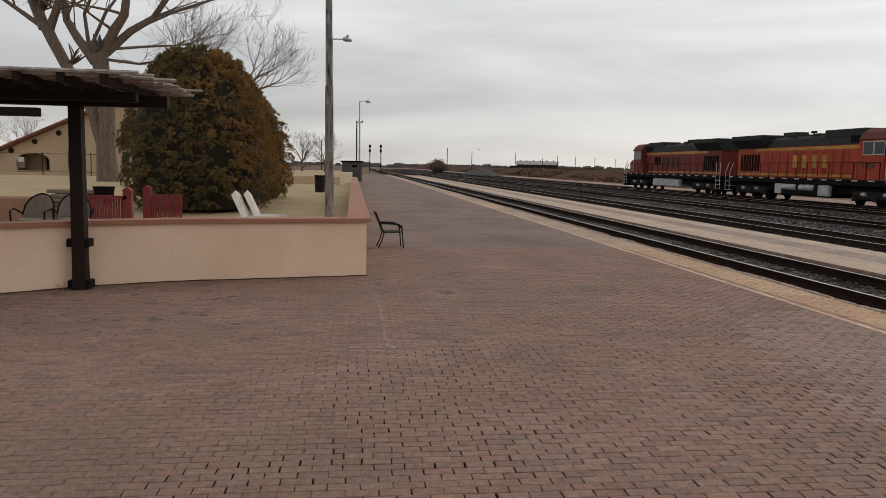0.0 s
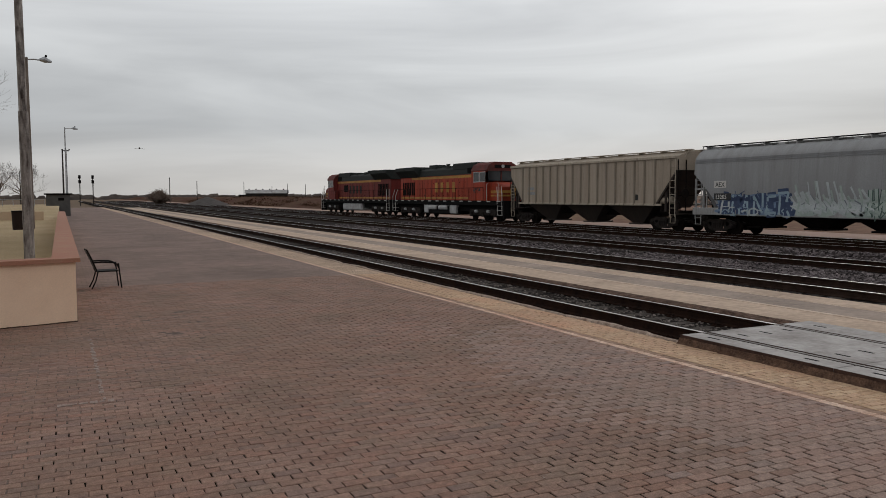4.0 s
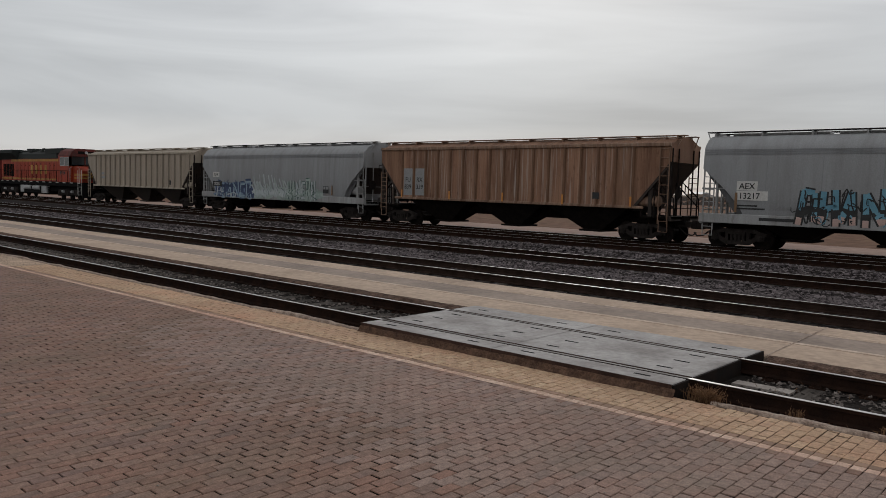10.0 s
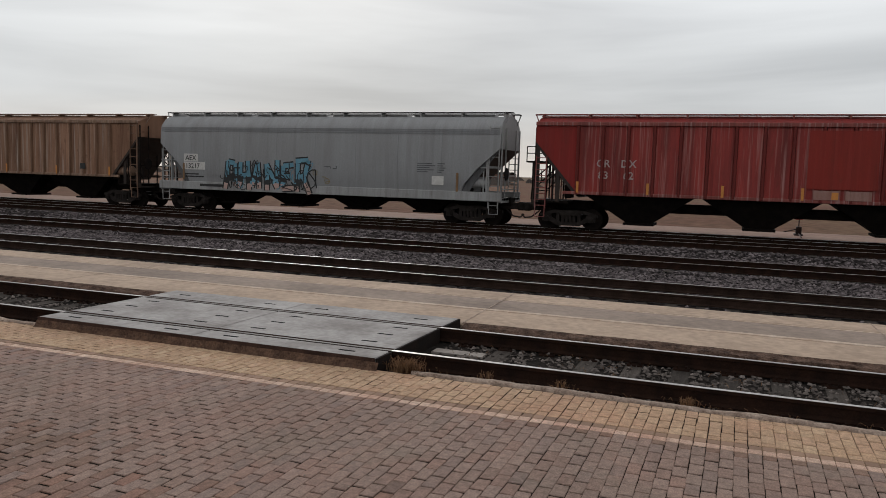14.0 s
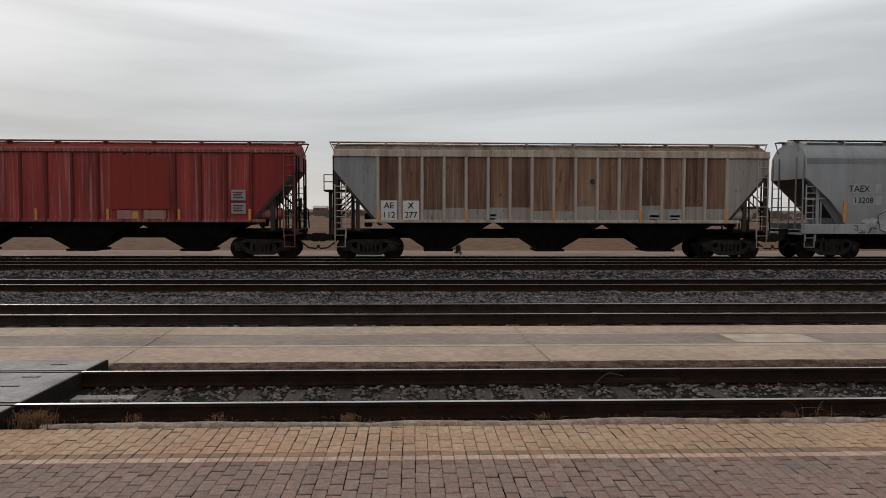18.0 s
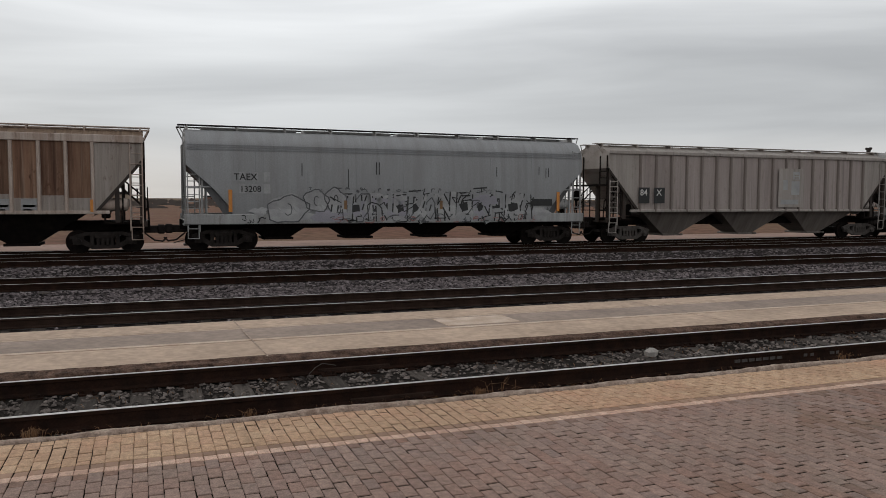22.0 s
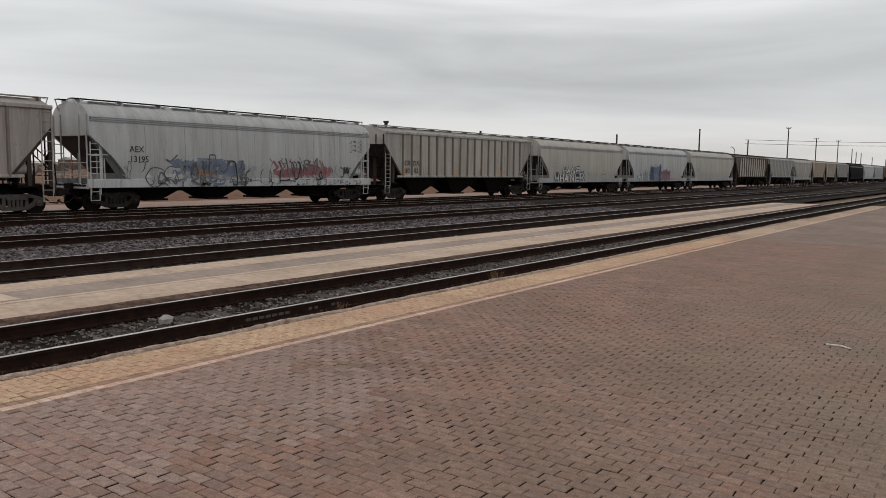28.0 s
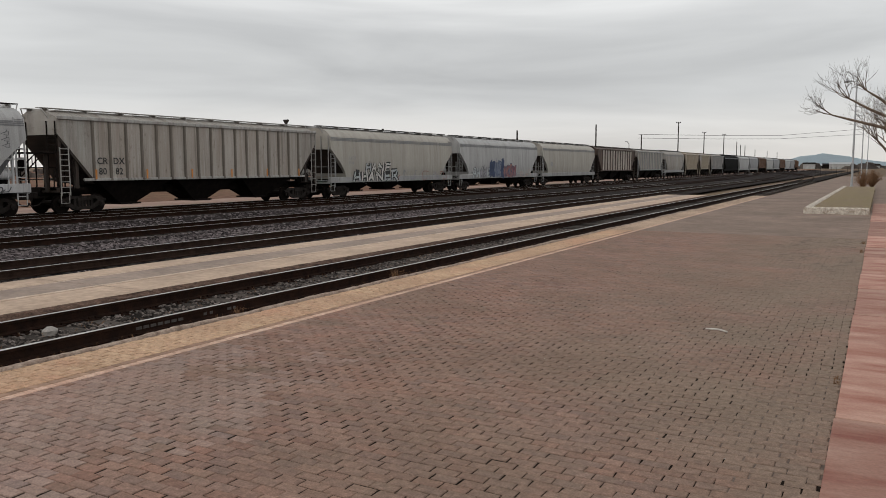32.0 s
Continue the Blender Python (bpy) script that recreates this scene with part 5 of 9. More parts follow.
            part("end_post", Mb().box(-1.40, -1.26, *sorted((s * (half - 1.02), s * (half - 0.86))), 1.15, 2.68), S_DARK, car)
            part("end_post", Mb().box(-1.44, -1.32, *sorted((s * (half - 0.16), s * (half - 0.02))), 1.1, 3.6), S_DARK, car)
            part("slope_beam", Mb().extrude([(s * (half - 0.02), 3.56), (s * (half - 0.02), 3.40), (s * (half - 1.66), 1.46), (s * (half - 1.75), 1.56)], "x", -1.47, -1.38), S_DARK, car)
            if s > 0:
                pf = part("brake_platform", Mb().box(-1.32, 1.32, half - 0.55, half + 0.42, 2.72, 2.79), M_STEEL_DK, car, "dark grated brake platform")
                for u in (half - 0.5, half - 0.05, half + 0.4):
                    part("platform_post", Mb().tube([(-1.3, u, 2.79), (-1.3, u, 3.38)], 0.022, 5), M_STEEL_DK, pf)
                for z in (3.1, 3.38):
                    part("platform_rail", Mb().tube([(-1.3, half - 0.5, z), (-1.3, half + 0.4, z)], 0.02, 5), M_STEEL_DK, pf)
                part("platform_strut", Mb().box(-0.9, -0.76, half + 0.12, half + 0.26, 1.0, 2.72), S_DARK, pf)
            part("valve_box", Mb().box(-1.2, -0.6, *sorted((s * (half - 1.5), s * (half - 1.2))), 1.3, 1.85, 0.04), M_UNDER, car)
        part("end_sill", Mb().box(-1.45, 1.45, *sorted((s * (half - 0.04), s * (half + 0.1))), 0.98, 1.2, 0.02), sill if style == "smooth" else S_DARK, car)
        part("stirrup_step", Mb().tube([(-1.46, s * (half - 0.05), 1.0), (-1.46, s * (half - 0.05), 0.5), (-1.46, s * (half - 0.45), 0.5), (-1.46, s * (half - 0.45), 1.0)], 0.025, 5), sill, car)
        part("coupler", cached(("coupler", s), lambda: coupler_mb(s), M_TRUCK), M_TRUCK, car, at=pose(0, s * (half - 0.55 + gap / 2 - 0.5), 0))
        truck(car, s * (length / 2 - 2.15), spin, frame_mat=frame_mat)
    tank = part("air_tank", Mb().tube([(-1.12, -half + 0.55, 1.82), (-1.12, -half + 0.62, 1.82), (-1.12, -half + 1.55, 1.82), (-1.12, -half + 1.62, 1.82)], [0.16, 0.25, 0.25, 0.16], 14), sill, car, "pale cylindrical air tank", 40)
    for u in (0.8, 1.35):
        part("tank_strap", Mb().box(-1.39, -0.86, -half + u, -half + u + 0.05, 1.15, 1.6), M_STEEL_DK, tank)
    part("brake_wheel", Mb().disc((-0.9, -half - 0.12, 2.2), "y", 0.28, 0.04, 14), M_STEEL_DK, car)
    return car, prof, half


# paints
P_TAN = stained("tan_car_paint", (0.385, 0.322, 0.256), (0.27, 0.215, 0.163), 0.7)
P_GREY = stained("grey_car_paint", (0.305, 0.308, 0.313), (0.24, 0.236, 0.234), 0.8, streak=0.16, rust=0.05)
P_OCHRE = stained("rust_streaked_ochre", (0.28, 0.155, 0.095), (0.15, 0.072, 0.045), 1.0, streak=0.8, rust=0.5)
P_RED = stained("faded_red_paint", (0.24, 0.022, 0.018), (0.15, 0.03, 0.026), 0.6, streak=0.4)
N_RED = stained("faded_red_panel", (0.33, 0.045, 0.038), (0.15, 0.034, 0.03), 0.9, streak=0.6, vary=0.22, chalk=(0.45, 0.24, 0.215), chalk_amt=0.75)
N_OCHRE = stained("ochre_panel", (0.335, 0.19, 0.122), (0.17, 0.082, 0.05), 0.95, streak=0.7, rust=0.45, vary=0.25, chalk=(0.46, 0.385, 0.33), chalk_amt=0.9)
N_RUSTY = stained("rust_mottled_panel_sheet", (0.245, 0.142, 0.092), (0.095, 0.042, 0.026), 1.0, streak=0.75, rust=0.9, vary=0.3, chalk=(0.36, 0.275, 0.21), chalk_amt=0.5)
N_TAN = stained("tan_panel", (0.40, 0.335, 0.268), (0.30, 0.235, 0.178), 0.6, streak=0.4, vary=0.05)
N_WARM = stained("warm_grey_panel", (0.37, 0.315, 0.292), (0.245, 0.203, 0.186), 0.7, streak=0.45, vary=0.06)
N_LGREY = stained("light_grey_panel", (0.43, 0.395, 0.355), (0.29, 0.24, 0.20), 0.8, streak=0.6, rust=0.35, vary=0.07)
P_RUSTY = stained("rust_mottled_panel", (0.23, 0.16, 0.11), (0.10, 0.058, 0.036), 1.0, streak=0.8, rust=0.6)
P_WARM = stained("warm_grey_paint", (0.37, 0.33, 0.30), (0.22, 0.19, 0.17), 0.7)
P_WHITE = stained("dirty_white_paint", (0.45, 0.447, 0.44), (0.32, 0.31, 0.30), 0.8, streak=0.3, rust=0.15)
P_LGREY = stained("light_grey_paint", (0.38, 0.36, 0.33), (0.22, 0.18, 0.15), 0.8, streak=0.7, rust=0.4)
P_DKRUST = stained("dark_rusty_paint", (0.12, 0.085, 0.068), (0.04, 0.027, 0.022), 0.9, streak=0.6, rust=0.5)
S_TAN = stained("tan_frame", (0.44, 0.38, 0.30), (0.31, 0.25, 0.195), 0.6)
S_GREY = stained("grey_frame", (0.365, 0.365, 0.362), (0.22, 0.21, 0.20), 0.8, streak=0.3, rust=0.3)
S_RED = stained("dark_red_frame", (0.165, 0.021, 0.017), (0.075, 0.02, 0.017), 0.8)
S_PALE = stained("pale_rib_paint", (0.50, 0.42, 0.37), (0.26, 0.175, 0.13), 0.8, streak=0.4, rust=0.5)
S_OCHRE = stained("ochre_frame", (0.23, 0.125, 0.075), (0.09, 0.05, 0.033), 0.9)
# brown-black of posts and bays; on slope sheets it paints in shade
S_DARK = stained("brown_black_steel_and_shade", (0.03, 0.024, 0.021), (0.06, 0.042, 0.033), 0.8)
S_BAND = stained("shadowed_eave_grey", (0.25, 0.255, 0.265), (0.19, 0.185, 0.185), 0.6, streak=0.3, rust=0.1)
S_GUSSET = stained("shade_grey_gusset", (0.12, 0.12, 0.125), (0.07, 0.065, 0.06), 0.7)
T_BLACK = mat("black_stencil", (0.03, 0.03, 0.03), 0.7, 0, None, 5, 0.3)
T_WHITE = mat("white_stencil", (0.62, 0.60, 0.57), 0.7, 0, None, 5, 0.3)
T_GREYLT = mat("faded_stencil", (0.30, 0.30, 0.30), 0.7, 0, None, 5, 0.3)
G_TEAL = mat("teal_spray", (0.15, 0.33, 0.42), 0.6, 0, (0.09, 0.21, 0.29), 2, 0.7)
G_NAVY = mat("navy_spray", (0.03, 0.045, 0.10), 0.6, 0, (0.05, 0.08, 0.16), 2, 0.7)
G_PALE = mat("pale_spray", (0.47, 0.50, 0.50), 0.6, 0, (0.34, 0.38, 0.39), 2, 0.7)
G_ASH = mat("ash_grey_spray", (0.365, 0.362, 0.358), 0.6, 0, (0.25, 0.245, 0.25), 2, 0.8)
G_GREEN = mat("grey_green_spray", (0.22, 0.28, 0.25), 0.6, 0, (0.4, 0.44, 0.42), 2, 0.7)
G_PINK = mat("pale_pink_spray", (0.50, 0.34, 0.29), 0.6, 0, (0.42, 0.30, 0.27), 2, 0.6)
G_DULLRED = mat("dull_red_spray", (0.27, 0.11, 0.10), 0.6, 0, (0.28, 0.19, 0.18), 2, 0.8)
G_SLATE = mat("slate_blue_spray", (0.15, 0.17, 0.20), 0.6, 0, (0.24, 0.245, 0.26), 2, 0.8)
G_LILAC = mat("dull_lilac_spray", (0.30, 0.285, 0.315), 0.6, 0, (0.24, 0.23, 0.26), 2, 0.7)
R_BROWN = mat("grimy_reflector", (0.26, 0.14, 0.06), 0.6, 0, (0.10, 0.07, 0.05), 4, 0.6)
G_STEEL = mat("steel_blue_spray", (0.12, 0.18, 0.29), 0.6, 0, (0.18, 0.25, 0.34), 2, 0.8)
G_SKY = mat("sky_blue_spray", (0.30, 0.39, 0.45), 0.6, 0, (0.21, 0.30, 0.37), 2, 0.7)
G_MINT = mat("pale_mint_spray", (0.38, 0.44, 0.40), 0.6, 0, (0.27, 0.33, 0.30), 2, 0.7)
G_FOREST = mat("dark_green_spray", (0.06, 0.10, 0.085), 0.6, 0, (0.10, 0.15, 0.13), 2, 0.7)
G_SOOT = mat("thin_black_spray", (0.065, 0.065, 0.068), 0.65, 0, (0.16, 0.16, 0.165), 3, 0.8)
G_ROYAL = mat("faded_royal_blue_spray", (0.125, 0.155, 0.23), 0.6, 0, (0.20, 0.22, 0.26), 2, 0.8)
G_WINE = mat("faded_wine_red_spray", (0.26, 0.08, 0.09), 0.6, 0, (0.30, 0.19, 0.19), 2, 0.8)
G_YELLOW = mat("dull_ochre_spray", (0.27, 0.21, 0.11), 0.6, 0, (0.2, 0.17, 0.12), 2, 0.7)
P_CREAM = stained("yellowed_white_paint", (0.43, 0.405, 0.36), (0.33, 0.30, 0.26), 0.8, streak=0.25, rust=0.15)
G_RUST = mat("rust_orange_spray", (0.34, 0.17, 0.07), 0.6, 0, (0.25, 0.17, 0.12), 2, 0.7)
R_ORANGE = mat("orange_reflector", (0.62, 0.24, 0.05), 0.5, 0, None, 5, 0.3)

# y at the start of the clip of the couplings, from the engines back
COUPLINGS = (89.3, 64.3, 40.6, 20.95, 1.65, -17.85, -36.98, -55.9, -75.03, -93.9, -113.3, -132.45, -151.95, -170.05, -188.9, -207.8, -226.6, -243.6, -259.2, -272.6, -284.6, -300.8, -322.3)
CARS = []


def lettering(car, prof, u, z, lines, size, material, backing=None, step=1.15):
    for i, s in enumerate(lines):
        zz = z - i * size * step
        x = -max(prof(zz), prof(zz + size * 0.95)) - 0.022
        if backing:
            plate(car, "number_panel", prof, u + 0.1, zz - size * 0.18, len(s) * size * 0.62 + 0.2, size * 1.1, backing, 0.010)
        part("lettering", text_mesh(s, size, material), material, car, at=side_pose(u, zz, x))


def panel_letters(car, half, ribs, first, z, rows, size, material):
    """Letters set between the ribs of a side, a few to a panel."""
    pitch = 2 * (half - 1.75) / (ribs - 1)
    for r, row in enumerate(rows):
        for i, s in enumerate(row):
            me = text_mesh(s, size, material)
            w = max(v.co.x for v in me.vertices)
            u = half - 1.75 - pitch * (first + i) + w / 2
            part("lettering", me, material, car, at=side_pose(u, z - r * size * 1.1, -1.50))


def reflectors(car, prof, half, n, z=1.55):
    for i in range(n):
        u = half - 1.8 - (2 * half - 3.6) * i / (n - 1)
        x = -prof(z) - 0.10
        part("reflector", Mb().box(x - 0.004, x + 0.002, u - 0.05, u + 0.05, z, z + 0.45), R_ORANGE, car)


def mid(i):
    return (COUPLINGS[i] + COUPLINGS[i + 1]) / 2, COUPLINGS[i] - COUPLINGS[i + 1]


# 1: tan ribbed hopper behind the engines
y, L = mid(2)
# rib tan darkened to draw the shade lines between panels
car, prof, half = hopper_car("tan ribbed covered hopper car with brown hopper bays", y, L, "ribbed", P_TAN, S_TAN, S_DARK, 17, True, bay_mat=S_DARK, panel=N_TAN, rib_mat=stained("shaded_tan_rib", (0.30, 0.255, 0.20), (0.17, 0.13, 0.10), 0.8))
bars(car, prof, half - 2.4, 2.5, (0.9, 1.1), 0.22, T_GREYLT, 0.12)
plate(car, "placard", prof, -half + 3.6, 1.8, 0.35, 0.35, T_BLACK)
CARS.append((car, y))

# 2: pale grey round-sided hopper with blue and white graffiti
y, L = mid(3)
car, prof, half = hopper_car("pale grey round-sided hopper car covered with blue and white graffiti", y, L, "smooth", P_GREY, S_GREY, S_DARK, 0, True, bays=4)
lettering(car, prof, half - 1.6, 2.55, ("AEX",), 0.34, T_BLACK, T_WHITE)
lettering(car, prof, half - 1.6, 1.9, ("13205",), 0.32, T_WHITE, T_BLACK)
haze(car, over_sill, 2, half - 2.0, half - 6.4, 1.08, 2.15, G_STEEL, 22)
haze(car, over_sill, 10, half - 2.2, half - 6.5, 1.10, 2.1, G_NAVY, 12, 0.0105)
graffiti(car, over_sill, 3, half - 1.9, half - 6.4, 1.10, 2.1, (G_SKY, G_PALE), G_NAVY, 6, 0.6, 0.0, 0.30, LETTER_PIECE, 0.13)
tags(car, over_sill, 4, half - 2.0, half - 6.4, 1.06, 1.42, (G_SKY, G_PALE), 0.5, 0.07)
spikes(car, over_sill, 5, half - 6.5, half - 10.5, 1.15, 2.75, (G_PALE, G_PALE, G_MINT), 26, 0.085)
spikes(car, over_sill, 6, half - 6.7, half - 10.3, 1.12, 2.2, (G_GREEN, G_SLATE), 12, 0.05)
haze(car, over_sill, 9, half - 10.3, half - 13.5, 1.08, 1.85, G_GREEN, 22)
haze(car, over_sill, 13, half - 6.8, half - 10.4, 1.08, 1.9, G_MINT, 14)
spikes(car, over_sill, 70, half - 6.6, half - 10.2, 1.2, 2.3, (G_PALE,), 12, 0.16)
graffiti(car, over_sill, 7, half - 10.4, half - 13.4, 1.12, 2.3, (G_MINT, G_PALE), G_FOREST, 6, 0.4, 0.0, 0.10, LETTER_PIECE[1:], 0.15)
spikes(car, over_sill, 8, half - 10.5, half - 13.6, 1.08, 1.9, (G_FOREST, G_GREEN), 12, 0.06)
plate(car, "placard", prof, half - 14.1, 1.62, 0.55, 0.42, T_BLACK)
for a, b in ((14.16, 1.85), (14.42, 1.85), (14.16, 1.65), (14.42, 1.65)):
    plate(car, "placard_cell", prof, half - a, b, 0.20, 0.15, T_GREYLT, 0.012)
part("reflector", Mb().box(-1.60, -1.58, half - 15.03, half - 14.95, 1.5, 2.1), R_BROWN, car)
CARS.append((car, y))

# 3: ochre, rust-streaked
y, L = mid(4)
car, prof, half = hopper_car("rust-streaked ochre ribbed hopper car with black hopper bays", y, L, "ribbed", P_OCHRE, stained("chalky_ochre_frame", (0.30, 0.19, 0.13), (0.15, 0.085, 0.055), 0.9, chalk=(0.42, 0.34, 0.29), chalk_amt=0.6), S_DARK, 17, True, panel=N_OCHRE, rib_mat=S_OCHRE)
for i in (0, 1):
    plate(car, "number_panel", prof, half - 1.75 - 2 * (half - 1.75) * (i + 0.5) / 16 + 0.34, 1.70, 0.68, 1.5, T_GREYLT, 0.02)
panel_letters(car, half, 17, 0.5, 2.45, (("FU", "RX"), ("839", "339")), 0.36, T_BLACK)
plate(car, "placard", prof, -half + 3.75, 1.85, 0.35, 0.3, T_BLACK, 0.1)
reflectors(car, prof, half, 5)
CARS.append((car, y))

# 4: grey round-sided with the teal piece
y, L = mid(5)
car, prof, half = hopper_car("grey round-sided hopper car with teal graffiti on its side", y, L, "smooth", P_GREY, S_GREY, S_DARK, 0, True, bays=4)
lettering(car, prof, half - 1.55, 2.45, ("AEX", "13217"), 0.34, T_BLACK, T_WHITE)
graffiti(car, over_sill, 12, half - 3.8, half - 8.6, 1.12, 2.42, (G_TEAL, G_PINK), T_BLACK, 6, 0.4, 1.5, 0.13, LETTER_PIECE, 0.21)
tags(car, over_sill, 11, half - 3.7, half - 8.7, 1.2, 2.4, (T_BLACK,), 0.5, 0.05, 0.024)
scribble(car, over_sill, 16, half - 3.6, half - 8.8, 1.1, 2.45, (T_BLACK, G_TEAL), 22, 0.045)
spikes(car, over_sill, 17, half - 7.0, half - 8.9, 1.08, 2.0, (T_BLACK,), 6, 0.05)
tags(car, prof, 14, half - 2.8, half - 3.8, 1.7, 2.3, (T_GREYLT, G_SOOT), 0.35, 0.035)
tags(car, prof, 15, half - 8.8, half - 10.1, 1.95, 2.35, (G_YELLOW, G_SOOT), 0.4, 0.04)
tags(car, prof, 19, half - 8.9, half - 10.0, 1.55, 1.85, (G_YELLOW, G_SOOT), 0.4, 0.035)
tags(car, prof, 18, half - 0.35, half - 1.2, 2.9, 3.5, (T_GREYLT,), 0.35, 0.03)
bars(car, prof, half - 1.5, 1.75, (0.8, 1.1), 0.06, T_BLACK)
bars(car, prof, half - 13.9, 2.55, (0.7, 0.85, 0.6, 0.8, 0.5), 0.035, G_SOOT, 0.055)
bars(car, prof, half - 14.85, 2.55, (0.35, 0.25, 0.38, 0.3, 0.2), 0.035, G_SOOT, 0.055)
bars(car, over_sill, half - 2.4, 1.2, (1.5,), 0.12, T_BLACK)
plate(car, "placard", prof, half - 14.6, 1.66, 0.55, 0.38, T_WHITE)
for a, b in ((-half + 1.85, 1.4), (half - 1.45, 1.5)):
    part("reflector", Mb().box(-1.62, -1.60, a - 0.05, a + 0.05, b, b + 0.8), R_BROWN, car)
CARS.append((car, y))

# 5: red
y, L = mid(6)
car, prof, half = hopper_car("faded red ribbed hopper car with orange reflectors", y, L, "ribbed", P_RED, stained("chalky_red_frame", (0.27, 0.075, 0.062), (0.15, 0.045, 0.04), 0.8, chalk=(0.46, 0.34, 0.32), chalk_amt=0.8), S_DARK, 15, True, panel=N_RED, rib_mat=S_RED)
panel_letters(car, half, 15, 1.05, 2.6, (("CR", "DX"), ("83", "62")), 0.42, mat("faded_white_stencil", (0.46, 0.40, 0.38), 0.8, 0, (0.30, 0.16, 0.14), 6, 0.7))
plate(car, "repainted_panel", prof, half - 10.2, 1.98, 2.3, 2.12, stained("fresh_red_patch", (0.26, 0.026, 0.018), (0.17, 0.03, 0.022), 0.6, streak=0.4), 0.096, "repainted dark red sheet over the ribs")
for a in (10.45, 11.5):
    plate(car, "patch_panel", prof, half - a, 1.60, 0.85, 0.34, stained("pale_primer", (0.34, 0.20, 0.17), (0.22, 0.09, 0.07), 0.8), 0.098)
plate(car, "reflector", prof, half - 11.05, 1.62, 0.22, 0.26, R_ORANGE, 0.102)
for b in (1.82, 2.34):
    plate(car, "data_panel", prof, half - 14.9, b, 0.56, 0.42, T_GREYLT, 0.096)
    bars(car, lambda z_: 1.60, half - 14.98, b + 0.30, (0.40, 0.34, 0.40), 0.04, S_RED, 0.06)
reflectors(car, prof, half, 6)
CARS.append((car, y))

# 6: rust-mottled with pale ribs
y, L = mid(7)
car, prof, half = hopper_car("rust-mottled hopper car with pale grey ribs and patched lower panels", y, L, "ribbed", P_RUSTY, S_PALE, S_DARK, 17, True, panel=N_RUSTY, chord=4.1)
P_PATCH = stained("grey_patch_paint", (0.33, 0.29, 0.262), (0.23, 0.185, 0.155), 0.8, streak=0.6, rust=0.5)
P_STEEL = stained("blue_grey_end_paint", (0.255, 0.26, 0.265), (0.20, 0.17, 0.15), 0.8, streak=0.5, rust=0.5)
span = 2 * (half - 1.75)
rngp = random.Random(3)
for i in range(2, 16):
    u = half - 1.75 - span * (i + 0.5) / 16 + 0.42
    plate(car, "patch_panel", prof, u, 1.6, 0.84, 0.34 + 0.25 * rngp.random(), P_PATCH, 0.008)
for s in (-1, 1):
    m = Mb()
    yy = s * (half - 0.02)
    yb = s * (half - 1.68)
    m.add([(-1.482, yy, 4.08), (-1.482, yb, 4.08), (-1.482, yb, 1.9 if s > 0 else 1.55), (-1.482, yb, 1.6), (-1.482, yy, 3.56)], [(0, 1, 2, 3, 4)])
    part("end_panel", m, P_STEEL if s > 0 else P_PATCH, car, "plain end panel")
for i in (0, 1):
    plate(car, "number_panel", prof, half - 1.75 - span * (i + 0.5) / 16 + 0.33, 1.60, 0.66, 0.76, T_WHITE, 0.012)
panel_letters(car, half, 17, 0.5, 2.05, (("AE", "X"), ("112", "277")), 0.34, T_BLACK)
for a in (4.95, 4.1):
    plate(car, "placard", prof, -half + a, 1.62, 0.5, 0.4, T_GREYLT, 0.012)
    bars(car, prof, -half + a - 0.05, 1.72, (0.4, 0.3), 0.08, T_BLACK)
plate(car, "placard", prof, half - 6.05, 1.66, 0.5, 0.36, T_GREYLT, 0.012)
bars(car, prof, half - 6.1, 1.74, (0.4, 0.36), 0.08, T_BLACK)
part("hole", Mb().tube([(-1.49, -half + 7.25, 3.15), (-1.50, -half + 7.25, 3.15)], 0.11, 10), T_BLACK, car, "dark round hole in a side panel")
reflectors(car, prof, half, 5)
CARS.append((car, y))

# 7: grey round-sided, long dark and white graffiti
y, L = mid(8)
car, prof, half = hopper_car("grey round-sided hopper car with black and white graffiti", y, L, "smooth", P_GREY, S_GREY, S_DARK, 0, True, bays=4)
car.scale = (1, 1, 1.022)
for b in (2.70, 2.24):
    for q in range(6):
        plate(car, "number_panel", prof, half - 1.72 - 0.24 * q, b - 0.03, 0.24, 0.36, (T_GREYLT, G_ASH)[q % 2], 0.009)
lettering(car, prof, half - 1.76, 2.72, ("TAEX",), 0.36, T_BLACK)
lettering(car, prof, half - 1.98, 2.27, ("13208",), 0.33, T_BLACK)
haze(car, over_sill, 20, half - 2.6, half - 15.2, 1.08, 2.25, G_ASH, 34)
haze(car, over_sill, 27, half - 5.5, half - 13.0, 1.10, 2.3, G_LILAC, 9, 0.011)
bubble(car, over_sill, 21, half - 3.2, half - 4.5, 1.08, 2.22, (G_ASH,), G_SOOT, 1, 0.05)
bubble(car, over_sill, 24, half - 4.6, half - 6.2, 1.40, 2.40, (G_ASH,), G_SOOT, 2, 0.05)
graffiti(car, over_sill, 22, half - 5.6, half - 9.6, 1.10, 2.12, (G_ASH, P_GREY), T_BLACK, 6, 0.5, 0.0, 0.12, LETTER_PIECE, 0.20)
graffiti(car, over_sill, 26, half - 9.6, half - 15.0, 1.10, 2.22, (G_ASH, G_LILAC, P_GREY), T_BLACK, 7, 0.5, 0.0, 0.12, LETTER_PIECE[2:] + LETTER_PIECE[:2], 0.26)
tags(car, over_sill, 23, half - 4.6, half - 13.2, 2.28, 2.44, (G_SOOT, T_GREYLT), 0.24, 0.03)
tags(car, over_sill, 71, half - 5.2, half - 14.8, 1.15, 2.2, (T_BLACK, G_SOOT), 0.9, 0.045, 0.024)
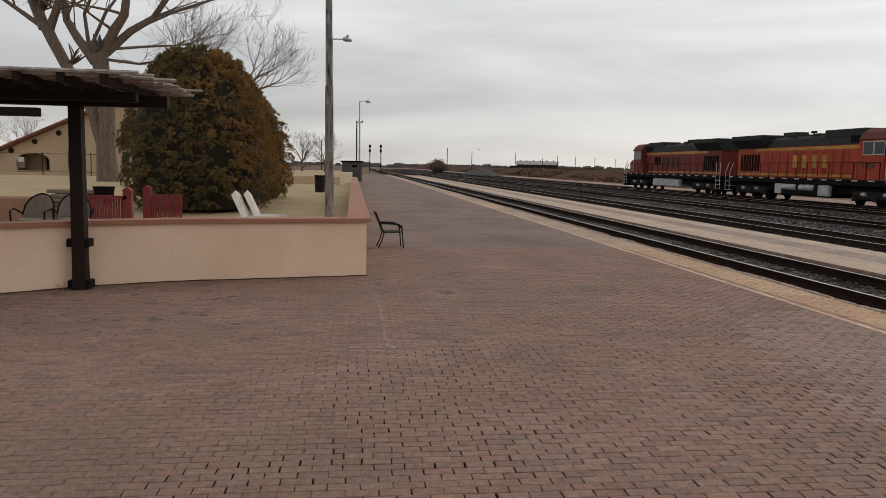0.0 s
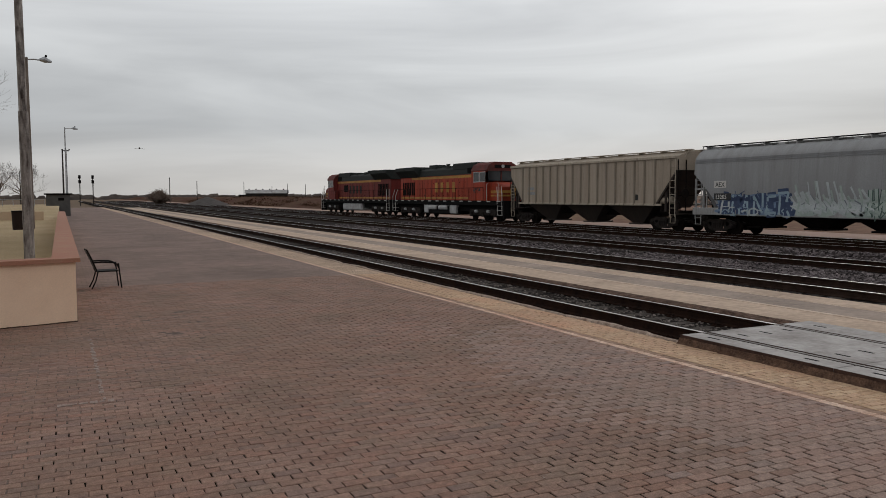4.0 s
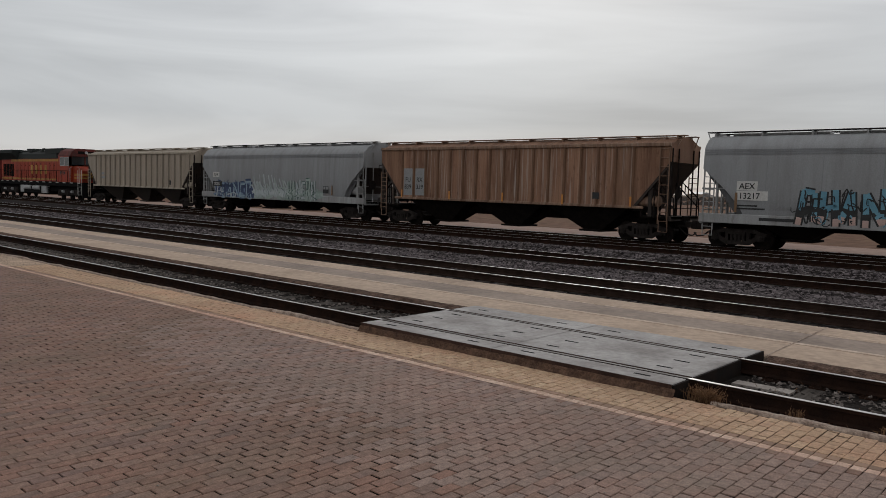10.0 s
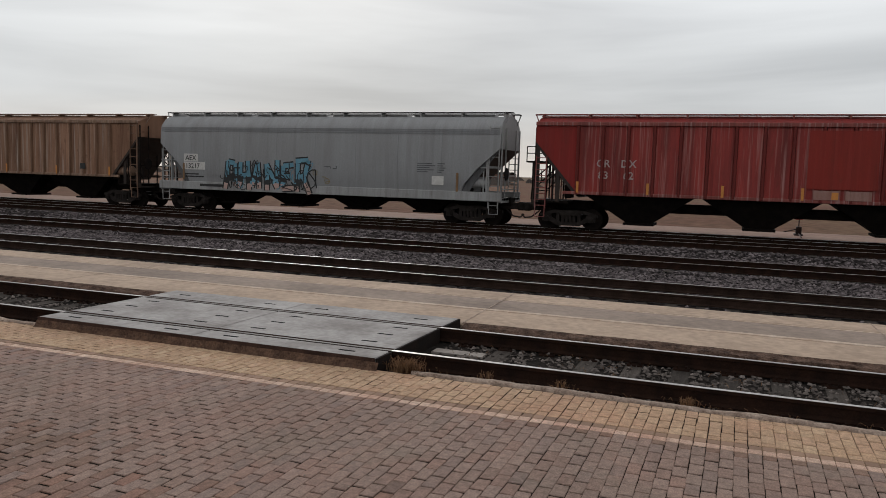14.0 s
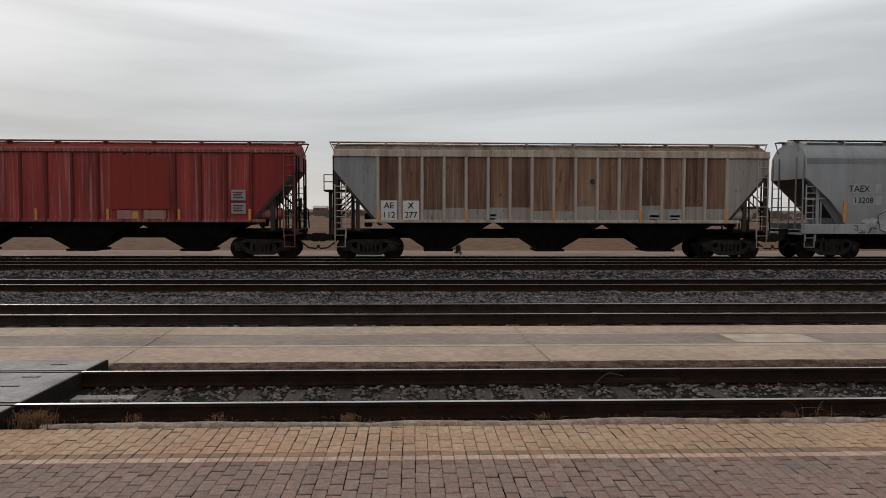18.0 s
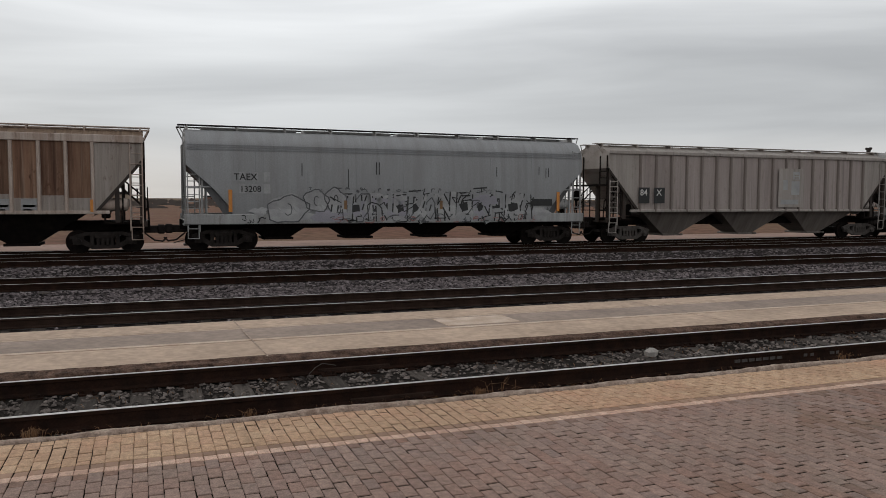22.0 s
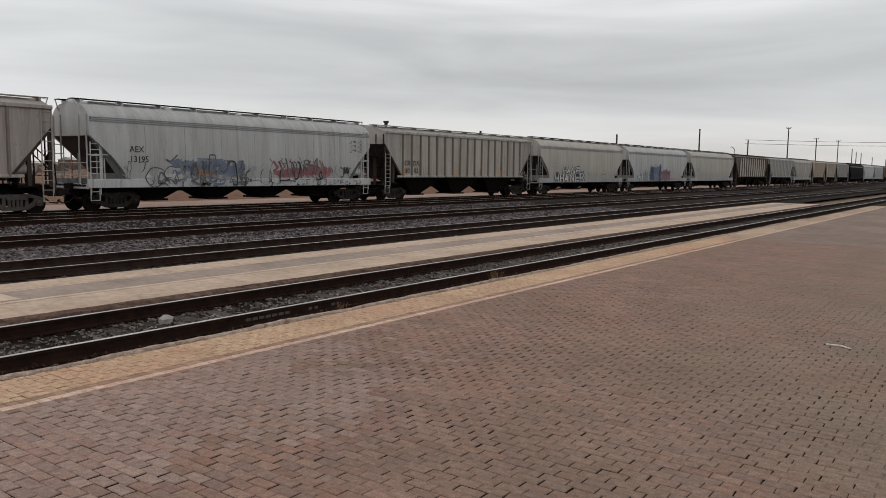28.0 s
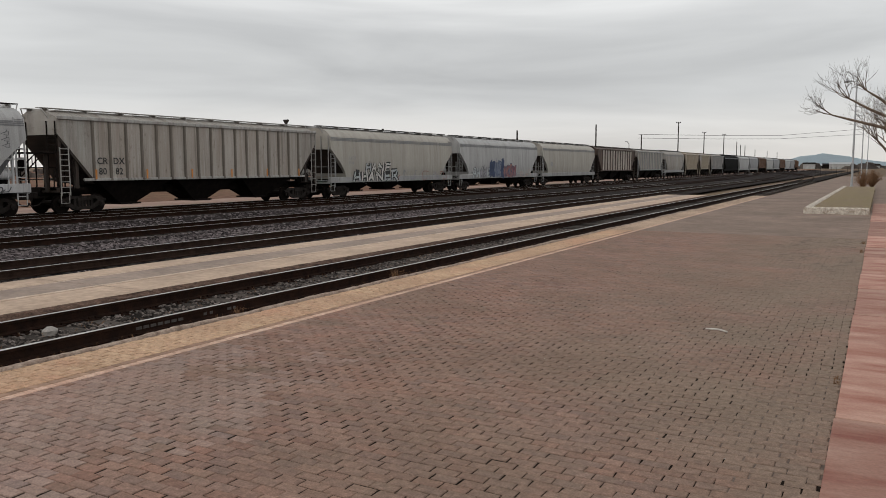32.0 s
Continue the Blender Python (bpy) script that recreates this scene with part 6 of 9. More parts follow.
tags(car, over_sill, 28, half - 5.3, half - 15.4, 1.07, 1.36, (G_SOOT, G_DULLRED, G_SOOT), 0.40, 0.035)
tags(car, over_sill, 25, half - 2.0, half - 2.9, 1.10, 1.34, (T_BLACK,), 0.22, 0.035)
plate(car, "graffiti", prof, half - 14.75, 1.74, 1.05, 0.30, T_BLACK, 0.022)
bars(car, prof, half - 14.9, 1.83, (0.75,), 0.12, T_GREYLT)
tags(car, prof, 29, half - 15.2, half - 16.5, 1.50, 1.68, (G_SOOT,), 0.2, 0.03)
for u, z, h in ((6.3, 2.45, 0.75), (7.5, 3.0, 0.5), (7.62, 3.0, 0.5), (13.0, 3.0, 0.42), (15.1, 3.1, 0.35), (15.45, 2.95, 0.45), (15.58, 3.0, 0.4), (4.4, 2.9, 0.5)):
    plate(car, "drip_stain", prof, half - u, z, 0.035, h, T_BLACK, 0.01)
for a in (1.62, 16.1):
    part("reflector", Mb().box(-1.62, -1.60, half - a - 0.07, half - a + 0.07, 1.5, 2.35), R_ORANGE, car)
for a in (6.2, 10.4):
    part("reflector", Mb().box(-1.60, -1.585, half - a - 0.06, half - a + 0.06, 1.6, 1.95), R_BROWN, car)
CARS.append((car, y))

# 8: warm grey ribbed, truck frames painted paler to look lit
y, L = mid(9)
# ribs darker than the panels, their side shade put into the paint
car, prof, half = hopper_car("warm grey ribbed hopper car with black number squares", y, L, "ribbed", P_WARM, stained("warm_grey_frame", (0.36, 0.32, 0.29), (0.24, 0.21, 0.19), 0.6), P_WARM, 17, True, bay_mat=stained("grey_brown_bay", (0.20, 0.17, 0.15), (0.09, 0.075, 0.065), 0.8), panel=N_WARM, rib_mat=stained("shaded_warm_rib", (0.25, 0.21, 0.19), (0.14, 0.11, 0.095), 0.9), frame_mat=mat("lit_grey_truck", (0.085, 0.072, 0.064), 0.9, 0, (0.035, 0.029, 0.025), 4, 0.8))
plate(car, "number_panel", prof, half - 1.62, 1.9, 0.62, 0.75, T_BLACK, 0.1)
plate(car, "number_panel", prof, half - 2.5, 1.9, 0.62, 0.75, T_BLACK, 0.1)
part("lettering", text_mesh("84", 0.42, T_WHITE), T_WHITE, car, at=side_pose(half - 1.68, 2.27, -1.60))
part("lettering", text_mesh("X", 0.42, T_WHITE), T_WHITE, car, at=side_pose(half - 2.62, 2.27, -1.60))
plate(car, "number_panel", prof, half - 10.2, 1.7, 1.7, 2.0, P_WARM, 0.1, "flat sheet over the ribs")
for a, b, w_, h_ in ((11.15, 3.15, 0.45, 0.40), (11.05, 2.35, 0.55, 0.70), (10.35, 1.85, 1.2, 0.25), (10.5, 2.6, 0.3, 0.5)):
    plate(car, "worn_patch", prof, half - a, b, w_, h_, G_ASH, 0.106)
bars(car, lambda z_: 1.60, half - 11.2, 3.32, (0.30, 0.30), 0.07, P_WARM, 0.06)
CARS.append((car, y))

# 9: dirty white round-sided
y, L = mid(10)
car, prof, half = hopper_car("dirty white round-sided hopper car with faded red and grey graffiti", y, L, "smooth", P_WHITE, stained("white_frame", (0.50, 0.50, 0.50), (0.34, 0.32, 0.31), 0.6), S_DARK, 0, True, bays=4)
lettering(car, prof, half - 1.8, 2.6, ("AEX", "13195"), 0.38, T_BLACK)
tags(car, over_sill, 30, half - 1.4, half - 4.0, 1.45, 2.2, (T_GREYLT, G_SOOT), 0.45, 0.035)
bubble(car, over_sill, 31, half - 2.6, half - 4.6, 1.10, 2.05, (P_WHITE,), G_SOOT, 2, 0.05)
haze(car, over_sill, 35, half - 4.3, half - 8.0, 1.55, 2.40, G_ROYAL, 11)
scribble(car, over_sill, 36, half - 4.4, half - 8.2, 1.15, 2.3, (G_ROYAL, G_SLATE, G_SOOT), 60, 0.08)
tags(car, over_sill, 45, half - 3.0, half - 9.0, 1.2, 2.4, (T_BLACK, G_SOOT), 0.6, 0.075, 0.026)
haze(car, over_sill, 37, half - 4.5, half - 8.2, 1.5, 1.8, G_RUST, 2, 0.007)
tags(car, over_sill, 32, half - 8.0, half - 10.6, 1.35, 2.15, (G_SOOT, T_GREYLT), 0.42, 0.04)
haze(car, over_sill, 38, half - 10.4, half - 14.0, 1.5, 2.2, G_WINE, 10)
spikes(car, over_sill, 33, half - 10.2, half - 14.0, 1.45, 2.5, (G_WINE, G_WINE, G_SOOT), 24, 0.10)
tags(car, over_sill, 46, half - 10.4, half - 14.2, 1.35, 2.5, (T_BLACK, G_SOOT), 0.6, 0.075, 0.028)
spikes(car, over_sill, 39, half - 9.8, half - 13.6, 2.0, 2.6, (G_SOOT,), 6, 0.05)
tags(car, over_sill, 34, half - 13.6, half - 16.6, 1.4, 2.2, (T_GREYLT, G_SOOT, G_DULLRED), 0.42, 0.055)
tags(car, over_sill, 40, half - 2.6, half - 16.9, 1.08, 1.4, (G_SOOT, G_SOOT, T_GREYLT), 0.36, 0.045)
for b in (3.45, 3.2, 2.95):
    tags(car, prof, 41, half - 15.9, half - 17.0, b, b + 0.2, (G_SOOT,), 0.22, 0.03)
plate(car, "placard", prof, half - 15.35, 1.72, 0.5, 0.35, T_BLACK)
bars(car, prof, half - 15.42, 1.86, (0.36, 0.36), 0.07, T_WHITE)
CARS.append((car, y))

# 10: light grey ribbed
y, L = mid(11)
# dark rib grey stands for shadow lines beside the ribs
car, prof, half = hopper_car("light grey ribbed hopper car with rust stains and black lettering", y, L, "ribbed", P_LGREY, stained("light_grey_frame", (0.42, 0.41, 0.39), (0.22, 0.19, 0.17), 0.7), S_DARK, 17, True, panel=N_LGREY, rib_mat=stained("shaded_grey_rib", (0.22, 0.195, 0.17), (0.10, 0.078, 0.062), 0.9))
panel_letters(car, half, 17, 0.5, 2.25, (("CR", "DX"), ("80", "82")), 0.44, T_BLACK)
reflectors(car, prof, half, 6)
CARS.append((car, y))

# 11 to 13: smooth cars
y, L = mid(12)
car, prof, half = hopper_car("off-white round-sided hopper car with black and white graffiti", y, L, "smooth", P_CREAM, S_GREY, S_DARK, 0, False, bays=3)
lettering(car, prof, half - 1.9, 2.6, ("CACX", "1994"), 0.3, T_GREYLT)
graffiti(car, over_sill, 41, half - 2.4, half - 8.2, 1.10, 1.75, (T_WHITE, G_PALE), T_BLACK, 6, 0.6, 0.0, 0.20, LETTER_PIECE, 0.16)
graffiti(car, over_sill, 43, half - 3.9, half - 7.2, 1.75, 2.35, (T_WHITE, G_PALE), T_BLACK, 4, 0.6, 0.0, 0.16, LETTER_PIECE[1:], 0.14)
tags(car, over_sill, 42, half - 8.2, half - 16.0, 1.1, 1.9, (G_DULLRED, T_GREYLT, G_LILAC), 0.8, 0.06)
CARS.append((car, y))
y, L = mid(13)
car, prof, half = hopper_car("off-white round-sided hopper car with blue and red graffiti", y, L, "smooth", P_WHITE, S_GREY, S_DARK, 0, False, bays=3)
graffiti(car, over_sill, 51, half - 2.4, half - 6.0, 1.1, 1.95, (G_LILAC, G_PALE), G_SOOT, 5, 0.6, 0.0, 0.1, LETTER_PIECE, 0.16)
graffiti(car, over_sill, 52, half - 5.8, half - 8.9, 1.1, 2.55, (G_ROYAL, G_NAVY), G_NAVY, 6, 0.8, 0.0, 0.14, LETTER_PIECE, 0.24)
graffiti(car, over_sill, 53, half - 8.9, half - 11.8, 1.1, 2.15, (G_WINE, G_DULLRED), G_NAVY, 6, 0.8, 0.0, 0.14, LETTER_PIECE[2:], 0.2)
tags(car, over_sill, 54, half - 12.8, half - 16.0, 1.1, 2.0, (G_LILAC, G_PINK), 0.7, 0.06)
CARS.append((car, y))
y, L = mid(14)
car, prof, half = hopper_car("plain off-white round-sided hopper car", y, L, "smooth", P_CREAM, S_GREY, S_DARK, 0, False, bays=3)
bars(car, prof, half - 2.2, 2.4, (0.6, 0.7), 0.16, T_GREYLT)
CARS.append((car, y))

# the rest of the train, far down the line
REST = (("dark rusty ribbed hopper car with paler panels", "ribbed", P_DKRUST, P_DKRUST), ("light grey ribbed hopper car", "ribbed", P_LGREY, S_GREY), ("pale round-sided hopper car", "smooth", P_LGREY, S_GREY),
        ("tan ribbed hopper car", "ribbed", P_TAN, S_TAN), ("dull tan ribbed hopper car", "ribbed", P_WARM, S_TAN), ("grey ribbed hopper car", "ribbed", P_WARM, S_GREY), ("black round-sided hopper car", "smooth", M_SHADE, M_SHADE))
for i, (lab, style, paint, frm) in enumerate(REST):
    if 15 + i + 1 >= len(COUPLINGS):
        break
    y, L = mid(14 + i + 1)
    car, prof, half = hopper_car(lab, y, L, style, paint, frm, S_DARK, 13 if style == "ribbed" else 0, False, bays=3, panel=N_LGREY if i == 0 else None)
    CARS.append((car, y))
yy = COUPLINGS[-1]
for i in range(9):
    lab, style, paint, frm = (("plain white round-sided hopper car", "smooth", P_WHITE, S_GREY), ("grey round-sided hopper car", "smooth", P_GREY, S_GREY), ("dark rusty ribbed hopper car", "ribbed", P_DKRUST, S_OCHRE))[i % 3]
    car, prof, half = hopper_car(lab, yy - 9.3, 18.6, style, paint, frm, S_DARK, 11 if style == "ribbed" else 0, False)
    CARS.append((car, yy - 9.3))
    yy -= 18.6

# ---- engines ----
L_ORANGE = stained("sooty_orange_paint", (0.39, 0.043, 0.013), (0.17, 0.026, 0.012), 0.85, 0.55, streak=0.45, rust=0.1)
L_DKORANGE = stained("faded_orange_red_paint", (0.20, 0.025, 0.018), (0.085, 0.016, 0.013), 0.9, 0.6, streak=0.5, rust=0.1)
L_ROOF = mat("sooty_cab_roof", (0.15, 0.032, 0.026), 0.75, 0, (0.045, 0.028, 0.026), 1.5, 0.8, spec=0.2)
L_BLACK = mat("dark_green_black_paint", (0.016, 0.020, 0.018), 0.7, 0, (0.03, 0.03, 0.028), 1.5, 0.7, spec=0.2)
L_YELLOW = mat("dull_yellow_stripe", (0.47, 0.235, 0.038), 0.65, 0, (0.20, 0.085, 0.025), 1.2, 0.7)
L_TANK = mat("pale_grey_tank", (0.42, 0.42, 0.42), 0.6, 0, (0.22, 0.2, 0.19), 1.5, 0.8)
L_GLASS = mat("dark_cab_glass", (0.02, 0.024, 0.028), 0.12, 0, None, 3, 0.2, bump=0)
L_RAILW = mat("pale_handrail", (0.5, 0.48, 0.45), 0.6, 0, (0.3, 0.28, 0.26), 4, 0.6)


def engine(label, y, length, facing, paint, letter_mat):
    """Six-axle road engine. Built with its cab towards +y, turned by facing."""
    e = thing("locomotive", label, "locomotive", pose(AXIS_X, y, TRAIN_Z), "diesel engines")
    e.scale = (1.05, 1.05, 1.05)
    length /= 1.05
    h = length / 2 - 0.45
    f = facing

    def bx(m, x0, x1, a, b_, z0, z1, c=0.02):
        a, b_ = sorted((a * f, b_ * f))
        return m.box(x0, x1, a, b_, z0, z1, c)

    part("underframe", bx(bx(Mb(), -1.5, 1.5, -h, h, 1.22, 1.62, 0.04), -1.1, 1.1, -h - 0.1, h + 0.1, 0.7, 1.25), M_SHADE, e)
    for i in range(14):
        u = -h + 0.8 + i * (2 * h - 1.6) / 13
        part("step_marking", bx(Mb(), -1.53, -1.50, u, u + 0.55, 1.52, 1.60, 0), L_RAILW, e)
    part("pilot", bx(Mb(), -1.45, 1.45, h, h + 0.18, 0.25, 1.6), M_SHADE, e)
    part("pilot", bx(Mb(), -1.45, 1.45, -h - 0.18, -h, 0.35, 1.6), M_SHADE, e)
    # long hood in two colours
    part("long_hood", bx(Mb(), -0.95, 0.95, -h + 0.9, h - 5.0, 1.62, 3.8, 0.03), paint, e)
    part("hood_stripe", bx(Mb(), -0.965, 0.965, -h + 3.6, h - 5.0, 3.53, 3.75, 0.01), L_YELLOW, e)
    part("sill_stripe", bx(Mb(), -0.965, 0.965, -h + 1.0, h - 5.0, 1.74, 1.90, 0.01), L_YELLOW, e)
    part("hood_roof", Mb().extrude([(-0.97, 3.8), (0.97, 3.8), (0.9, 4.3), (0.7, 4.5), (-0.7, 4.5), (-0.9, 4.3)], "y", *sorted(((-h + 5.2) * f, (h - 5.0) * f))), L_BLACK, e)
    part("radiator_wing", Mb().extrude([(-0.97, 3.75), (0.97, 3.75), (1.5, 4.4), (1.5, 4.72), (-1.5, 4.72), (-1.5, 4.4)], "y", *sorted(((-h + 0.8) * f, (-h + 5.4) * f))), L_BLACK, e)
    part("exhaust_box", bx(Mb(), -0.5, 0.5, -h + 6.6, -h + 8.2, 4.4, 4.85), L_BLACK, e)
    part("roof_blower", bx(Mb(), -0.93, 0.93, h - 9.4, h - 5.3, 4.2, 4.78, 0.06), L_BLACK, e)
    part("roof_horn", Mb().disc((0, (-h + 9.6) * f, 4.8), "y", 0.09, 0.5, 10).tube([(0, (-h + 9.6) * f, 4.4), (0, (-h + 9.6) * f, 4.8)], 0.04), L_BLACK, e)
    for i in range(7):
        u = -h + 1.5 + i * 0.42
        part("radiator_louvre", bx(Mb(), -0.99, 0.99, u, u + 0.26, 2.05, 3.3, 0.01), M_SHADE, e)
    for i in range(9):
        u = -h + 6.0 + i * 1.05
        part("hood_door", bx(Mb(), -0.975, 0.975, u, u + 0.06, 1.75, 3.4, 0), L_DKORANGE, e)
    # cab and nose
    cab = part("cab", Mb().extrude([(-1.45, 1.62), (1.45, 1.62), (1.45, 4.0), (1.2, 4.42), (0.8, 4.64), (-0.8, 4.64), (-1.2, 4.42), (-1.45, 4.0)], "y", *sorted(((h - 5.0) * f, (h - 2.7) * f))), paint, e)
    part("cab_roof", Mb().extrude([(-1.49, 4.03), (-1.23, 4.46), (-0.8, 4.69), (0.8, 4.69), (1.23, 4.46), (1.49, 4.03), (1.46, 3.97), (-1.46, 3.97)], "y", *sorted(((h - 5.05) * f, (h - 2.45) * f))), L_ROOF, cab)
    for u in (h - 4.6, h - 3.6):
        part("side_window", bx(Mb(), -1.465, 1.465, u, u + 0.85, 3.15, 3.85, 0.01), L_GLASS, cab)
    part("windscreen", bx(Mb(), -1.2, 1.2, h - 2.72, h - 2.68, 3.2, 4.0, 0.01), L_GLASS, cab)
    part("nose", Mb().extrude([((h - 2.7) * f, 1.62), ((h - 0.75) * f, 1.62), ((h - 0.7) * f, 2.7), ((h - 1.2) * f, 3.0), ((h - 2.7) * f, 3.12)], "x", -1.1, 1.1), paint, cab)
    part("nose_stripe", bx(Mb(), -1.11, 1.11, h - 2.4, h - 0.66, 1.95, 2.08, 0), L_YELLOW, cab)
    part("nose_stripe", bx(Mb(), -1.11, 1.11, h - 2.4, h - 0.66, 2.2, 2.42, 0), L_YELLOW, cab)
    part("nose_emblem", Mb().tube([(0, (h - 0.69) * f, 2.3), (0, (h - 0.62) * f, 2.3)], 0.42, 16), L_YELLOW, cab, "yellow badge drawn as a plain round shape")
    part("number_board", bx(Mb(), -0.75, 0.75, h - 2.62, h - 2.43, 4.2, 4.46, 0.01), M_BLACK, cab)
    for u in (h - 4.62, h - 3.62):
        part("window_frame", bx(Mb(), -1.458, 1.458, u - 0.05, u + 0.92, 3.08, 3.92, 0.01), L_TANK, cab)
    part("cab_door_line", bx(Mb(), -1.455, 1.455, h - 2.78, h - 2.74, 1.7, 3.9, 0), L_DKORANGE, cab)
    for u in (h - 2.55, h - 0.62):
        part("grab_rail", Mb().tube([(-1.42, u * f, 1.62), (-1.42, u * f, 2.9), (-1.42, (u + (0.3 if u < h - 1 else -0.3)) * f, 3.0)], 0.025, 5), L_RAILW, e)
    part("windscreen_post", bx(Mb(), -0.06, 0.06, h - 2.73, h - 2.64, 3.15, 4.05, 0.01), L_ROOF, cab)
    part("headlight", Mb().tube([(0, (h - 2.46) * f, 4.34), (0, (h - 2.38) * f, 4.34)], 0.14, 10), L_TANK, cab)
    part("nose_door", bx(Mb(), -0.35, 0.35, h - 0.70, h - 0.665, 1.7, 2.85, 0), L_DKORANGE, cab)
    for i in range(9):
        u = -h + 5.4 + i * (2 * h - 11.0) / 8
        part("roof_box", bx(Mb(), -0.55 if i % 2 else -0.8, 0.55 if i % 2 else 0.8, u, u + 0.7, 4.45, 4.58 + 0.05 * (i % 3), 0.02), L_BLACK, e)
    for i in range(10):
        u = -h + 5.0 + i * 1.02
        part("hood_latch", bx(Mb(), -0.982, -0.97, u + 0.45, u + 0.52, 2.0, 2.08, 0), M_SHADE, e)
        part("hood_latch", bx(Mb(), -0.982, -0.97, u + 0.45, u + 0.52, 3.1, 3.18, 0), M_SHADE, e)
    part("sand_box", bx(Mb(), -1.45, -0.98, h - 5.6, h - 5.05, 1.62, 2.6, 0.03), paint, e)
    part("hood_vent", bx(Mb(), -0.972, 0.972, h - 8.9, h - 7.4, 2.5, 3.3, 0.01), M_SHADE if f > 0 else paint, e)
    part("air_intake", bx(Mb(), -0.98, 0.98, h - 6.6, h - 5.2, 3.9, 4.35, 0.02), M_SHADE, e)
    # lettering on the hood kept as plain blocks
    m = Mb()
    for i in range(4):
        u = (2.0 - i * 1.15)
        part("hood_emblem", Mb().box(-0.985, -0.966, u - 0.52, u, 2.32, 3.2, 0.006), letter_mat, e, "letter of the road name drawn as a plain block")
    # tanks and air reservoirs
    part("fuel_tank", bx(Mb(), -1.45, 1.45, -3.2, 3.2, 0.4, 1.2, 0.12), L_TANK if facing > 0 else M_SHADE, e)
    if facing < 0:
        for u in (-1.5, 0.6):
            part("air_reservoir", Mb().tube([(-1.3, u * f - 0.85, 0.98), (-1.3, u * f + 0.85, 0.98)], 0.24, 12), L_TANK, e)
        part("battery_box", bx(Mb(), -1.52, -1.2, -3.2, -2.4, 0.5, 1.2), L_TANK, e)
        part("battery_box", bx(Mb(), -1.52, -1.2, 2.0, 3.2, 0.5, 1.2), L_TANK, e)
    # trucks
    for s in (-1, 1):
        t = part("truck", Mb().box(-1.15, -0.95, -2.3, 2.3, 0.42, 0.95, 0.06).box(0.95, 1.15, -2.3, 2.3, 0.42, 0.95, 0.06).box(-1.1, 1.1, -0.3, 0.3, 0.5, 0.9), M_TRUCK, e, at=pose(0, s * (h - 3.6), 0))
        for a in (-1.95, 0, 1.95):
            part("axle_box", Mb().box(-1.24, 1.24, a - 0.2, a + 0.2, 0.32, 0.7, 0.04), M_TRUCK, t)
            wset = part("wheelset", cached("wheelset", wheelset_mb, M_WHEEL, 40), M_WHEEL, t, at=pose(0, a, 0.42))
            SPIN.append((wset, a))
        for u in (-1.0, 1.0):
            part("brake_cylinder", Mb().tube([(-1.2, u - 0.2, 0.75), (-1.2, u + 0.2, 0.75)], 0.12, 8), L_TANK, t)
    # handrails and steps
    m = Mb()
    for i in range(16):
        u = -h + 0.6 + i * (2 * h - 3.6) / 15
        m.tube([(-1.47, u * f, 1.62), (-1.47, u * f, 2.65)], 0.022, 5)
    m.tube([(-1.47, (-h + 0.6) * f, 2.65), (-1.47, (h - 3.0) * f, 2.65)], 0.022, 5)
    part("handrail", m, M_STEEL_DK, e)
    for s in (-1, 1):
        m = Mb()
        for u in (h - 0.05, h - 0.75):
            m.tube([(-1.48, s * u, 0.5), (-1.48, s * u, 2.0), (-1.35, s * (u - 0.3), 2.7)], 0.03, 5)
        for z in (0.5, 0.85, 1.2):
            m.box(-1.5, -1.1, *sorted((s * (h - 0.75), s * (h - 0.05))), z, z + 0.03)
        part("step_well", m, L_RAILW, e)
        part("coupler", cached(("coupler", s), lambda: coupler_mb(s), M_TRUCK), M_TRUCK, e, at=pose(0, s * (h - 0.6), 0))
    return e


y, L = mid(0)
CARS.append((engine("orange and black diesel engine, cab leading", y, L, 1, L_DKORANGE, L_BLACK), y))
y, L = mid(1)
e2 = engine("orange diesel engine with yellow stripes, cab trailing", y, L, -1, L_ORANGE, L_YELLOW)
part("lettering", text_mesh("4904", 0.62, T_BLACK), T_BLACK, e2, at=side_pose(-L / 2 / 1.05 + 5.15, 2.25, -1.456))
CARS.append((e2, y))


# ---- trees and shrubs ----
M_BARK = mat("grey_brown_bark", (0.20, 0.148, 0.112), 0.95, 0, (0.085, 0.06, 0.045), 4, 0.9, 30, 0.25, 0.9, 14, 0.05, stretch=(3, 3, 0.5))
M_TWIG = mat("bare_twig", (0.122, 0.099, 0.085), 0.95, 0, (0.076, 0.061, 0.050), 2, 0.6)
M_LEAF = mat("juniper_green", (0.175, 0.132, 0.046), 0.9, 0, (0.06, 0.052, 0.021), 1.2, 0.8, 30, 0.2, 0, random_amt=0.4, island=True)
M_LEAF_BR = mat("bronzed_juniper", (0.34, 0.185, 0.058), 0.9, 0, (0.13, 0.075, 0.029), 1.2, 0.8, 30, 0.2, 0, random_amt=0.4, island=True)
# near black stands in for the shade deep between the sprays
M_CORE = mat("shaded_inner_foliage", (0.012, 0.010, 0.006), 1.0, 0, (0.022, 0.015, 0.008), 3, 0.7)
M_STRAW = mat("dry_weed", (0.22, 0.12, 0.058), 0.95, 0, (0.12, 0.058, 0.03), 3, 0.8, random_amt=0.4, island=True)


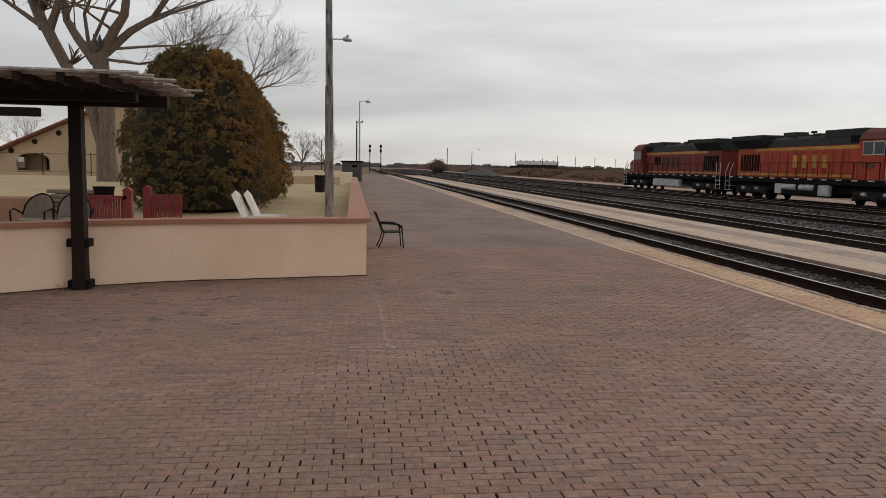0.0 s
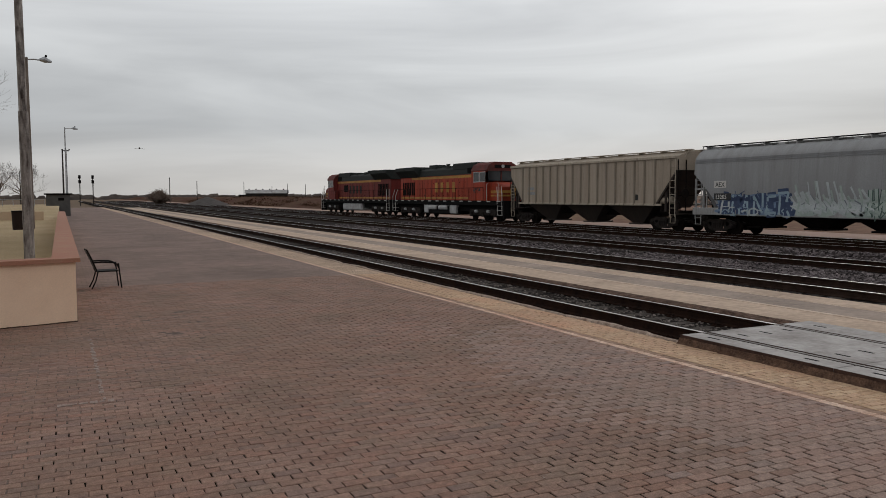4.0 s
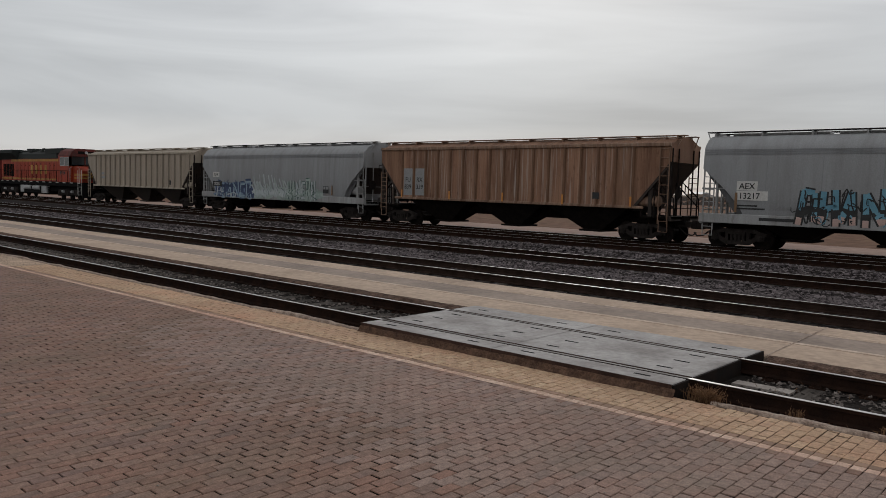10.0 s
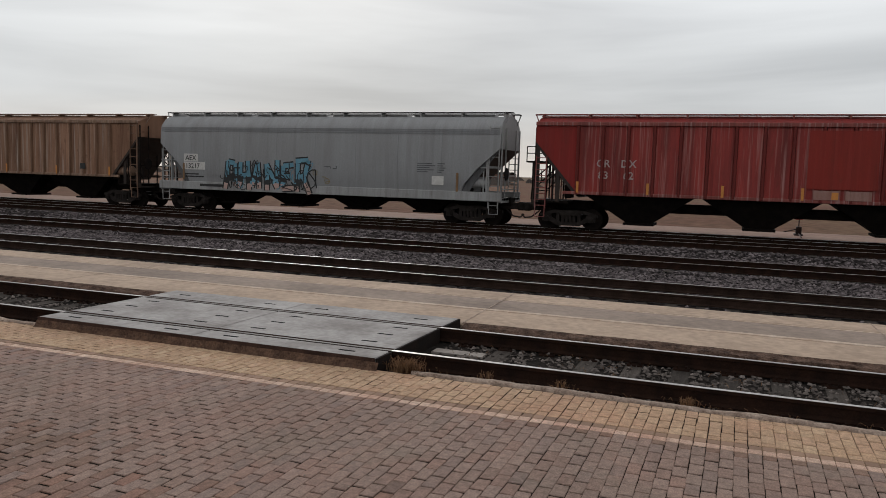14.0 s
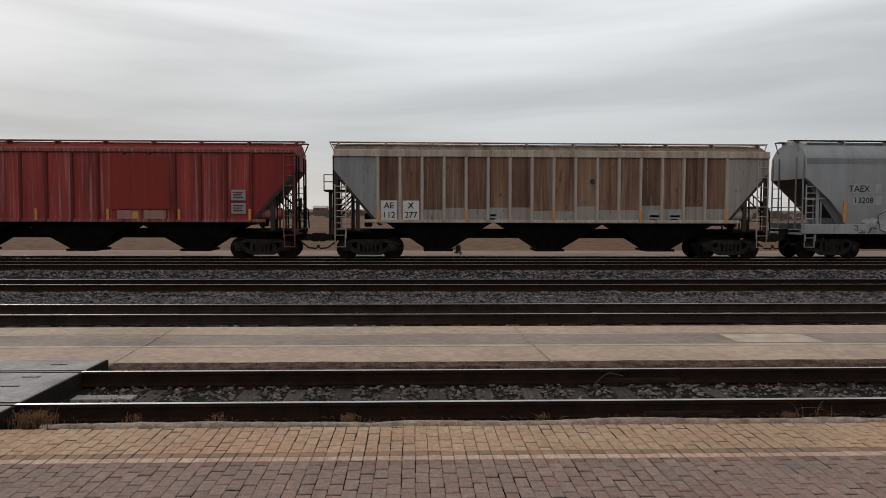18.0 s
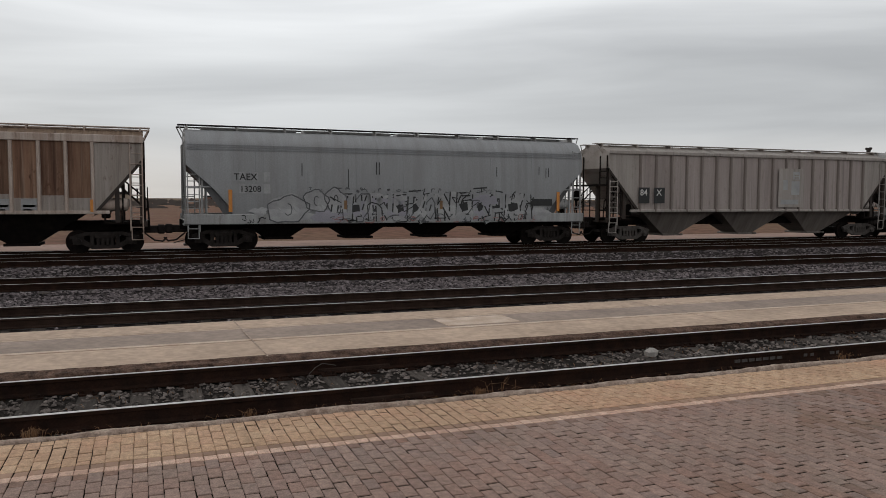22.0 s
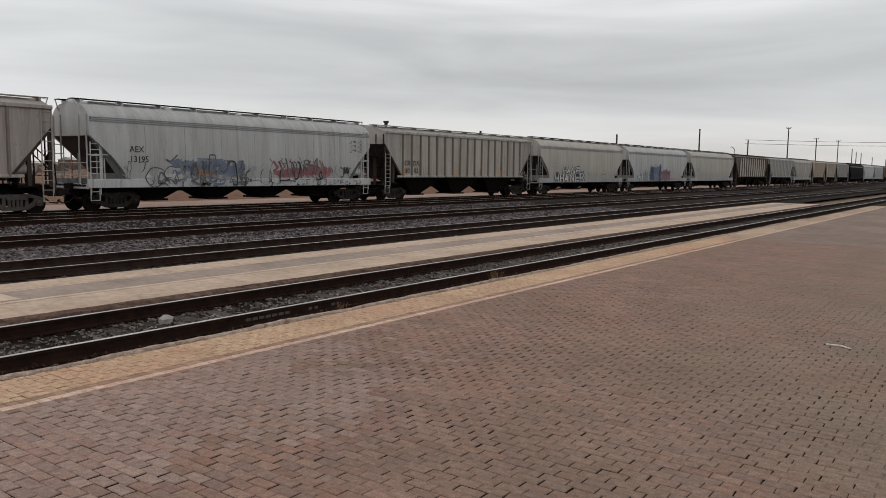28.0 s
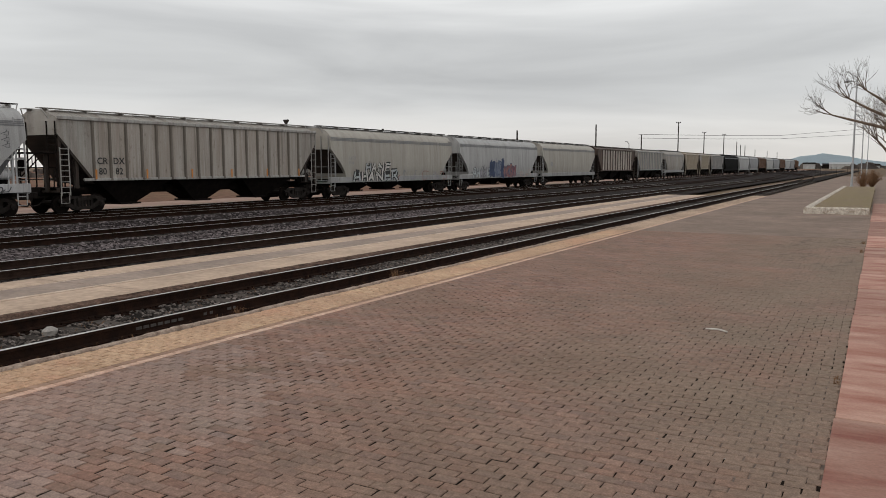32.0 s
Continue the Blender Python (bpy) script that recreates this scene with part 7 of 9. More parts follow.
def grow(levels, p, d, length, r, depth, rng, spread=0.6, up=0.12, kids=3):
    """A limb that wanders, tapers and carries smaller ones."""
    pts, rads = [p.copy()], [r]
    q, dd = p.copy(), d.normalized()
    seg = 4 if depth > 1 else 3
    for i in range(seg):
        dd = (dd + Vector((rng.gauss(0, 0.13), rng.gauss(0, 0.13), rng.gauss(0, 0.10) + up * 0.5))).normalized()
        q = q + dd * (length / seg)
        pts.append(q.copy())
        rads.append(r * (1 - 0.62 * (i + 1) / seg))
    levels[min(depth, len(levels) - 1)].tube(pts, rads, 7 if depth > 3 else 5 if depth > 1 else 3, False)
    if depth == 0:
        return
    n = kids + (1 if depth < 3 else 0)
    for i in range(n):
        k = rng.uniform(0.35, 1.0) if i else 1.0
        f = k * seg
        a = min(int(f), seg - 1)
        start = pts[a].lerp(pts[a + 1], f - a)
        side = Vector((rng.gauss(0, 1), rng.gauss(0, 1), rng.gauss(0, 0.6))).normalized()
        nd = (dd * (1.0 if i else 1.6) + side * spread * 1.3 + Vector((0, 0, up))).normalized()
        grow(levels, start, nd, length * rng.uniform(0.55, 0.78), max(rads[min(a + 1, seg)] * 0.85, 0.006), depth - 1, rng, spread, up, kids)


def bare_tree(name, label, base, stems, seed, group=""):
    """stems: trunk and main limbs as (points, radius at foot, radius at end, depth of branching, length of branches)."""
    t = thing(name, label, "tree", pose(*base), group)
    rng = random.Random(seed)
    trunk = Mb()
    levels = [Mb(), Mb(), Mb(), Mb(), Mb()]
    for pts, r0, r1, depth, ln in stems:
        P = [Vector(p) for p in pts]
        n = len(P)
        trunk.tube(P, [r0 + (r1 - r0) * i / (n - 1) for i in range(n)], 12, True)
        d = (P[-1] - P[-2])
        for i in range(5):
            grow(levels, P[-1], d.normalized() + Vector((rng.gauss(0, 0.45), rng.gauss(0, 0.45), rng.uniform(-0.1, 0.3))), ln, r1 * 0.72, depth, rng)
        for i in range(3):
            k = rng.randrange(1, n)
            grow(levels, P[k], d.normalized() * 0.4 + Vector((rng.gauss(0, 0.8), rng.gauss(0, 0.8), 0.2)), ln * 0.8, r1 * 0.5, max(depth - 1, 1), rng)
    part("trunk", trunk, M_BARK, t, "", 50)
    part("limb", Mb().add(sum((m.v for m in levels[2:]), []), [tuple(i + sum(len(q.v) for q in levels[2:2 + k]) for i in f) for k, m in enumerate(levels[2:]) for f in m.f]), M_BARK, t)
    tw = Mb()
    for m in levels[:2]:
        tw.add(m.v, m.f)
    tagged(part("crown", tw, M_TWIG, t), "", "", "", "stuff")
    return t


# old cottonwood on the lawn
bare_tree("cottonwood_tree", "huge bare cottonwood forked low into two stems on the lawn", (-17.3, 57.0, 0.5), [
    ([(0.05, 0, -0.3), (0.05, 0, 0.4), (0.0, 0, 1.5), (-0.05, 0, 2.9)], 0.82, 0.60, 1, 0.6),
    ([(-0.25, 0, 2.3), (-0.95, 0.2, 4.9), (-2.6, 0.4, 7.9), (-3.5, 0.4, 9.7), (-4.0, 0.4, 10.8)], 0.36, 0.40, 2, 1.6),
    ([(-4.0, 0.4, 10.4), (-4.8, 0.5, 12.4), (-5.4, 0.5, 14.4)], 0.36, 0.22, 4, 4.2),
    ([(-3.7, 0.4, 10.2), (-3.1, 0.2, 11.6), (-2.5, 0.0, 13.5)], 0.32, 0.20, 4, 4.0),
    ([(-4.1, 0.4, 10.5), (-5.8, 0.5, 11.7), (-7.7, 0.6, 13.0)], 0.18, 0.10, 4, 3.4),
    ([(0.05, 0, 2.3), (0.1, 0, 5.3), (-0.2, 0, 7.8), (-0.3, 0, 8.8)], 0.56, 0.54, 1, 0.8),
    ([(-0.6, 0, 8.2), (-1.75, 0.2, 9.8), (-2.5, 0.4, 11.0), (-2.7, 0.5, 13.0)], 0.34, 0.20, 4, 4.0),
    ([(-0.2, 0, 8.5), (0.75, -0.2, 10.3), (1.5, -0.3, 11.4), (1.8, -0.4, 13.4)], 0.38, 0.24, 4, 4.2),
    ([(0.1, 0, 8.8), (1.7, 0.3, 10.4), (3.2, 0.5, 11.4), (4.7, 0.6, 13.6)], 0.31, 0.16, 4, 4.0),
    ([(2.2, 0.3, 10.7), (4.4, 0.5, 11.8), (7.0, 0.8, 12.8)], 0.16, 0.08, 3, 3.2),
    ([(0.3, 0, 9.1), (2.7, 0.3, 9.4), (4.8, 0.5, 9.6)], 0.11, 0.06, 3, 2.4),
    ([(0.2, 0, 8.4), (2.3, 0.2, 8.2), (4.2, 0.3, 8.6)], 0.11, 0.06, 3, 2.2),
    ([(-1.0, 0.1, 9.3), (-1.2, 0.0, 11.4), (-0.3, -0.2, 13.4)], 0.14, 0.09, 3, 2.8),
    ([(-0.8, 0.1, 9.4), (0.1, 0.3, 11.6), (1.1, 0.4, 13.0)], 0.13, 0.08, 3, 2.6)], 5)
# a second bare crown showing right of the evergreens
bare_tree("deciduous_tree", "bare winter tree behind the evergreen bushes", (-10.6, 52.0, 0.4), [
    ([(0, 0, -0.2), (0.1, 0, 2.0), (0.2, 0.1, 4.5)], 0.4, 0.24, 4, 3.2), ([(0.1, 0, 3.6), (1.5, 0.2, 5.0), (3.0, 0.4, 5.9)], 0.2, 0.12, 4, 2.7)], 9)
for i, (x, y, s) in enumerate(((-3.6, 92, 4.5), (-6.5, 96, 5.0), (-48, 120, 7.5), (-52, 118, 7.0))):
    bare_tree("deciduous_tree", "small bare tree far beyond the garden", (x, y, 0.5), [([(0, 0, -0.2), (0.1, 0, s * 0.2), (0.1, 0.1, s * 0.35)], 0.18, 0.12, 4, s * 0.34)], 20 + i, "far bare trees")
# tree over the slab path at the other end
bare_tree("deciduous_tree", "bare tree with long low limbs beside the slab path", (-2.2, -46.8, 0.0), [
    ([(0, 0, -0.2), (0.1, 0, 1.6), (0.3, 0, 3.0)], 0.36, 0.26, 1, 0.8),
    ([(0.2, 0, 2.7), (1.4, 0.1, 3.9), (2.8, 0.15, 4.3), (4.3, 0.2, 4.75)], 0.13, 0.04, 2, 1.0),
    ([(0.4, 0, 3.0), (1.6, 0.1, 4.5), (2.6, 0.1, 5.0), (3.6, 0.0, 5.6)], 0.11, 0.04, 2, 1.1),
    ([(0.3, 0, 3.0), (1.2, -0.2, 4.6), (2.1, -0.3, 5.5), (2.8, -0.4, 6.0)], 0.12, 0.04, 2, 0.9),
    ([(0.2, 0, 2.4), (-1.4, 0.2, 4.4), (-2.4, 0.4, 6.0)], 0.16, 0.10, 3, 2.0)], 31)
bare_tree("deciduous_tree", "small leaning bare tree beyond the planting bed", (-1.6, -76.0, 0.0), [
    ([(0, 0, -0.2), (0.2, 0, 2.0), (0.5, 0, 3.6)], 0.22, 0.15, 4, 2.4), ([(0.2, 0, 2.2), (1.2, 0, 3.6), (1.7, 0, 4.2)], 0.12, 0.07, 3, 1.6)], 37)


def evergreen(label, x, y, z, rx, h, n, seed, bronze):
    """A big rounded juniper: near-black core painted as inner shade, and thousands of upright sprays."""
    t = thing("evergreen_bush", label, "bush", pose(x, y, z), "evergreen bushes")
    rng = random.Random(seed)

    def rad(u):       # outline, u from foot to top
        return rx * math.sqrt(max(0.05, 1 - ((u - 0.30) / (0.72 if u > 0.3 else 0.45)) ** 2))
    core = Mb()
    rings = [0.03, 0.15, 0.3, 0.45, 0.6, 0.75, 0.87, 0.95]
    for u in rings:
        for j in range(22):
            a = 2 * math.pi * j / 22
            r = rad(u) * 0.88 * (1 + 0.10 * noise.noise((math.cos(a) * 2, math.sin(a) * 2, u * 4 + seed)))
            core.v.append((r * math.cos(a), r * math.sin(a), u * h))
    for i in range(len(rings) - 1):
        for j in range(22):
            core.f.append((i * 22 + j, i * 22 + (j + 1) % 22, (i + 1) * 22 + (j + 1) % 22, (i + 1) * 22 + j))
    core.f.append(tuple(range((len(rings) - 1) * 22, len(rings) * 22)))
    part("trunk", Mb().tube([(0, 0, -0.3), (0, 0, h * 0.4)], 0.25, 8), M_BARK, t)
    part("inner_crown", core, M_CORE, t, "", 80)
    green, brown = Mb(), Mb()
    for _ in range(n // 5):
        u = rng.random() ** 0.8
        a = rng.uniform(0, 2 * math.pi)
        lump = 1 + 0.10 * noise.noise((math.cos(a) * 2.2, math.sin(a) * 2.2, u * 4.5 + seed)) + 0.05 * noise.noise((math.cos(a) * 6, math.sin(a) * 6, u * 11 + seed))
        r = rad(u) * lump * rng.uniform(0.88, 0.97)
        c = Vector((r * math.cos(a), r * math.sin(a), max(0.2, u * h * (0.95 + 0.03 * rng.random()))))
        out = Vector((math.cos(a), math.sin(a), 0.35 + u * 1.3)).normalized()
        rc = rng.uniform(0.14, 0.30)
        side = math.cos(a) * 0.75 - math.sin(a) * 0.15 + 0.45 * noise.noise((c.x * 0.6, c.y * 0.6, c.z * 0.6))
        bron = side + rng.gauss(0, 0.2) > 0.62 - bronze
        for _s in range(8):
            dd = (out * 0.9 + Vector((rng.gauss(0, 0.62), rng.gauss(0, 0.62), rng.gauss(0.1, 0.62)))).normalized()
            sc = c + dd * rc * rng.uniform(0.55, 1.0)
            size = rng.uniform(0.06, 0.12)
            to = brown if bron != (rng.random() < 0.12) else green
            for _k in range(18):
                d = (dd * 0.75 + Vector((rng.gauss(0, 0.6), rng.gauss(0, 0.6), rng.gauss(0.15, 0.55)))).normalized()
                p = sc + d * size * rng.uniform(0.2, 0.7)
                tip = p + (d + Vector((0, 0, 0.35))) * size * rng.uniform(0.35, 0.7)
                w = d.cross(Vector((rng.gauss(0, 1), rng.gauss(0, 1), rng.gauss(0, 1)))).normalized() * rng.uniform(0.010, 0.020)
                m1 = p.lerp(tip, 0.5)
                to.add([p, m1 + w, tip, m1 - w], [(0, 1, 2, 3)])
    tagged(part("foliage", green, M_LEAF, t, "dark green scale foliage"), "", "", "", "stuff")
    tagged(part("bronzed_foliage", brown, M_LEAF_BR, t, "winter-bronzed brown foliage"), "", "", "", "stuff")


evergreen("large rounded juniper bush, bronzed brown on one side", -5.75, 29.2, 0.25, 2.6, 5.75, 6800, 2, 0.16)
evergreen("rounded juniper bush bronzed by winter", -5.5, 33.2, 0.3, 2.3, 5.35, 3400, 6, 0.8)
evergreen("rounded juniper bush at the end of the row", -5.4, 37.4, 0.3, 2.3, 4.9, 2200, 11, 0.8)


def shrub(label, x, y, z, r, h, n, seed, material=M_TWIG):
    t = thing("bare_shrub", label, "shrub", pose(x, y, z), "bare shrubs")
    rng = random.Random(seed)
    m = Mb()
    for _ in range(n):
        a, b_ = rng.uniform(0, 6.28), rng.uniform(0, 1) ** 0.7
        tip = Vector((math.cos(a) * r * b_, math.sin(a) * r * b_, h * (1.05 - 0.6 * b_ * b_) * rng.uniform(0.6, 1)))
        p1 = tip * 0.5 + Vector((rng.gauss(0, 0.1 * r), rng.gauss(0, 0.1 * r), 0.1 * h))
        w = 0.012 * r + 0.004
        m.tube([(0, 0, -0.05), p1, tip], [w, w * 0.7, w * 0.3], 3, False)
        for _k in range(3):
            q = p1.lerp(tip, rng.random())
            m.tube([q, q + Vector((rng.gauss(0, 0.2 * r), rng.gauss(0, 0.2 * r), 0.2 * h * rng.random()))], [w * 0.5, w * 0.2], 3, False)
    tagged(part("crown", m, material, t), "", "", "", "stuff")


shrub("bare brown thicket beside the far tracks", 26.6, 248.8, -0.4, 3.8, 4.6, 900, 3, mat("pale_twig", (0.21, 0.155, 0.125), 0.95, 0, (0.13, 0.09, 0.07), 1, 0.7))
shrub("dry brown shrub at the foot of the lamp post", 1.2, -84.5, 0.0, 0.9, 1.7, 160, 5, M_STRAW)
shrub("dry brown shrub in the planting bed", 0.4, -86.0, 0.0, 1.0, 1.8, 160, 6, M_STRAW)
for i, (x, y) in enumerate(((60, 210), (75, 260), (88, 230), (70, 300), (120, 320), (56, 150))):
    shrub("low dry scrub on the red earth", x, y, -0.1, 1.6, 1.2, 90, 60 + i, M_STRAW)


# ---- posts, lamps, signals ----
def utility_pole(label, x, y, h, r=0.14, arm=0.0, base=0.0, group="yard poles", material=None):
    t = thing("utility_pole", label, "pole", pose(x, y, base), group)
    part("post", Mb().tube([(0, 0, -0.4), (0, 0, h * 0.5), (0, 0, h)], [r, r * 0.85, r * 0.7], 8), material or M_POLE_DK, t, "", 40)
    if arm:
        part("crossarm", Mb().box(-arm, arm, -0.06, 0.06, h - 0.3, h - 0.15), material or M_POLE_DK, t)
        for s in (-1, 1):
            part("floodlight", Mb().box(s * arm - 0.11, s * arm + 0.11, -0.11, 0.11, h - 0.15, h + 0.03, 0.04), M_POLE_DK, t)
    return t


# timber pole behind the platform wall, sleeved lower half
t = thing("utility_pole", "weathered timber pole with peeling paint behind the platform wall", "pole", pose(-0.77, 17.75, 0.3), "garden poles")
part("post", Mb().tube([(0, 0, -0.4), (-0.02, 0, 4.0), (-0.05, 0, 9.5)], [0.08, 0.075, 0.066], 12), mat("peeling_timber", (0.032, 0.022, 0.018), 0.95, 0, (0.40, 0.36, 0.33), 5.0, 1.0, 40, 0.3, 0.6, 25, 0.02, stretch=(2, 2, 0.45)), t, "", 40)
part("sleeve", Mb().tube([(0, 0, 0.5), (-0.015, 0, 3.45)], [0.098, 0.09], 12), mat("peeling_grey_sleeve", (0.33, 0.295, 0.27), 0.9, 0, (0.05, 0.036, 0.03), 5.0, 1.0, 40, 0.25, 0.5, 25, 0.02, stretch=(2, 2, 0.4)), t, "", 40)


def street_lamp(label, x, y, h, arm_dir, base=0.0, lower=None):
    t = thing("street_lamp", label, "street lamp", pose(x, y, base), "street lamps")
    part("post", Mb().tube([(0, 0, -0.2), (0, 0, h)], [0.11, 0.065], 10), lower or M_GALV, t, "", 40)
    part("base_plate", Mb().tube([(0, 0, 0), (0, 0, 0.12)], [0.2, 0.18], 10), M_GALV, t)
    dx, dy = arm_dir
    part("arm", Mb().tube([(0, 0, h - 0.12), (dx * 0.4, dy * 0.4, h - 0.08), (dx * 0.75, dy * 0.75, h - 0.1)], 0.035, 6), M_GALV, t)
    hx, hy = dx * 1.05, dy * 1.05
    part("lamp_head", Mb().tube([(hx - dx * 0.35, hy - dy * 0.35, h - 0.08), (hx - dx * 0.1, hy - dy * 0.1, h - 0.05), (hx + dx * 0.3, hy + dy * 0.3, h - 0.14)], [0.07, 0.16, 0.05], 8), M_GALV, t, "", 50)
    part("photocell", Mb().disc((hx, hy, h + 0.13), "z", 0.05, 0.1, 8), M_BLACK, t)
    return t


street_lamp("tall grey street lamp behind the platform wall", -1.5, 45.4, 9.15, (0.85, 0.1), 0.0, M_WOODPOLE)
street_lamp("tall grey street lamp at the platform end", 0.5, 98.1, 9.9, (1, 0.1))
street_lamp("tall grey street lamp in the planting bed", 2.06, -82.5, 9.85, (0.8, 0.1), 0.1)
street_lamp("tall grey street lamp by the far car park", 2.6, -150.5, 10.6, (0.8, 0.1))
street_lamp("tall grey street lamp by the far car park", 2.3, -190.5, 10.2, (0.8, 0.1))
utility_pole("thin dark yard pole past the shed", 0.31, 130.2, 9.2, 0.14)
utility_pole("dark yard pole with twin lights past the shed", 0.81, 135.2, 9.5, 0.16, 0.5)
utility_pole("short dark pole far down the platform", -6.2, 150, 6.5, 0.1)
for x, y, h in ((29.7, 248.4, 7.9), (39.0, 257, 7.1), (67.7, 323, 8.2), (78.7, 320.6, 6.2), (84.8, 319, 7.4), (91.9, 317, 7.1), (99.6, 314.8, 6.6), (107.4, 312, 6.2)):
    utility_pole("dark utility pole on the plain", x, y, h + 0.4, 0.14, 0.0, -0.4, "plain poles")
for y, z, arm in ((-54.4, 6.25, 0.16), (-69.8, 6.1, 0), (-104.8, 7.3, 0), (-140.6, 9.8, 0), (-172.0, 9.1, 0), (-207.6, 13.5, 0.5), (-241.5, 12.2, 0.5), (-275.0, 12.8, 0.5), (-302.0, 11.0, 0), (-311, 10, 0), (-322, 10, 0), (-350, 9, 0), (-390, 9, 0), (-430, 9, 0)):
    utility_pole("dark yard light pole beyond the train" if arm else "dark timber pole beyond the train", 46.0, y, z + 0.4, 0.17, arm, -0.4)
t = thing("street_lamp", "far lamp with a curved arm beyond the train", "street lamp", pose(46, -162.4, -0.4), "street lamps")
part("post", Mb().tube([(0, 0, 0), (0, 0, 7.2), (0.3, 0.6, 7.7), (0.4, 1.2, 7.6)], 0.08, 6), M_GALV, t)
for k, (za, zb) in enumerate(((9.0, 12.0), (8.2, 10.6))):
    w_ = thing("overhead_wire", "sagging overhead wires beyond the yard", "wire", None, "wires")
    part("wire", Mb().tube([(46, -169.6, za), (34, -190, za + 0.2), (22, -210, za + 0.6), (4, -240, zb)], 0.035, 4), M_BLACK, w_)
for x, y in ((4.6, 230.2), (7.8, 230.0)):
    t = thing("railway_signal", "dark signal mast with two signal heads", "signal", pose(x, y, -0.3), "railway signals")
    part("mast", Mb().tube([(0, 0, 0), (0, 0, 7.6)], 0.10, 8), M_POLE_DK, t)
    for z in (7.3, 6.0):
        part("signal_head", Mb().box(-0.32, 0.32, -0.2, 0.2, z, z + 0.95, 0.1), M_BLACK, t)
    part("ladder", Mb().box(0.14, 0.18, -0.15, 0.15, 0, 6), M_POLE_DK, t)

# equipment shed at the end of the wall
t = thing("equipment_shed", "small dark flat-roofed shed at the platform end", "shed", pose(-0.4, 97.2, 0.0))
part("wall", Mb().box(-1.2, 1.2, -1, 1, -0.1, 2.35, 0.02), mat("dark_grey_siding", (0.10, 0.095, 0.09), 0.8, 0, None, 2, 0.5), t)
part("roof", Mb().box(-1.4, 1.4, -1.2, 1.2, 2.35, 2.5, 0.02), M_SHADE, t)
part("vent", Mb().box(0.0, 0.6, -1.03, -1.0, 1.7, 2.0), M_SHADE, t)
t = thing("mesh_fence", "low wire fence beside the shed", "fence", pose(-4.2, 94.5, 0.0))
for i in range(6):
    part("fence_post", Mb().tube([(-2.5 + i * 1.0, 0, 0), (-2.5 + i * 1.0, 0, 1.9)], 0.03, 6), M_GALV, t)
part("rail", Mb().tube([(-2.5, 0, 1.85), (2.5, 0, 1.85)], 0.025, 6), M_GALV, t)

# switch stand beyond the train
def switch_stand(x, y, z):
    st = thing("switch_stand", "dark iron switch stand with a small red target plate", "switch stand", pose(x, y, z))
    dark = mat("dark_switch_iron", (0.035, 0.03, 0.028), 0.7, 0.5, (0.07, 0.04, 0.03), 6, 0.7)
    part("base", Mb().box(-0.35, 0.35, -0.18, 0.18, 0, 0.10, 0.02), dark, st)
    part("housing", Mb().box(-0.14, 0.14, -0.12, 0.12, 0.10, 0.42, 0.03), dark, st)
    part("mast", Mb().tube([(0, 0, 0.42), (0, 0, 0.95)], 0.025, 8), dark, st)
    part("target", Mb().box(-0.012, 0.012, -0.16, 0.16, 0.72, 0.98, 0.01), mat("red_target_paint", (0.34, 0.03, 0.025), 0.6, 0, (0.2, 0.03, 0.025), 5, 0.5), st, "red target plate")
    part("lever", Mb().tube([(-0.12, 0.10, 0.30), (-0.2, 0.62, 0.16)], 0.022, 8), dark, st)
    part("connecting_rod", Mb().tube([(0.1, 0, 0.12), (-1.9, 0, 0.06)], 0.025, 6), dark, st)


switch_stand(38.2, -2.2, -0.15)

# gravel heap and far shed on the plain
m = Mb()
for i in range(7):
    r = 5.4 * (1 - i / 6.0) + 0.3
    for j in range(18):
        a = 2 * math.pi * j / 18
        m.v.append((r * 1.15 * math.cos(a), r * math.sin(a), 2.4 * i / 6 * (1 + 0.05 * noise.noise((i, j, 0)))))
for i in range(6):
    for j in range(18):
        m.f.append((i * 18 + j, i * 18 + (j + 1) % 18, (i + 1) * 18 + (j + 1) % 18, (i + 1) * 18 + j))
t = thing("gravel_heap", "dark grey heap of gravel beside the far tracks", "gravel heap", pose(32.3, 197.6, -0.35), "", "stuff")
part("heap", m, mat("heap_gravel", (0.105, 0.096, 0.092), 0.95, 0, (0.065, 0.058, 0.055), 1.2, 0.8, 10, 0.25, 0.6, 4, 0.1, spec=0.05), t, "", 60)
t = thing("warehouse", "long low warehouse with a pale metal roof on the plain", "building", pose(88.3, 369.5, 0.0, 0, 0, -13.5))
part("wall", Mb().box(-9.8, 9.8, -4, 4, -0.4, 3.6), M_TRUCK, t)
part("roof", Mb().extrude([(-4.4, 3.6), (4.4, 3.6), (0, 5.3)], "x", -10.2, 10.2), mat("weathered_tin_roof", (0.36, 0.36, 0.365), 0.6, 0, (0.22, 0.19, 0.17), 0.5, 0.8, 3, 0.15), t)
for i in range(6):
    part("roof_vent", Mb().box(-8.5 + i * 3.2, -8.0 + i * 3.2, -0.3, 0.3, 5.1, 5.8), M_SHADE, t)
part("lean_to", Mb().box(-13, -9.8, -3, 3, -0.4, 3.0), M_UNDER, t)

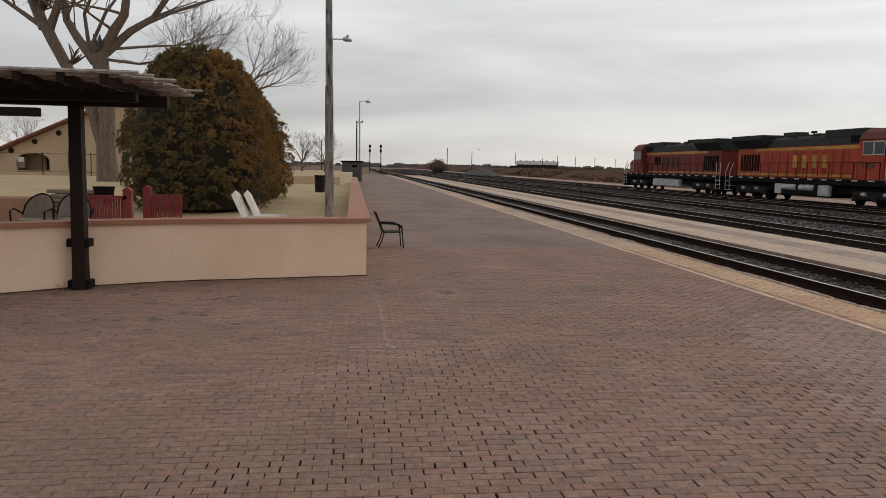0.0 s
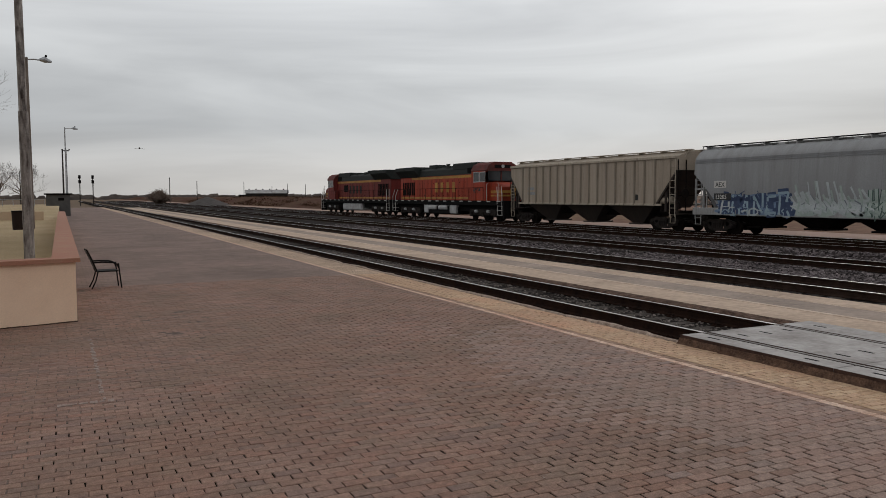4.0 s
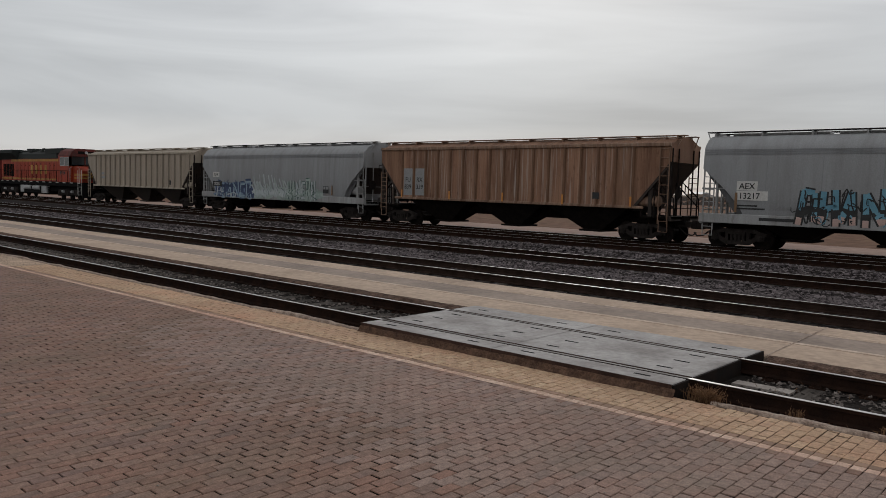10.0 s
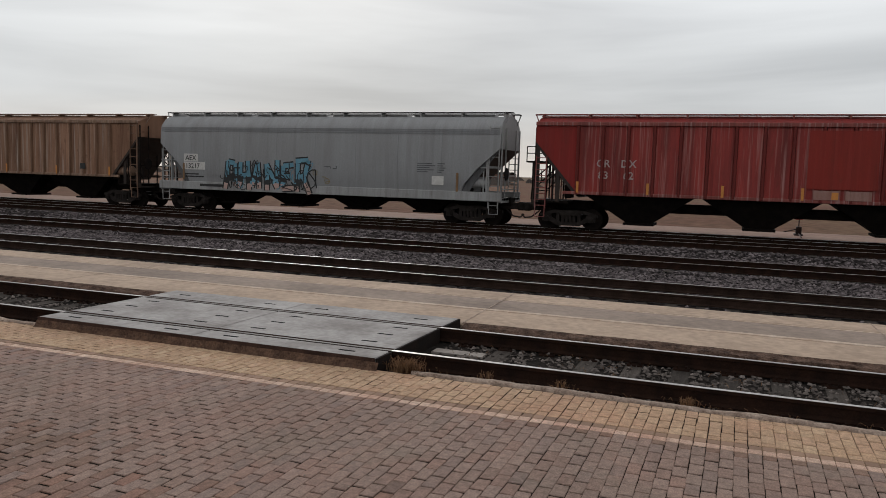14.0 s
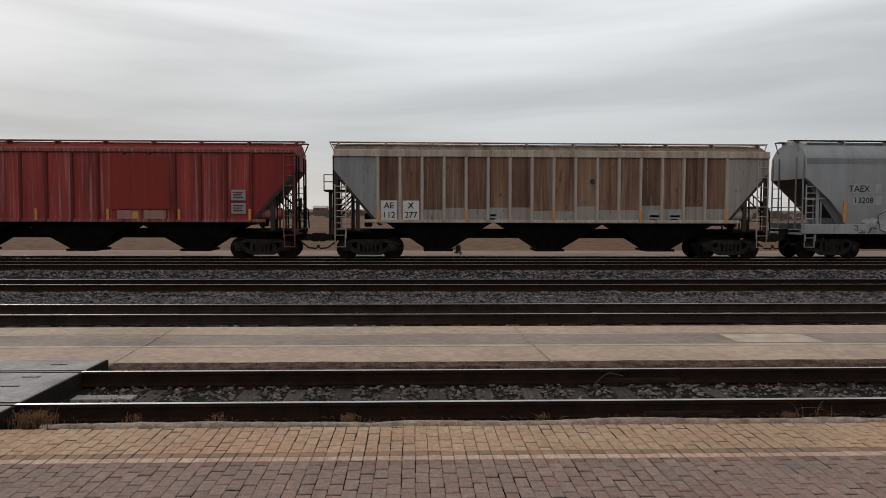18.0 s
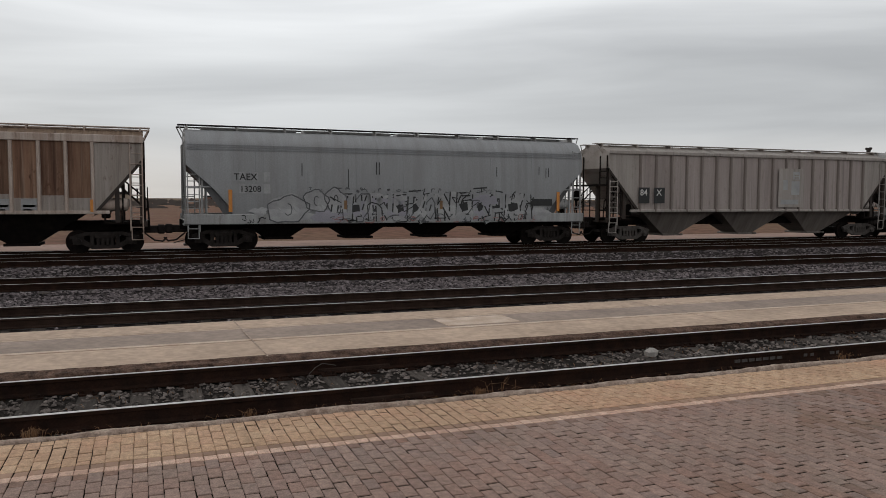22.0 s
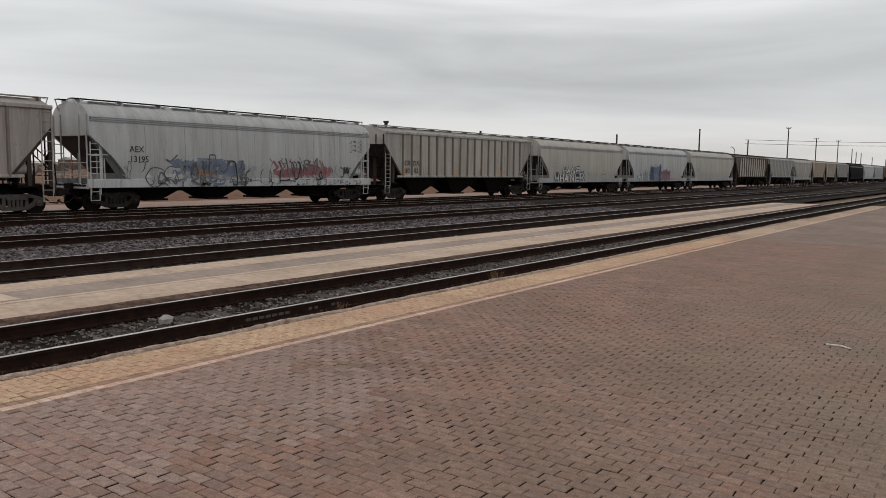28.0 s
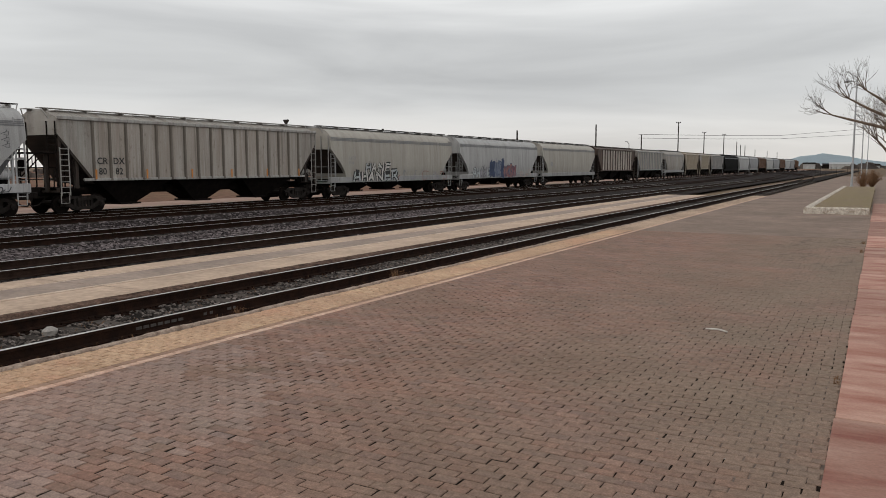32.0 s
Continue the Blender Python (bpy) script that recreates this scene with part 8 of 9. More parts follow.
# far town and mountain past the other end of the yard
rng = random.Random(17)
for i in range(16):
    a = radians(rng.uniform(-4.5, 9.0))
    d = rng.uniform(620, 980)
    w_, h_ = rng.uniform(4, 9), rng.uniform(2.2, 4.2)
    t = thing("far_building", "small pale building far past the yard" if i % 2 else "small dark building far past the yard", "building", pose(math.sin(a) * d, -math.cos(a) * d, -0.4), "far buildings")
    part("wall", Mb().box(-w_, w_, -4, 4, 0, h_), P_WHITE if i % 2 else M_UNDER, t)
    part("roof", Mb().extrude([(-4.4, h_), (4.4, h_), (0, h_ + 1.4)], "x", -w_ - 0.4, w_ + 0.4), M_UNDER if i % 3 else M_GALV, t)
M_FARRED = mat("far_red_brown_wall", (0.22, 0.11, 0.08), 0.95, 0, (0.16, 0.09, 0.07), 0.3, 0.8)
M_FARTAN = mat("far_tan_wall", (0.34, 0.27, 0.21), 0.95, 0, (0.25, 0.19, 0.15), 0.3, 0.8)
for i in range(18):
    a = radians(42 + i * 6.0 + rng.uniform(-2, 2))
    d = rng.uniform(420, 700)
    w_, h_ = rng.uniform(4, 9), rng.uniform(2.6, 4.0)
    t = thing("far_building", "small red-brown building far beyond the field" if i % 2 else "small tan building far beyond the field", "building", pose(math.sin(a) * d, -math.cos(a) * d, -0.1, 0, 0, 90 - 57.3 * a + 90), "far buildings")
    part("wall", Mb().box(-w_, w_, -4, 4, 0, h_), M_FARRED if i % 2 else M_FARTAN, t)
    part("roof", Mb().extrude([(-4.4, h_), (4.4, h_), (0, h_ + 1.5)], "x", -w_ - 0.4, w_ + 0.4), M_UNDER if i % 3 else M_GALV, t)
    for q in (-0.5, 0.4):
        for sy in (-1, 1):
            part("window", Mb().box(q * w_ - 0.5, q * w_ + 0.5, *sorted((sy * 3.9, sy * 4.05)), 1.0, 2.0), M_SHADE, t)
hz = Mb()
for k in range(900):
    a = radians(rng.uniform(-14, 40)) if k % 2 else radians(rng.uniform(150, 200))
    d = rng.uniform(650, 1300)
    x, y = math.sin(a) * d, -math.cos(a) * d
    s, h_ = rng.uniform(3, 9), rng.uniform(2.0, 5.5)
    hz.add([(x - s, y, -0.4), (x + s, y, -0.4), (x + s * 0.5, y, h_), (x - s * 0.4, y + 1, h_ * 0.9), (x, y - s, -0.4), (x, y + s, -0.4), (x, y + s * 0.3, h_)], [(0, 1, 2, 3), (4, 5, 6)])
for k in range(900):
    a = radians(rng.uniform(35, 155))
    d = rng.uniform(150, 520)
    x, y = math.sin(a) * d, -math.cos(a) * d
    s, h_ = rng.uniform(1.0, 3.5), rng.uniform(0.5, 1.5) * (0.6 + d / 600)
    hz.add([(x, y - s, -0.2), (x, y + s, -0.2), (x, y + s * 0.6, h_ * 0.8), (x, y + s * 0.1, h_), (x, y - s * 0.5, h_ * 0.7), (x - s, y, -0.2), (x + s, y, -0.2), (x + s * 0.4, y, h_ * 0.9), (x - s * 0.5, y, h_ * 0.75)], [(0, 1, 2, 3, 4), (5, 6, 7, 8)])
tagged(part("far_trees", hz, mat("far_winter_woods", (0.10, 0.085, 0.08), 1.0, 0, (0.15, 0.12, 0.10), 0.02, 0.8, bump=0)), "dim line of winter trees on the horizon", "woods", "", "stuff")
m = Mb()
prof_m = ((1000, 0), (760, 8), (560, 14), (420, 20), (330, 30), (285, 47), (235, 52), (205, 60), (160, 52), (110, 44), (60, 30), (0, 20), (-150, 12), (-400, 0))
for x, z in prof_m:
    m.v += [(x, -3480, z * 0.85 + 2), (x, -3480, -3), (x + 30, -3800, -3)]
for i in range(len(prof_m) - 1):
    k = i * 3
    m.f += [(k, k + 3, k + 4, k + 1), (k, k + 2, k + 5, k + 3)]
# distance haze is mixed into the mountain's base colour
structure("mountain", m, mat("hazy_blue_mountain", (0.42, 0.52, 0.58), 1.0, 0, (0.36, 0.45, 0.52), 0.01, 0.7, bump=0), "hazy blue mountain on the horizon", "mountain", 60)
t = thing("mesh_fence", "chain link fence across the end of the yard", "fence", pose(7.7, -181.5, 0.0))
for i in range(9):
    part("fence_post", Mb().tube([(-4 + i, 0, -0.4), (-4 + i, 0, 1.9)], 0.03, 6), M_POLE_DK, t)
for z in (0.1, 0.7, 1.3, 1.85):
    part("rail", Mb().tube([(-4, 0, z), (4, 0, z)], 0.018, 6), M_POLE_DK, t)


# ---- house beyond the lawn ----
H = thing("house", "tan stucco mission-style house with red tile roof", "house", pose(0, 0, 0))
M_HSTUC = mat("pale_tan_stucco", (0.50, 0.37, 0.25), 0.9, 0, (0.42, 0.30, 0.20), 0.4, 0.6, 30, 0.08, 0.2, 40, 0.01)
M_TILE = mat("red_clay_tile", (0.20, 0.075, 0.05), 0.85, 0, (0.27, 0.13, 0.09), 1.5, 0.8, 20, 0.2, 0.3, random_amt=0.25, island=True)


def roof_z(x):
    return 2.9 + (x + 32.2) * (8.2 - 2.9) / (32.2 - 20.6) if x < -20.6 else 8.2 - (x + 20.6) * 0.457


fw = Mb()
ax = [-31.4 + i * (31.4 - 28.47) / 10 for i in range(11)]
arch = [(x, 1.75 + 0.75 * math.sqrt(max(0, 1 - ((x + 29.93) / 1.47) ** 2)) ** 0.6) for x in ax]
fw.extrude([(-34, 0.2), (-31.4, 0.2), (-31.4, roof_z(-31.4)), (-34, roof_z(-34))], "y", 77, 77.4)
for (xa, za), (xb, zb) in zip(arch, arch[1:]):
    fw.extrude([(xa, za), (xb, zb), (xb, roof_z(xb)), (xa, roof_z(xa))], "y", 77, 77.4)
fw.extrude([(-28.47, 0.2), (-26.66, 0.2), (-26.66, roof_z(-26.66)), (-28.47, roof_z(-28.47))], "y", 77, 77.4)
fw.extrude([(-26.66, 0.2), (-25.9, 0.2), (-25.9, 1.2), (-26.66, 1.2)], "y", 77, 77.4)
fw.extrude([(-26.66, 2.95), (-25.9, 2.95), (-25.9, roof_z(-25.9)), (-26.66, roof_z(-26.66))], "y", 77, 77.4)
fw.extrude([(-25.9, 0.2), (-9, 0.2), (-9, roof_z(-9)), (-20.6, 8.2), (-25.9, roof_z(-25.9))], "y", 77, 77.4)
part("front_wall", fw, M_HSTUC, H)
part("side_wall", Mb().box(-34, -33.7, 77.4, 90, 0.2, 2.0), M_HSTUC, H)
part("porch_back", Mb().box(-31.6, -28.3, 79.4, 79.6, 0.2, 2.7), M_HSTUC, H)
part("porch_door", Mb().box(-29.6, -28.6, 79.32, 79.38, 0.6, 2.4, 0.02), M_BROWN_STEEL, H)
part("notice_board", Mb().box(-31.25, -30.7, 76.93, 76.98, 1.7, 2.15), T_WHITE, H)
for (xa, za, xb, zb) in ((-34.8, roof_z(-34.8), -20.6, 8.2), (-20.6, 8.2, -8.6, roof_z(-8.6))):
    part("roof_slope", Mb().add([(xa, 76.5, za + 0.02), (xb, 76.5, zb + 0.02), (xb, 91, zb + 0.02), (xa, 91, za + 0.02), (xa, 76.5, za + 0.22), (xb, 76.5, zb + 0.22), (xb, 91, zb + 0.22), (xa, 91, za + 0.22)],
         [(0, 1, 2, 3), (4, 5, 6, 7), (0, 1, 5, 4), (2, 3, 7, 6), (1, 2, 6, 5), (0, 3, 7, 4)]), M_TILE, H)
tm = Mb()
for i in range(46):
    x = -34.6 + i * 0.56
    tm.tube([(x, 76.35, roof_z(x) + 0.2), (x + 0.5, 76.35, roof_z(x + 0.5) + 0.22)], 0.13, 6)
part("verge_tile", tm, M_TILE, H)
for x, z in ((-31.8, 3.1 - 0.35), (-29.7, 3.9 - 0.3), (-27.55, 4.64 - 0.2), (-23.5, 6.1), (-19.9, 6.7)):
    part("wall_vent", Mb().disc((x, 76.97, z), "y", 0.25, 0.1, 12), M_BROWN_STEEL, H, "dark round tile vent")
wnd = part("window", Mb().box(-26.62, -25.94, 77.25, 77.3, 1.22, 2.93), L_GLASS, H)
for i in range(6):
    part("window_bar", Mb().box(-26.75 + i * 0.17, -26.72 + i * 0.17, 76.9, 76.94, 1.1, 3.0), M_BLACK, wnd)
part("window", Mb().box(-21.9, -21.3, 76.97, 77.0, 1.6, 2.8), L_GLASS, H)

# yard wall and wire fence before the house
b = Mb()
b.box(-40, -8, 66, 66.25, 0.1, 0.95, 0.02)
structure("yard_wall", b, M_HSTUC, "low tan stucco wall before the house", "wall")
t = thing("wire_fence", "thin wire fence on the low yard wall", "fence", pose(0, 65.9, 0.5), "", "")
for i in range(9):
    part("fence_post", Mb().tube([(-36 + i * 3.7, 0, -0.2), (-36 + i * 3.7, 0, 2.1)], 0.035, 6), M_BROWN_STEEL, t)
for z in (0.5, 1.95):
    part("wire", Mb().tube([(-36, 0, z), (-6.4, 0, z)], 0.018, 4), M_BROWN_STEEL, t)
b = Mb()
b.box(-12, -1.2, 58.0, 58.2, 0.3, 1.15, 0.02)
structure("end_wall", b, M_HSTUC, "low tan wall at the end of the lawn", "wall")


# ---- terrace furniture behind the wall ----
M_REDWOOD = mat("red_stained_wood", (0.21, 0.03, 0.028), 0.75, 0, (0.13, 0.025, 0.022), 4, 0.7, 40, 0.15, 0.2)
M_ADOBE = mat("brown_adobe", (0.30, 0.17, 0.11), 0.95, 0, (0.22, 0.12, 0.08), 1.2, 0.8, 40, 0.1, 0.4)
M_WHITEWOOD = mat("white_painted_wood", (0.66, 0.63, 0.58), 0.8, 0, (0.48, 0.44, 0.40), 4, 0.7)
M_MESH = mat("grey_mesh_seat", (0.27, 0.215, 0.185), 0.8, 0, (0.18, 0.14, 0.12), 6, 0.6, 90, 0.3)
M_FLAG = mat("flagstone_pile", (0.22, 0.17, 0.125), 0.9, 0, (0.14, 0.10, 0.075), 3, 0.8)

b = Mb()
b.box(-11, -7.0, 18.2, 18.6, 0.2, 1.22, 0.04)
structure("adobe_wall", b, M_ADOBE, "low brown adobe wall on the terrace", "wall")


def barrel_chair(x, y, z, turn):
    c = thing("terrace_chair", "dark metal barrel chair with a mesh back", "chair", pose(x, y, z, 0, 0, turn), "terrace chairs")
    c.scale = (1.0, 1.0, 0.95)
    n = 14
    back = Mb()
    for i in range(n):
        a = radians(200 + 140 * i / (n - 1))
        k = abs(math.sin(math.pi * i / (n - 1)))
        for zz in (0.45, 0.52 + 0.42 * k ** 0.6):
            back.v.append((0.33 * math.cos(a), 0.30 * math.sin(a), zz))
    for i in range(n - 1):
        back.f.append((2 * i, 2 * i + 2, 2 * i + 3, 2 * i + 1))
    part("backrest", back, M_MESH, c, "fine mesh back")
    rim = [(0.33 * math.cos(radians(200 + 140 * i / 13)), 0.30 * math.sin(radians(200 + 140 * i / 13)), 0.52 + 0.43 * abs(math.sin(math.pi * i / 13)) ** 0.6) for i in range(14)]
    part("frame", Mb().tube(rim, 0.016, 6), M_BLACK, c)
    part("seat", Mb().disc((0, 0, 0.44), "z", 0.30, 0.03, 16), M_MESH, c)
    for a in (35, 145, 215, 325):
        p = (0.30 * math.cos(radians(a)), 0.28 * math.sin(radians(a)))
        part("leg", Mb().tube([(p[0], p[1], 0.44), (p[0] * 1.1, p[1] * 1.1, 0)], 0.015, 6), M_BLACK, c)
    for s in (-1, 1):
        part("armrest", Mb().tube([(s * 0.31, -0.1, 0.55), (s * 0.36, 0.1, 0.66), (s * 0.33, 0.28, 0.62), (s * 0.30, 0.28, 0.0)], 0.016, 6), M_BLACK, c)


barrel_chair(-6.32, 16.1, 0.47, 172)
barrel_chair(-5.70, 16.35, 0.47, 192)
b = Mb()
b.box(-9.0, -4.3, 14.35, 18.2, 0.0, 0.47, 0.02)
structure("terrace", b, M_CONC, "raised terrace floor behind the wall", "floor")

fence = thing("picket_fence", "red slatted fence with pointed posts on the lawn", "fence", pose(0, 0, 0))
for i in range(14):
    x = -6.1 + i * 0.055
    part("slat", Mb().box(x, x + 0.04, 18.45 + i * 0.008, 18.48 + i * 0.008, 0.45, 1.22), M_REDWOOD, fence)
part("rail", Mb().box(-6.15, -5.3, 18.5, 18.56, 1.18, 1.26), M_REDWOOD, fence)
part("gate_post", Mb().box(-5.38, -5.20, 18.5, 18.68, 0.3, 1.36).extrude([(-5.41, 1.36), (-5.17, 1.36), (-5.29, 1.46)], "y", 18.48, 18.70), M_REDWOOD, fence)
part("gate_post", Mb().box(-6.22, -6.00, 23.4, 23.6, 0.2, 1.26).extrude([(-6.25, 1.26), (-5.97, 1.26), (-6.11, 1.36)], "y", 23.38, 23.62), M_REDWOOD, fence)
for i in range(12):
    x = -5.98 + i * 0.07
    part("slat", Mb().box(x, x + 0.05, 23.5, 23.54, 0.4, 1.1), M_REDWOOD, fence)

t = thing("planter_pot", "dark glazed planter pot on the lawn", "pot", pose(-7.0, 22.5, 0.85))
part("pot", Mb().tube([(0, 0, 0), (0, 0, 0.15), (0, 0, 0.42), (0, 0, 0.48)], [0.18, 0.24, 0.27, 0.30], 14), M_BLACK, t, "", 40)
part("plinth", Mb().box(-0.28, 0.28, -0.28, 0.28, -0.65, 0.0, 0.02), M_FLAG, t)
t = thing("stone_pile", "pile of flat stones on a low pillar", "stones", pose(-7.75, 22.8, 0.3))
rng = random.Random(2)
for i in range(7):
    part("flat_stone", Mb().box(-0.75 + rng.uniform(-0.1, 0.1), 0.75 + rng.uniform(-0.1, 0.1), -0.3, 0.3, i * 0.12, i * 0.12 + 0.105, 0.02), M_FLAG, t, at=pose(0, 0, 0.1, 0, 0, rng.uniform(-8, 8)))
t = thing("stone_pillar", "rough stone pillar on the terrace", "pillar", pose(-6.72, 20.6, 0.0))
for i in range(9):
    part("stone", Mb().box(-0.2 + rng.uniform(-0.03, 0.03), 0.2 + rng.uniform(-0.03, 0.03), -0.2, 0.2, i * 0.13, i * 0.13 + 0.12, 0.02), M_FLAG, t)


def deck_chair(x, y, z, turn):
    c = thing("garden_chair", "white slatted wooden garden chair on the lawn", "chair", pose(x, y, z, 0, 0, turn), "garden chairs")
    c.scale = (1.1, 1.1, 1.15)
    for i in range(5):
        u = -0.24 + i * 0.12
        part("back_slat", Mb().add([(u - 0.05, 0.25, 0.25), (u + 0.05, 0.25, 0.25), (u + 0.05, 0.60, 1.02 - abs(i - 2) * 0.04), (u - 0.05, 0.60, 1.02 - abs(i - 2) * 0.04),
             (u - 0.05, 0.275, 0.24), (u + 0.05, 0.275, 0.24), (u + 0.05, 0.625, 1.01 - abs(i - 2) * 0.04), (u - 0.05, 0.625, 1.01 - abs(i - 2) * 0.04)],
             [(0, 1, 2, 3), (4, 5, 6, 7), (0, 1, 5, 4), (1, 2, 6, 5), (2, 3, 7, 6), (3, 0, 4, 7)]), M_WHITEWOOD, c)
    part("seat", Mb().add([(-0.28, -0.3, 0.28), (0.28, -0.3, 0.28), (0.28, 0.3, 0.24), (-0.28, 0.3, 0.24), (-0.28, -0.3, 0.25), (0.28, -0.3, 0.25), (0.28, 0.3, 0.21), (-0.28, 0.3, 0.21)],
         [(0, 1, 2, 3), (4, 5, 6, 7), (0, 1, 5, 4), (2, 3, 7, 6), (1, 2, 6, 5), (0, 3, 7, 4)]), M_WHITEWOOD, c)
    for s in (-1, 1):
        part("armrest", Mb().box(s * 0.36 - 0.06, s * 0.36 + 0.06, -0.35, 0.42, 0.36, 0.385), M_WHITEWOOD, c)
        part("leg", Mb().box(s * 0.33 - 0.02, s * 0.33 + 0.02, -0.34, -0.25, 0, 0.36), M_WHITEWOOD, c)
        part("leg", Mb().add([(s * 0.31, -0.25, 0.38), (s * 0.31, -0.25, 0.28), (s * 0.31, 0.65, 0.0), (s * 0.31, 0.65, 0.10), (s * 0.34, -0.25, 0.38), (s * 0.34, -0.25, 0.28), (s * 0.34, 0.65, 0.0), (s * 0.34, 0.65, 0.10)],
             [(0, 1, 2, 3), (4, 5, 6, 7), (0, 1, 5, 4), (1, 2, 6, 5), (2, 3, 7, 6), (3, 0, 4, 7)]), M_WHITEWOOD, c)


deck_chair(-3.0, 23.4, 0.06, 76)
deck_chair(-2.72, 23.9, 0.06, 80)
t = thing("wooden_bench", "low rough wooden bench on the lawn", "bench", pose(-1.9, 24.1, 0.05))
part("seat", Mb().box(-0.55, 0.45, -0.15, 0.15, 0.30, 0.36, 0.01), M_WOODPOLE, t)
for x in (-0.45, 0.35):
    part("leg", Mb().box(x - 0.05, x + 0.05, -0.12, 0.12, 0, 0.30), M_WOODPOLE, t)
t = thing("litter_bin", "dark round litter bin on the lawn", "bin", pose(-2.1, 44.5, 0.42))
part("body", Mb().tube([(0, 0, 0), (0, 0, 0.95)], [0.27, 0.30], 14), M_BROWN_STEEL, t, "", 40)
part("rim", Mb().tube([(0, 0, 0.93), (0, 0, 1.0)], [0.32, 0.32], 14), M_BLACK, t)

# ---- pergola ----
pg = thing("pergola", "dark steel pergola with a ragged reed cover", "pergola", pose(0, 0, -0.1))
post = part("post", Mb().add([(-4.55 + sx * w_, 13.22 + sy * w_, z) for z, w_ in ((0, 0.108), (0.5, 0.100), (3.0, 0.092)) for sx, sy in ((-1, -1), (1, -1), (1, 1), (-1, 1))],
     [(0, 1, 5, 4), (1, 2, 6, 5), (2, 3, 7, 6), (3, 0, 4, 7), (4, 5, 9, 8), (5, 6, 10, 9), (6, 7, 11, 10), (7, 4, 8, 11)]), M_BROWN_STEEL, pg)
for z in (0.12, 0.78):
    for sx in (-1, 1):
        part("bracket", Mb().box(-4.55 + sx * 0.135 - 0.035, -4.55 + sx * 0.135 + 0.035, 13.10, 13.35, z, z + 0.13, 0.01).disc((-4.55 + sx * 0.135, 13.09, z + 0.06), "y", 0.02, 0.03, 8), M_BLACK, post)
part("main_beam", Mb().box(-13, -3.15, 13.12, 13.32, 2.98, 3.16, 0.01), M_BROWN_STEEL, pg)
part("main_beam", Mb().box(-13, -4.62, 11.9, 12.05, 2.74, 2.86, 0.01), M_BROWN_STEEL, pg)
part("main_beam", Mb().box(-13, -3.4, 12.3, 12.45, 3.0, 3.14, 0.01), M_BROWN_STEEL, pg)
for i in range(13):
    x = -3.55 - i * 0.55
    part("rafter", Mb().box(x - 0.05, x + 0.05, 11.3, 14.2, 3.16, 3.29, 0.01), M_BROWN_STEEL, pg)
rng = random.Random(12)
reeds = Mb()
for i in range(70):
    y = 11.3 + i * 0.042
    x1 = -3.3 + rng.uniform(-0.15, 0.35) + (0.25 if rng.random() < 0.2 else 0)
    z = 3.31 + rng.uniform(0, 0.03)
    reeds.tube([(-12.5, y, z), (-7, y + rng.uniform(-0.03, 0.03), z + rng.uniform(-0.01, 0.02)), (x1, y + rng.uniform(-0.05, 0.05), z - rng.uniform(0, 0.06))], rng.uniform(0.018, 0.03), 5)
tagged(part("reed_cover", reeds, M_REED, pg, "grey weathered reed poles"), "", "", "", "stuff")

# ---- metal armchair on the platform ----
c = thing("patio_chair", "black metal patio armchair standing on the brick platform", "chair", pose(0.67, 19.9, 0.0, 0, 0, 4))
c.scale = (0.9, 0.9, 0.92)
for s in (-1, 1):
    part("leg", Mb().tube([(0.30, s * 0.27, 0.62), (0.33, s * 0.28, 0.3), (0.36, s * 0.29, 0)], 0.018, 6), M_BLACK, c)
    part("leg", Mb().tube([(-0.18, s * 0.25, 0.43), (-0.24, s * 0.26, 0.2), (-0.34, s * 0.28, 0)], 0.018, 6), M_BLACK, c)
    part("armrest", Mb().tube([(-0.30, s * 0.28, 0.66), (-0.1, s * 0.30, 0.665), (0.15, s * 0.30, 0.65), (0.27, s * 0.28, 0.60), (0.31, s * 0.27, 0.5)], 0.022, 6), M_BLACK, c)
    part("back_upright", Mb().tube([(-0.20, s * 0.25, 0.42), (-0.30, s * 0.25, 0.7), (-0.42, s * 0.24, 0.97)], 0.018, 6), M_BLACK, c)
part("seat", Mb().box(-0.22, 0.30, -0.26, 0.26, 0.415, 0.445, 0.012), M_BLACK, c)
for i in range(7):
    k = i / 6
    part("back_slat", Mb().box(-0.24 - 0.19 * k - 0.01, -0.24 - 0.19 * k + 0.01, -0.24, 0.24, 0.50 + 0.44 * k, 0.545 + 0.44 * k), M_BLACK, c)


# ---- small things along the platform track ----
def tuft(x, y, z, h, n, seed, spread=0.6):
    t = thing("weed", "dry straw-coloured weed at the platform edge", "weed", pose(x, y, z), "weeds")
    rng = random.Random(seed)
    m = Mb()
    for _ in range(n):
        a = rng.uniform(0, 6.28)
        k = rng.uniform(0.3, 1)
        bx, by = rng.gauss(0, 0.15 * h + 0.01), rng.gauss(0, 0.5 * h)
        q = rng.uniform(0.15, 1.1) * spread * h
        m.tube([(bx, by, -0.03), (bx + math.cos(a) * q * 0.4, by + math.sin(a) * q * 0.4, h * 0.55 * k), (bx + math.cos(a) * q, by + math.sin(a) * q, h * k * rng.uniform(0.5, 1))], [0.0035, 0.0025, 0.0012], 3, False)
        if rng.random() < 0.5:
            m.tube([(bx + math.cos(a) * q * 0.4, by + math.sin(a) * q * 0.4, h * 0.55 * k), (bx + rng.gauss(0, h * 0.3), by + rng.gauss(0, h * 0.3), h * k * 0.9)], [0.0025, 0.001], 3, False)
    tagged(part("stem_clump", m, M_STRAW, t), "", "", "", "stuff")


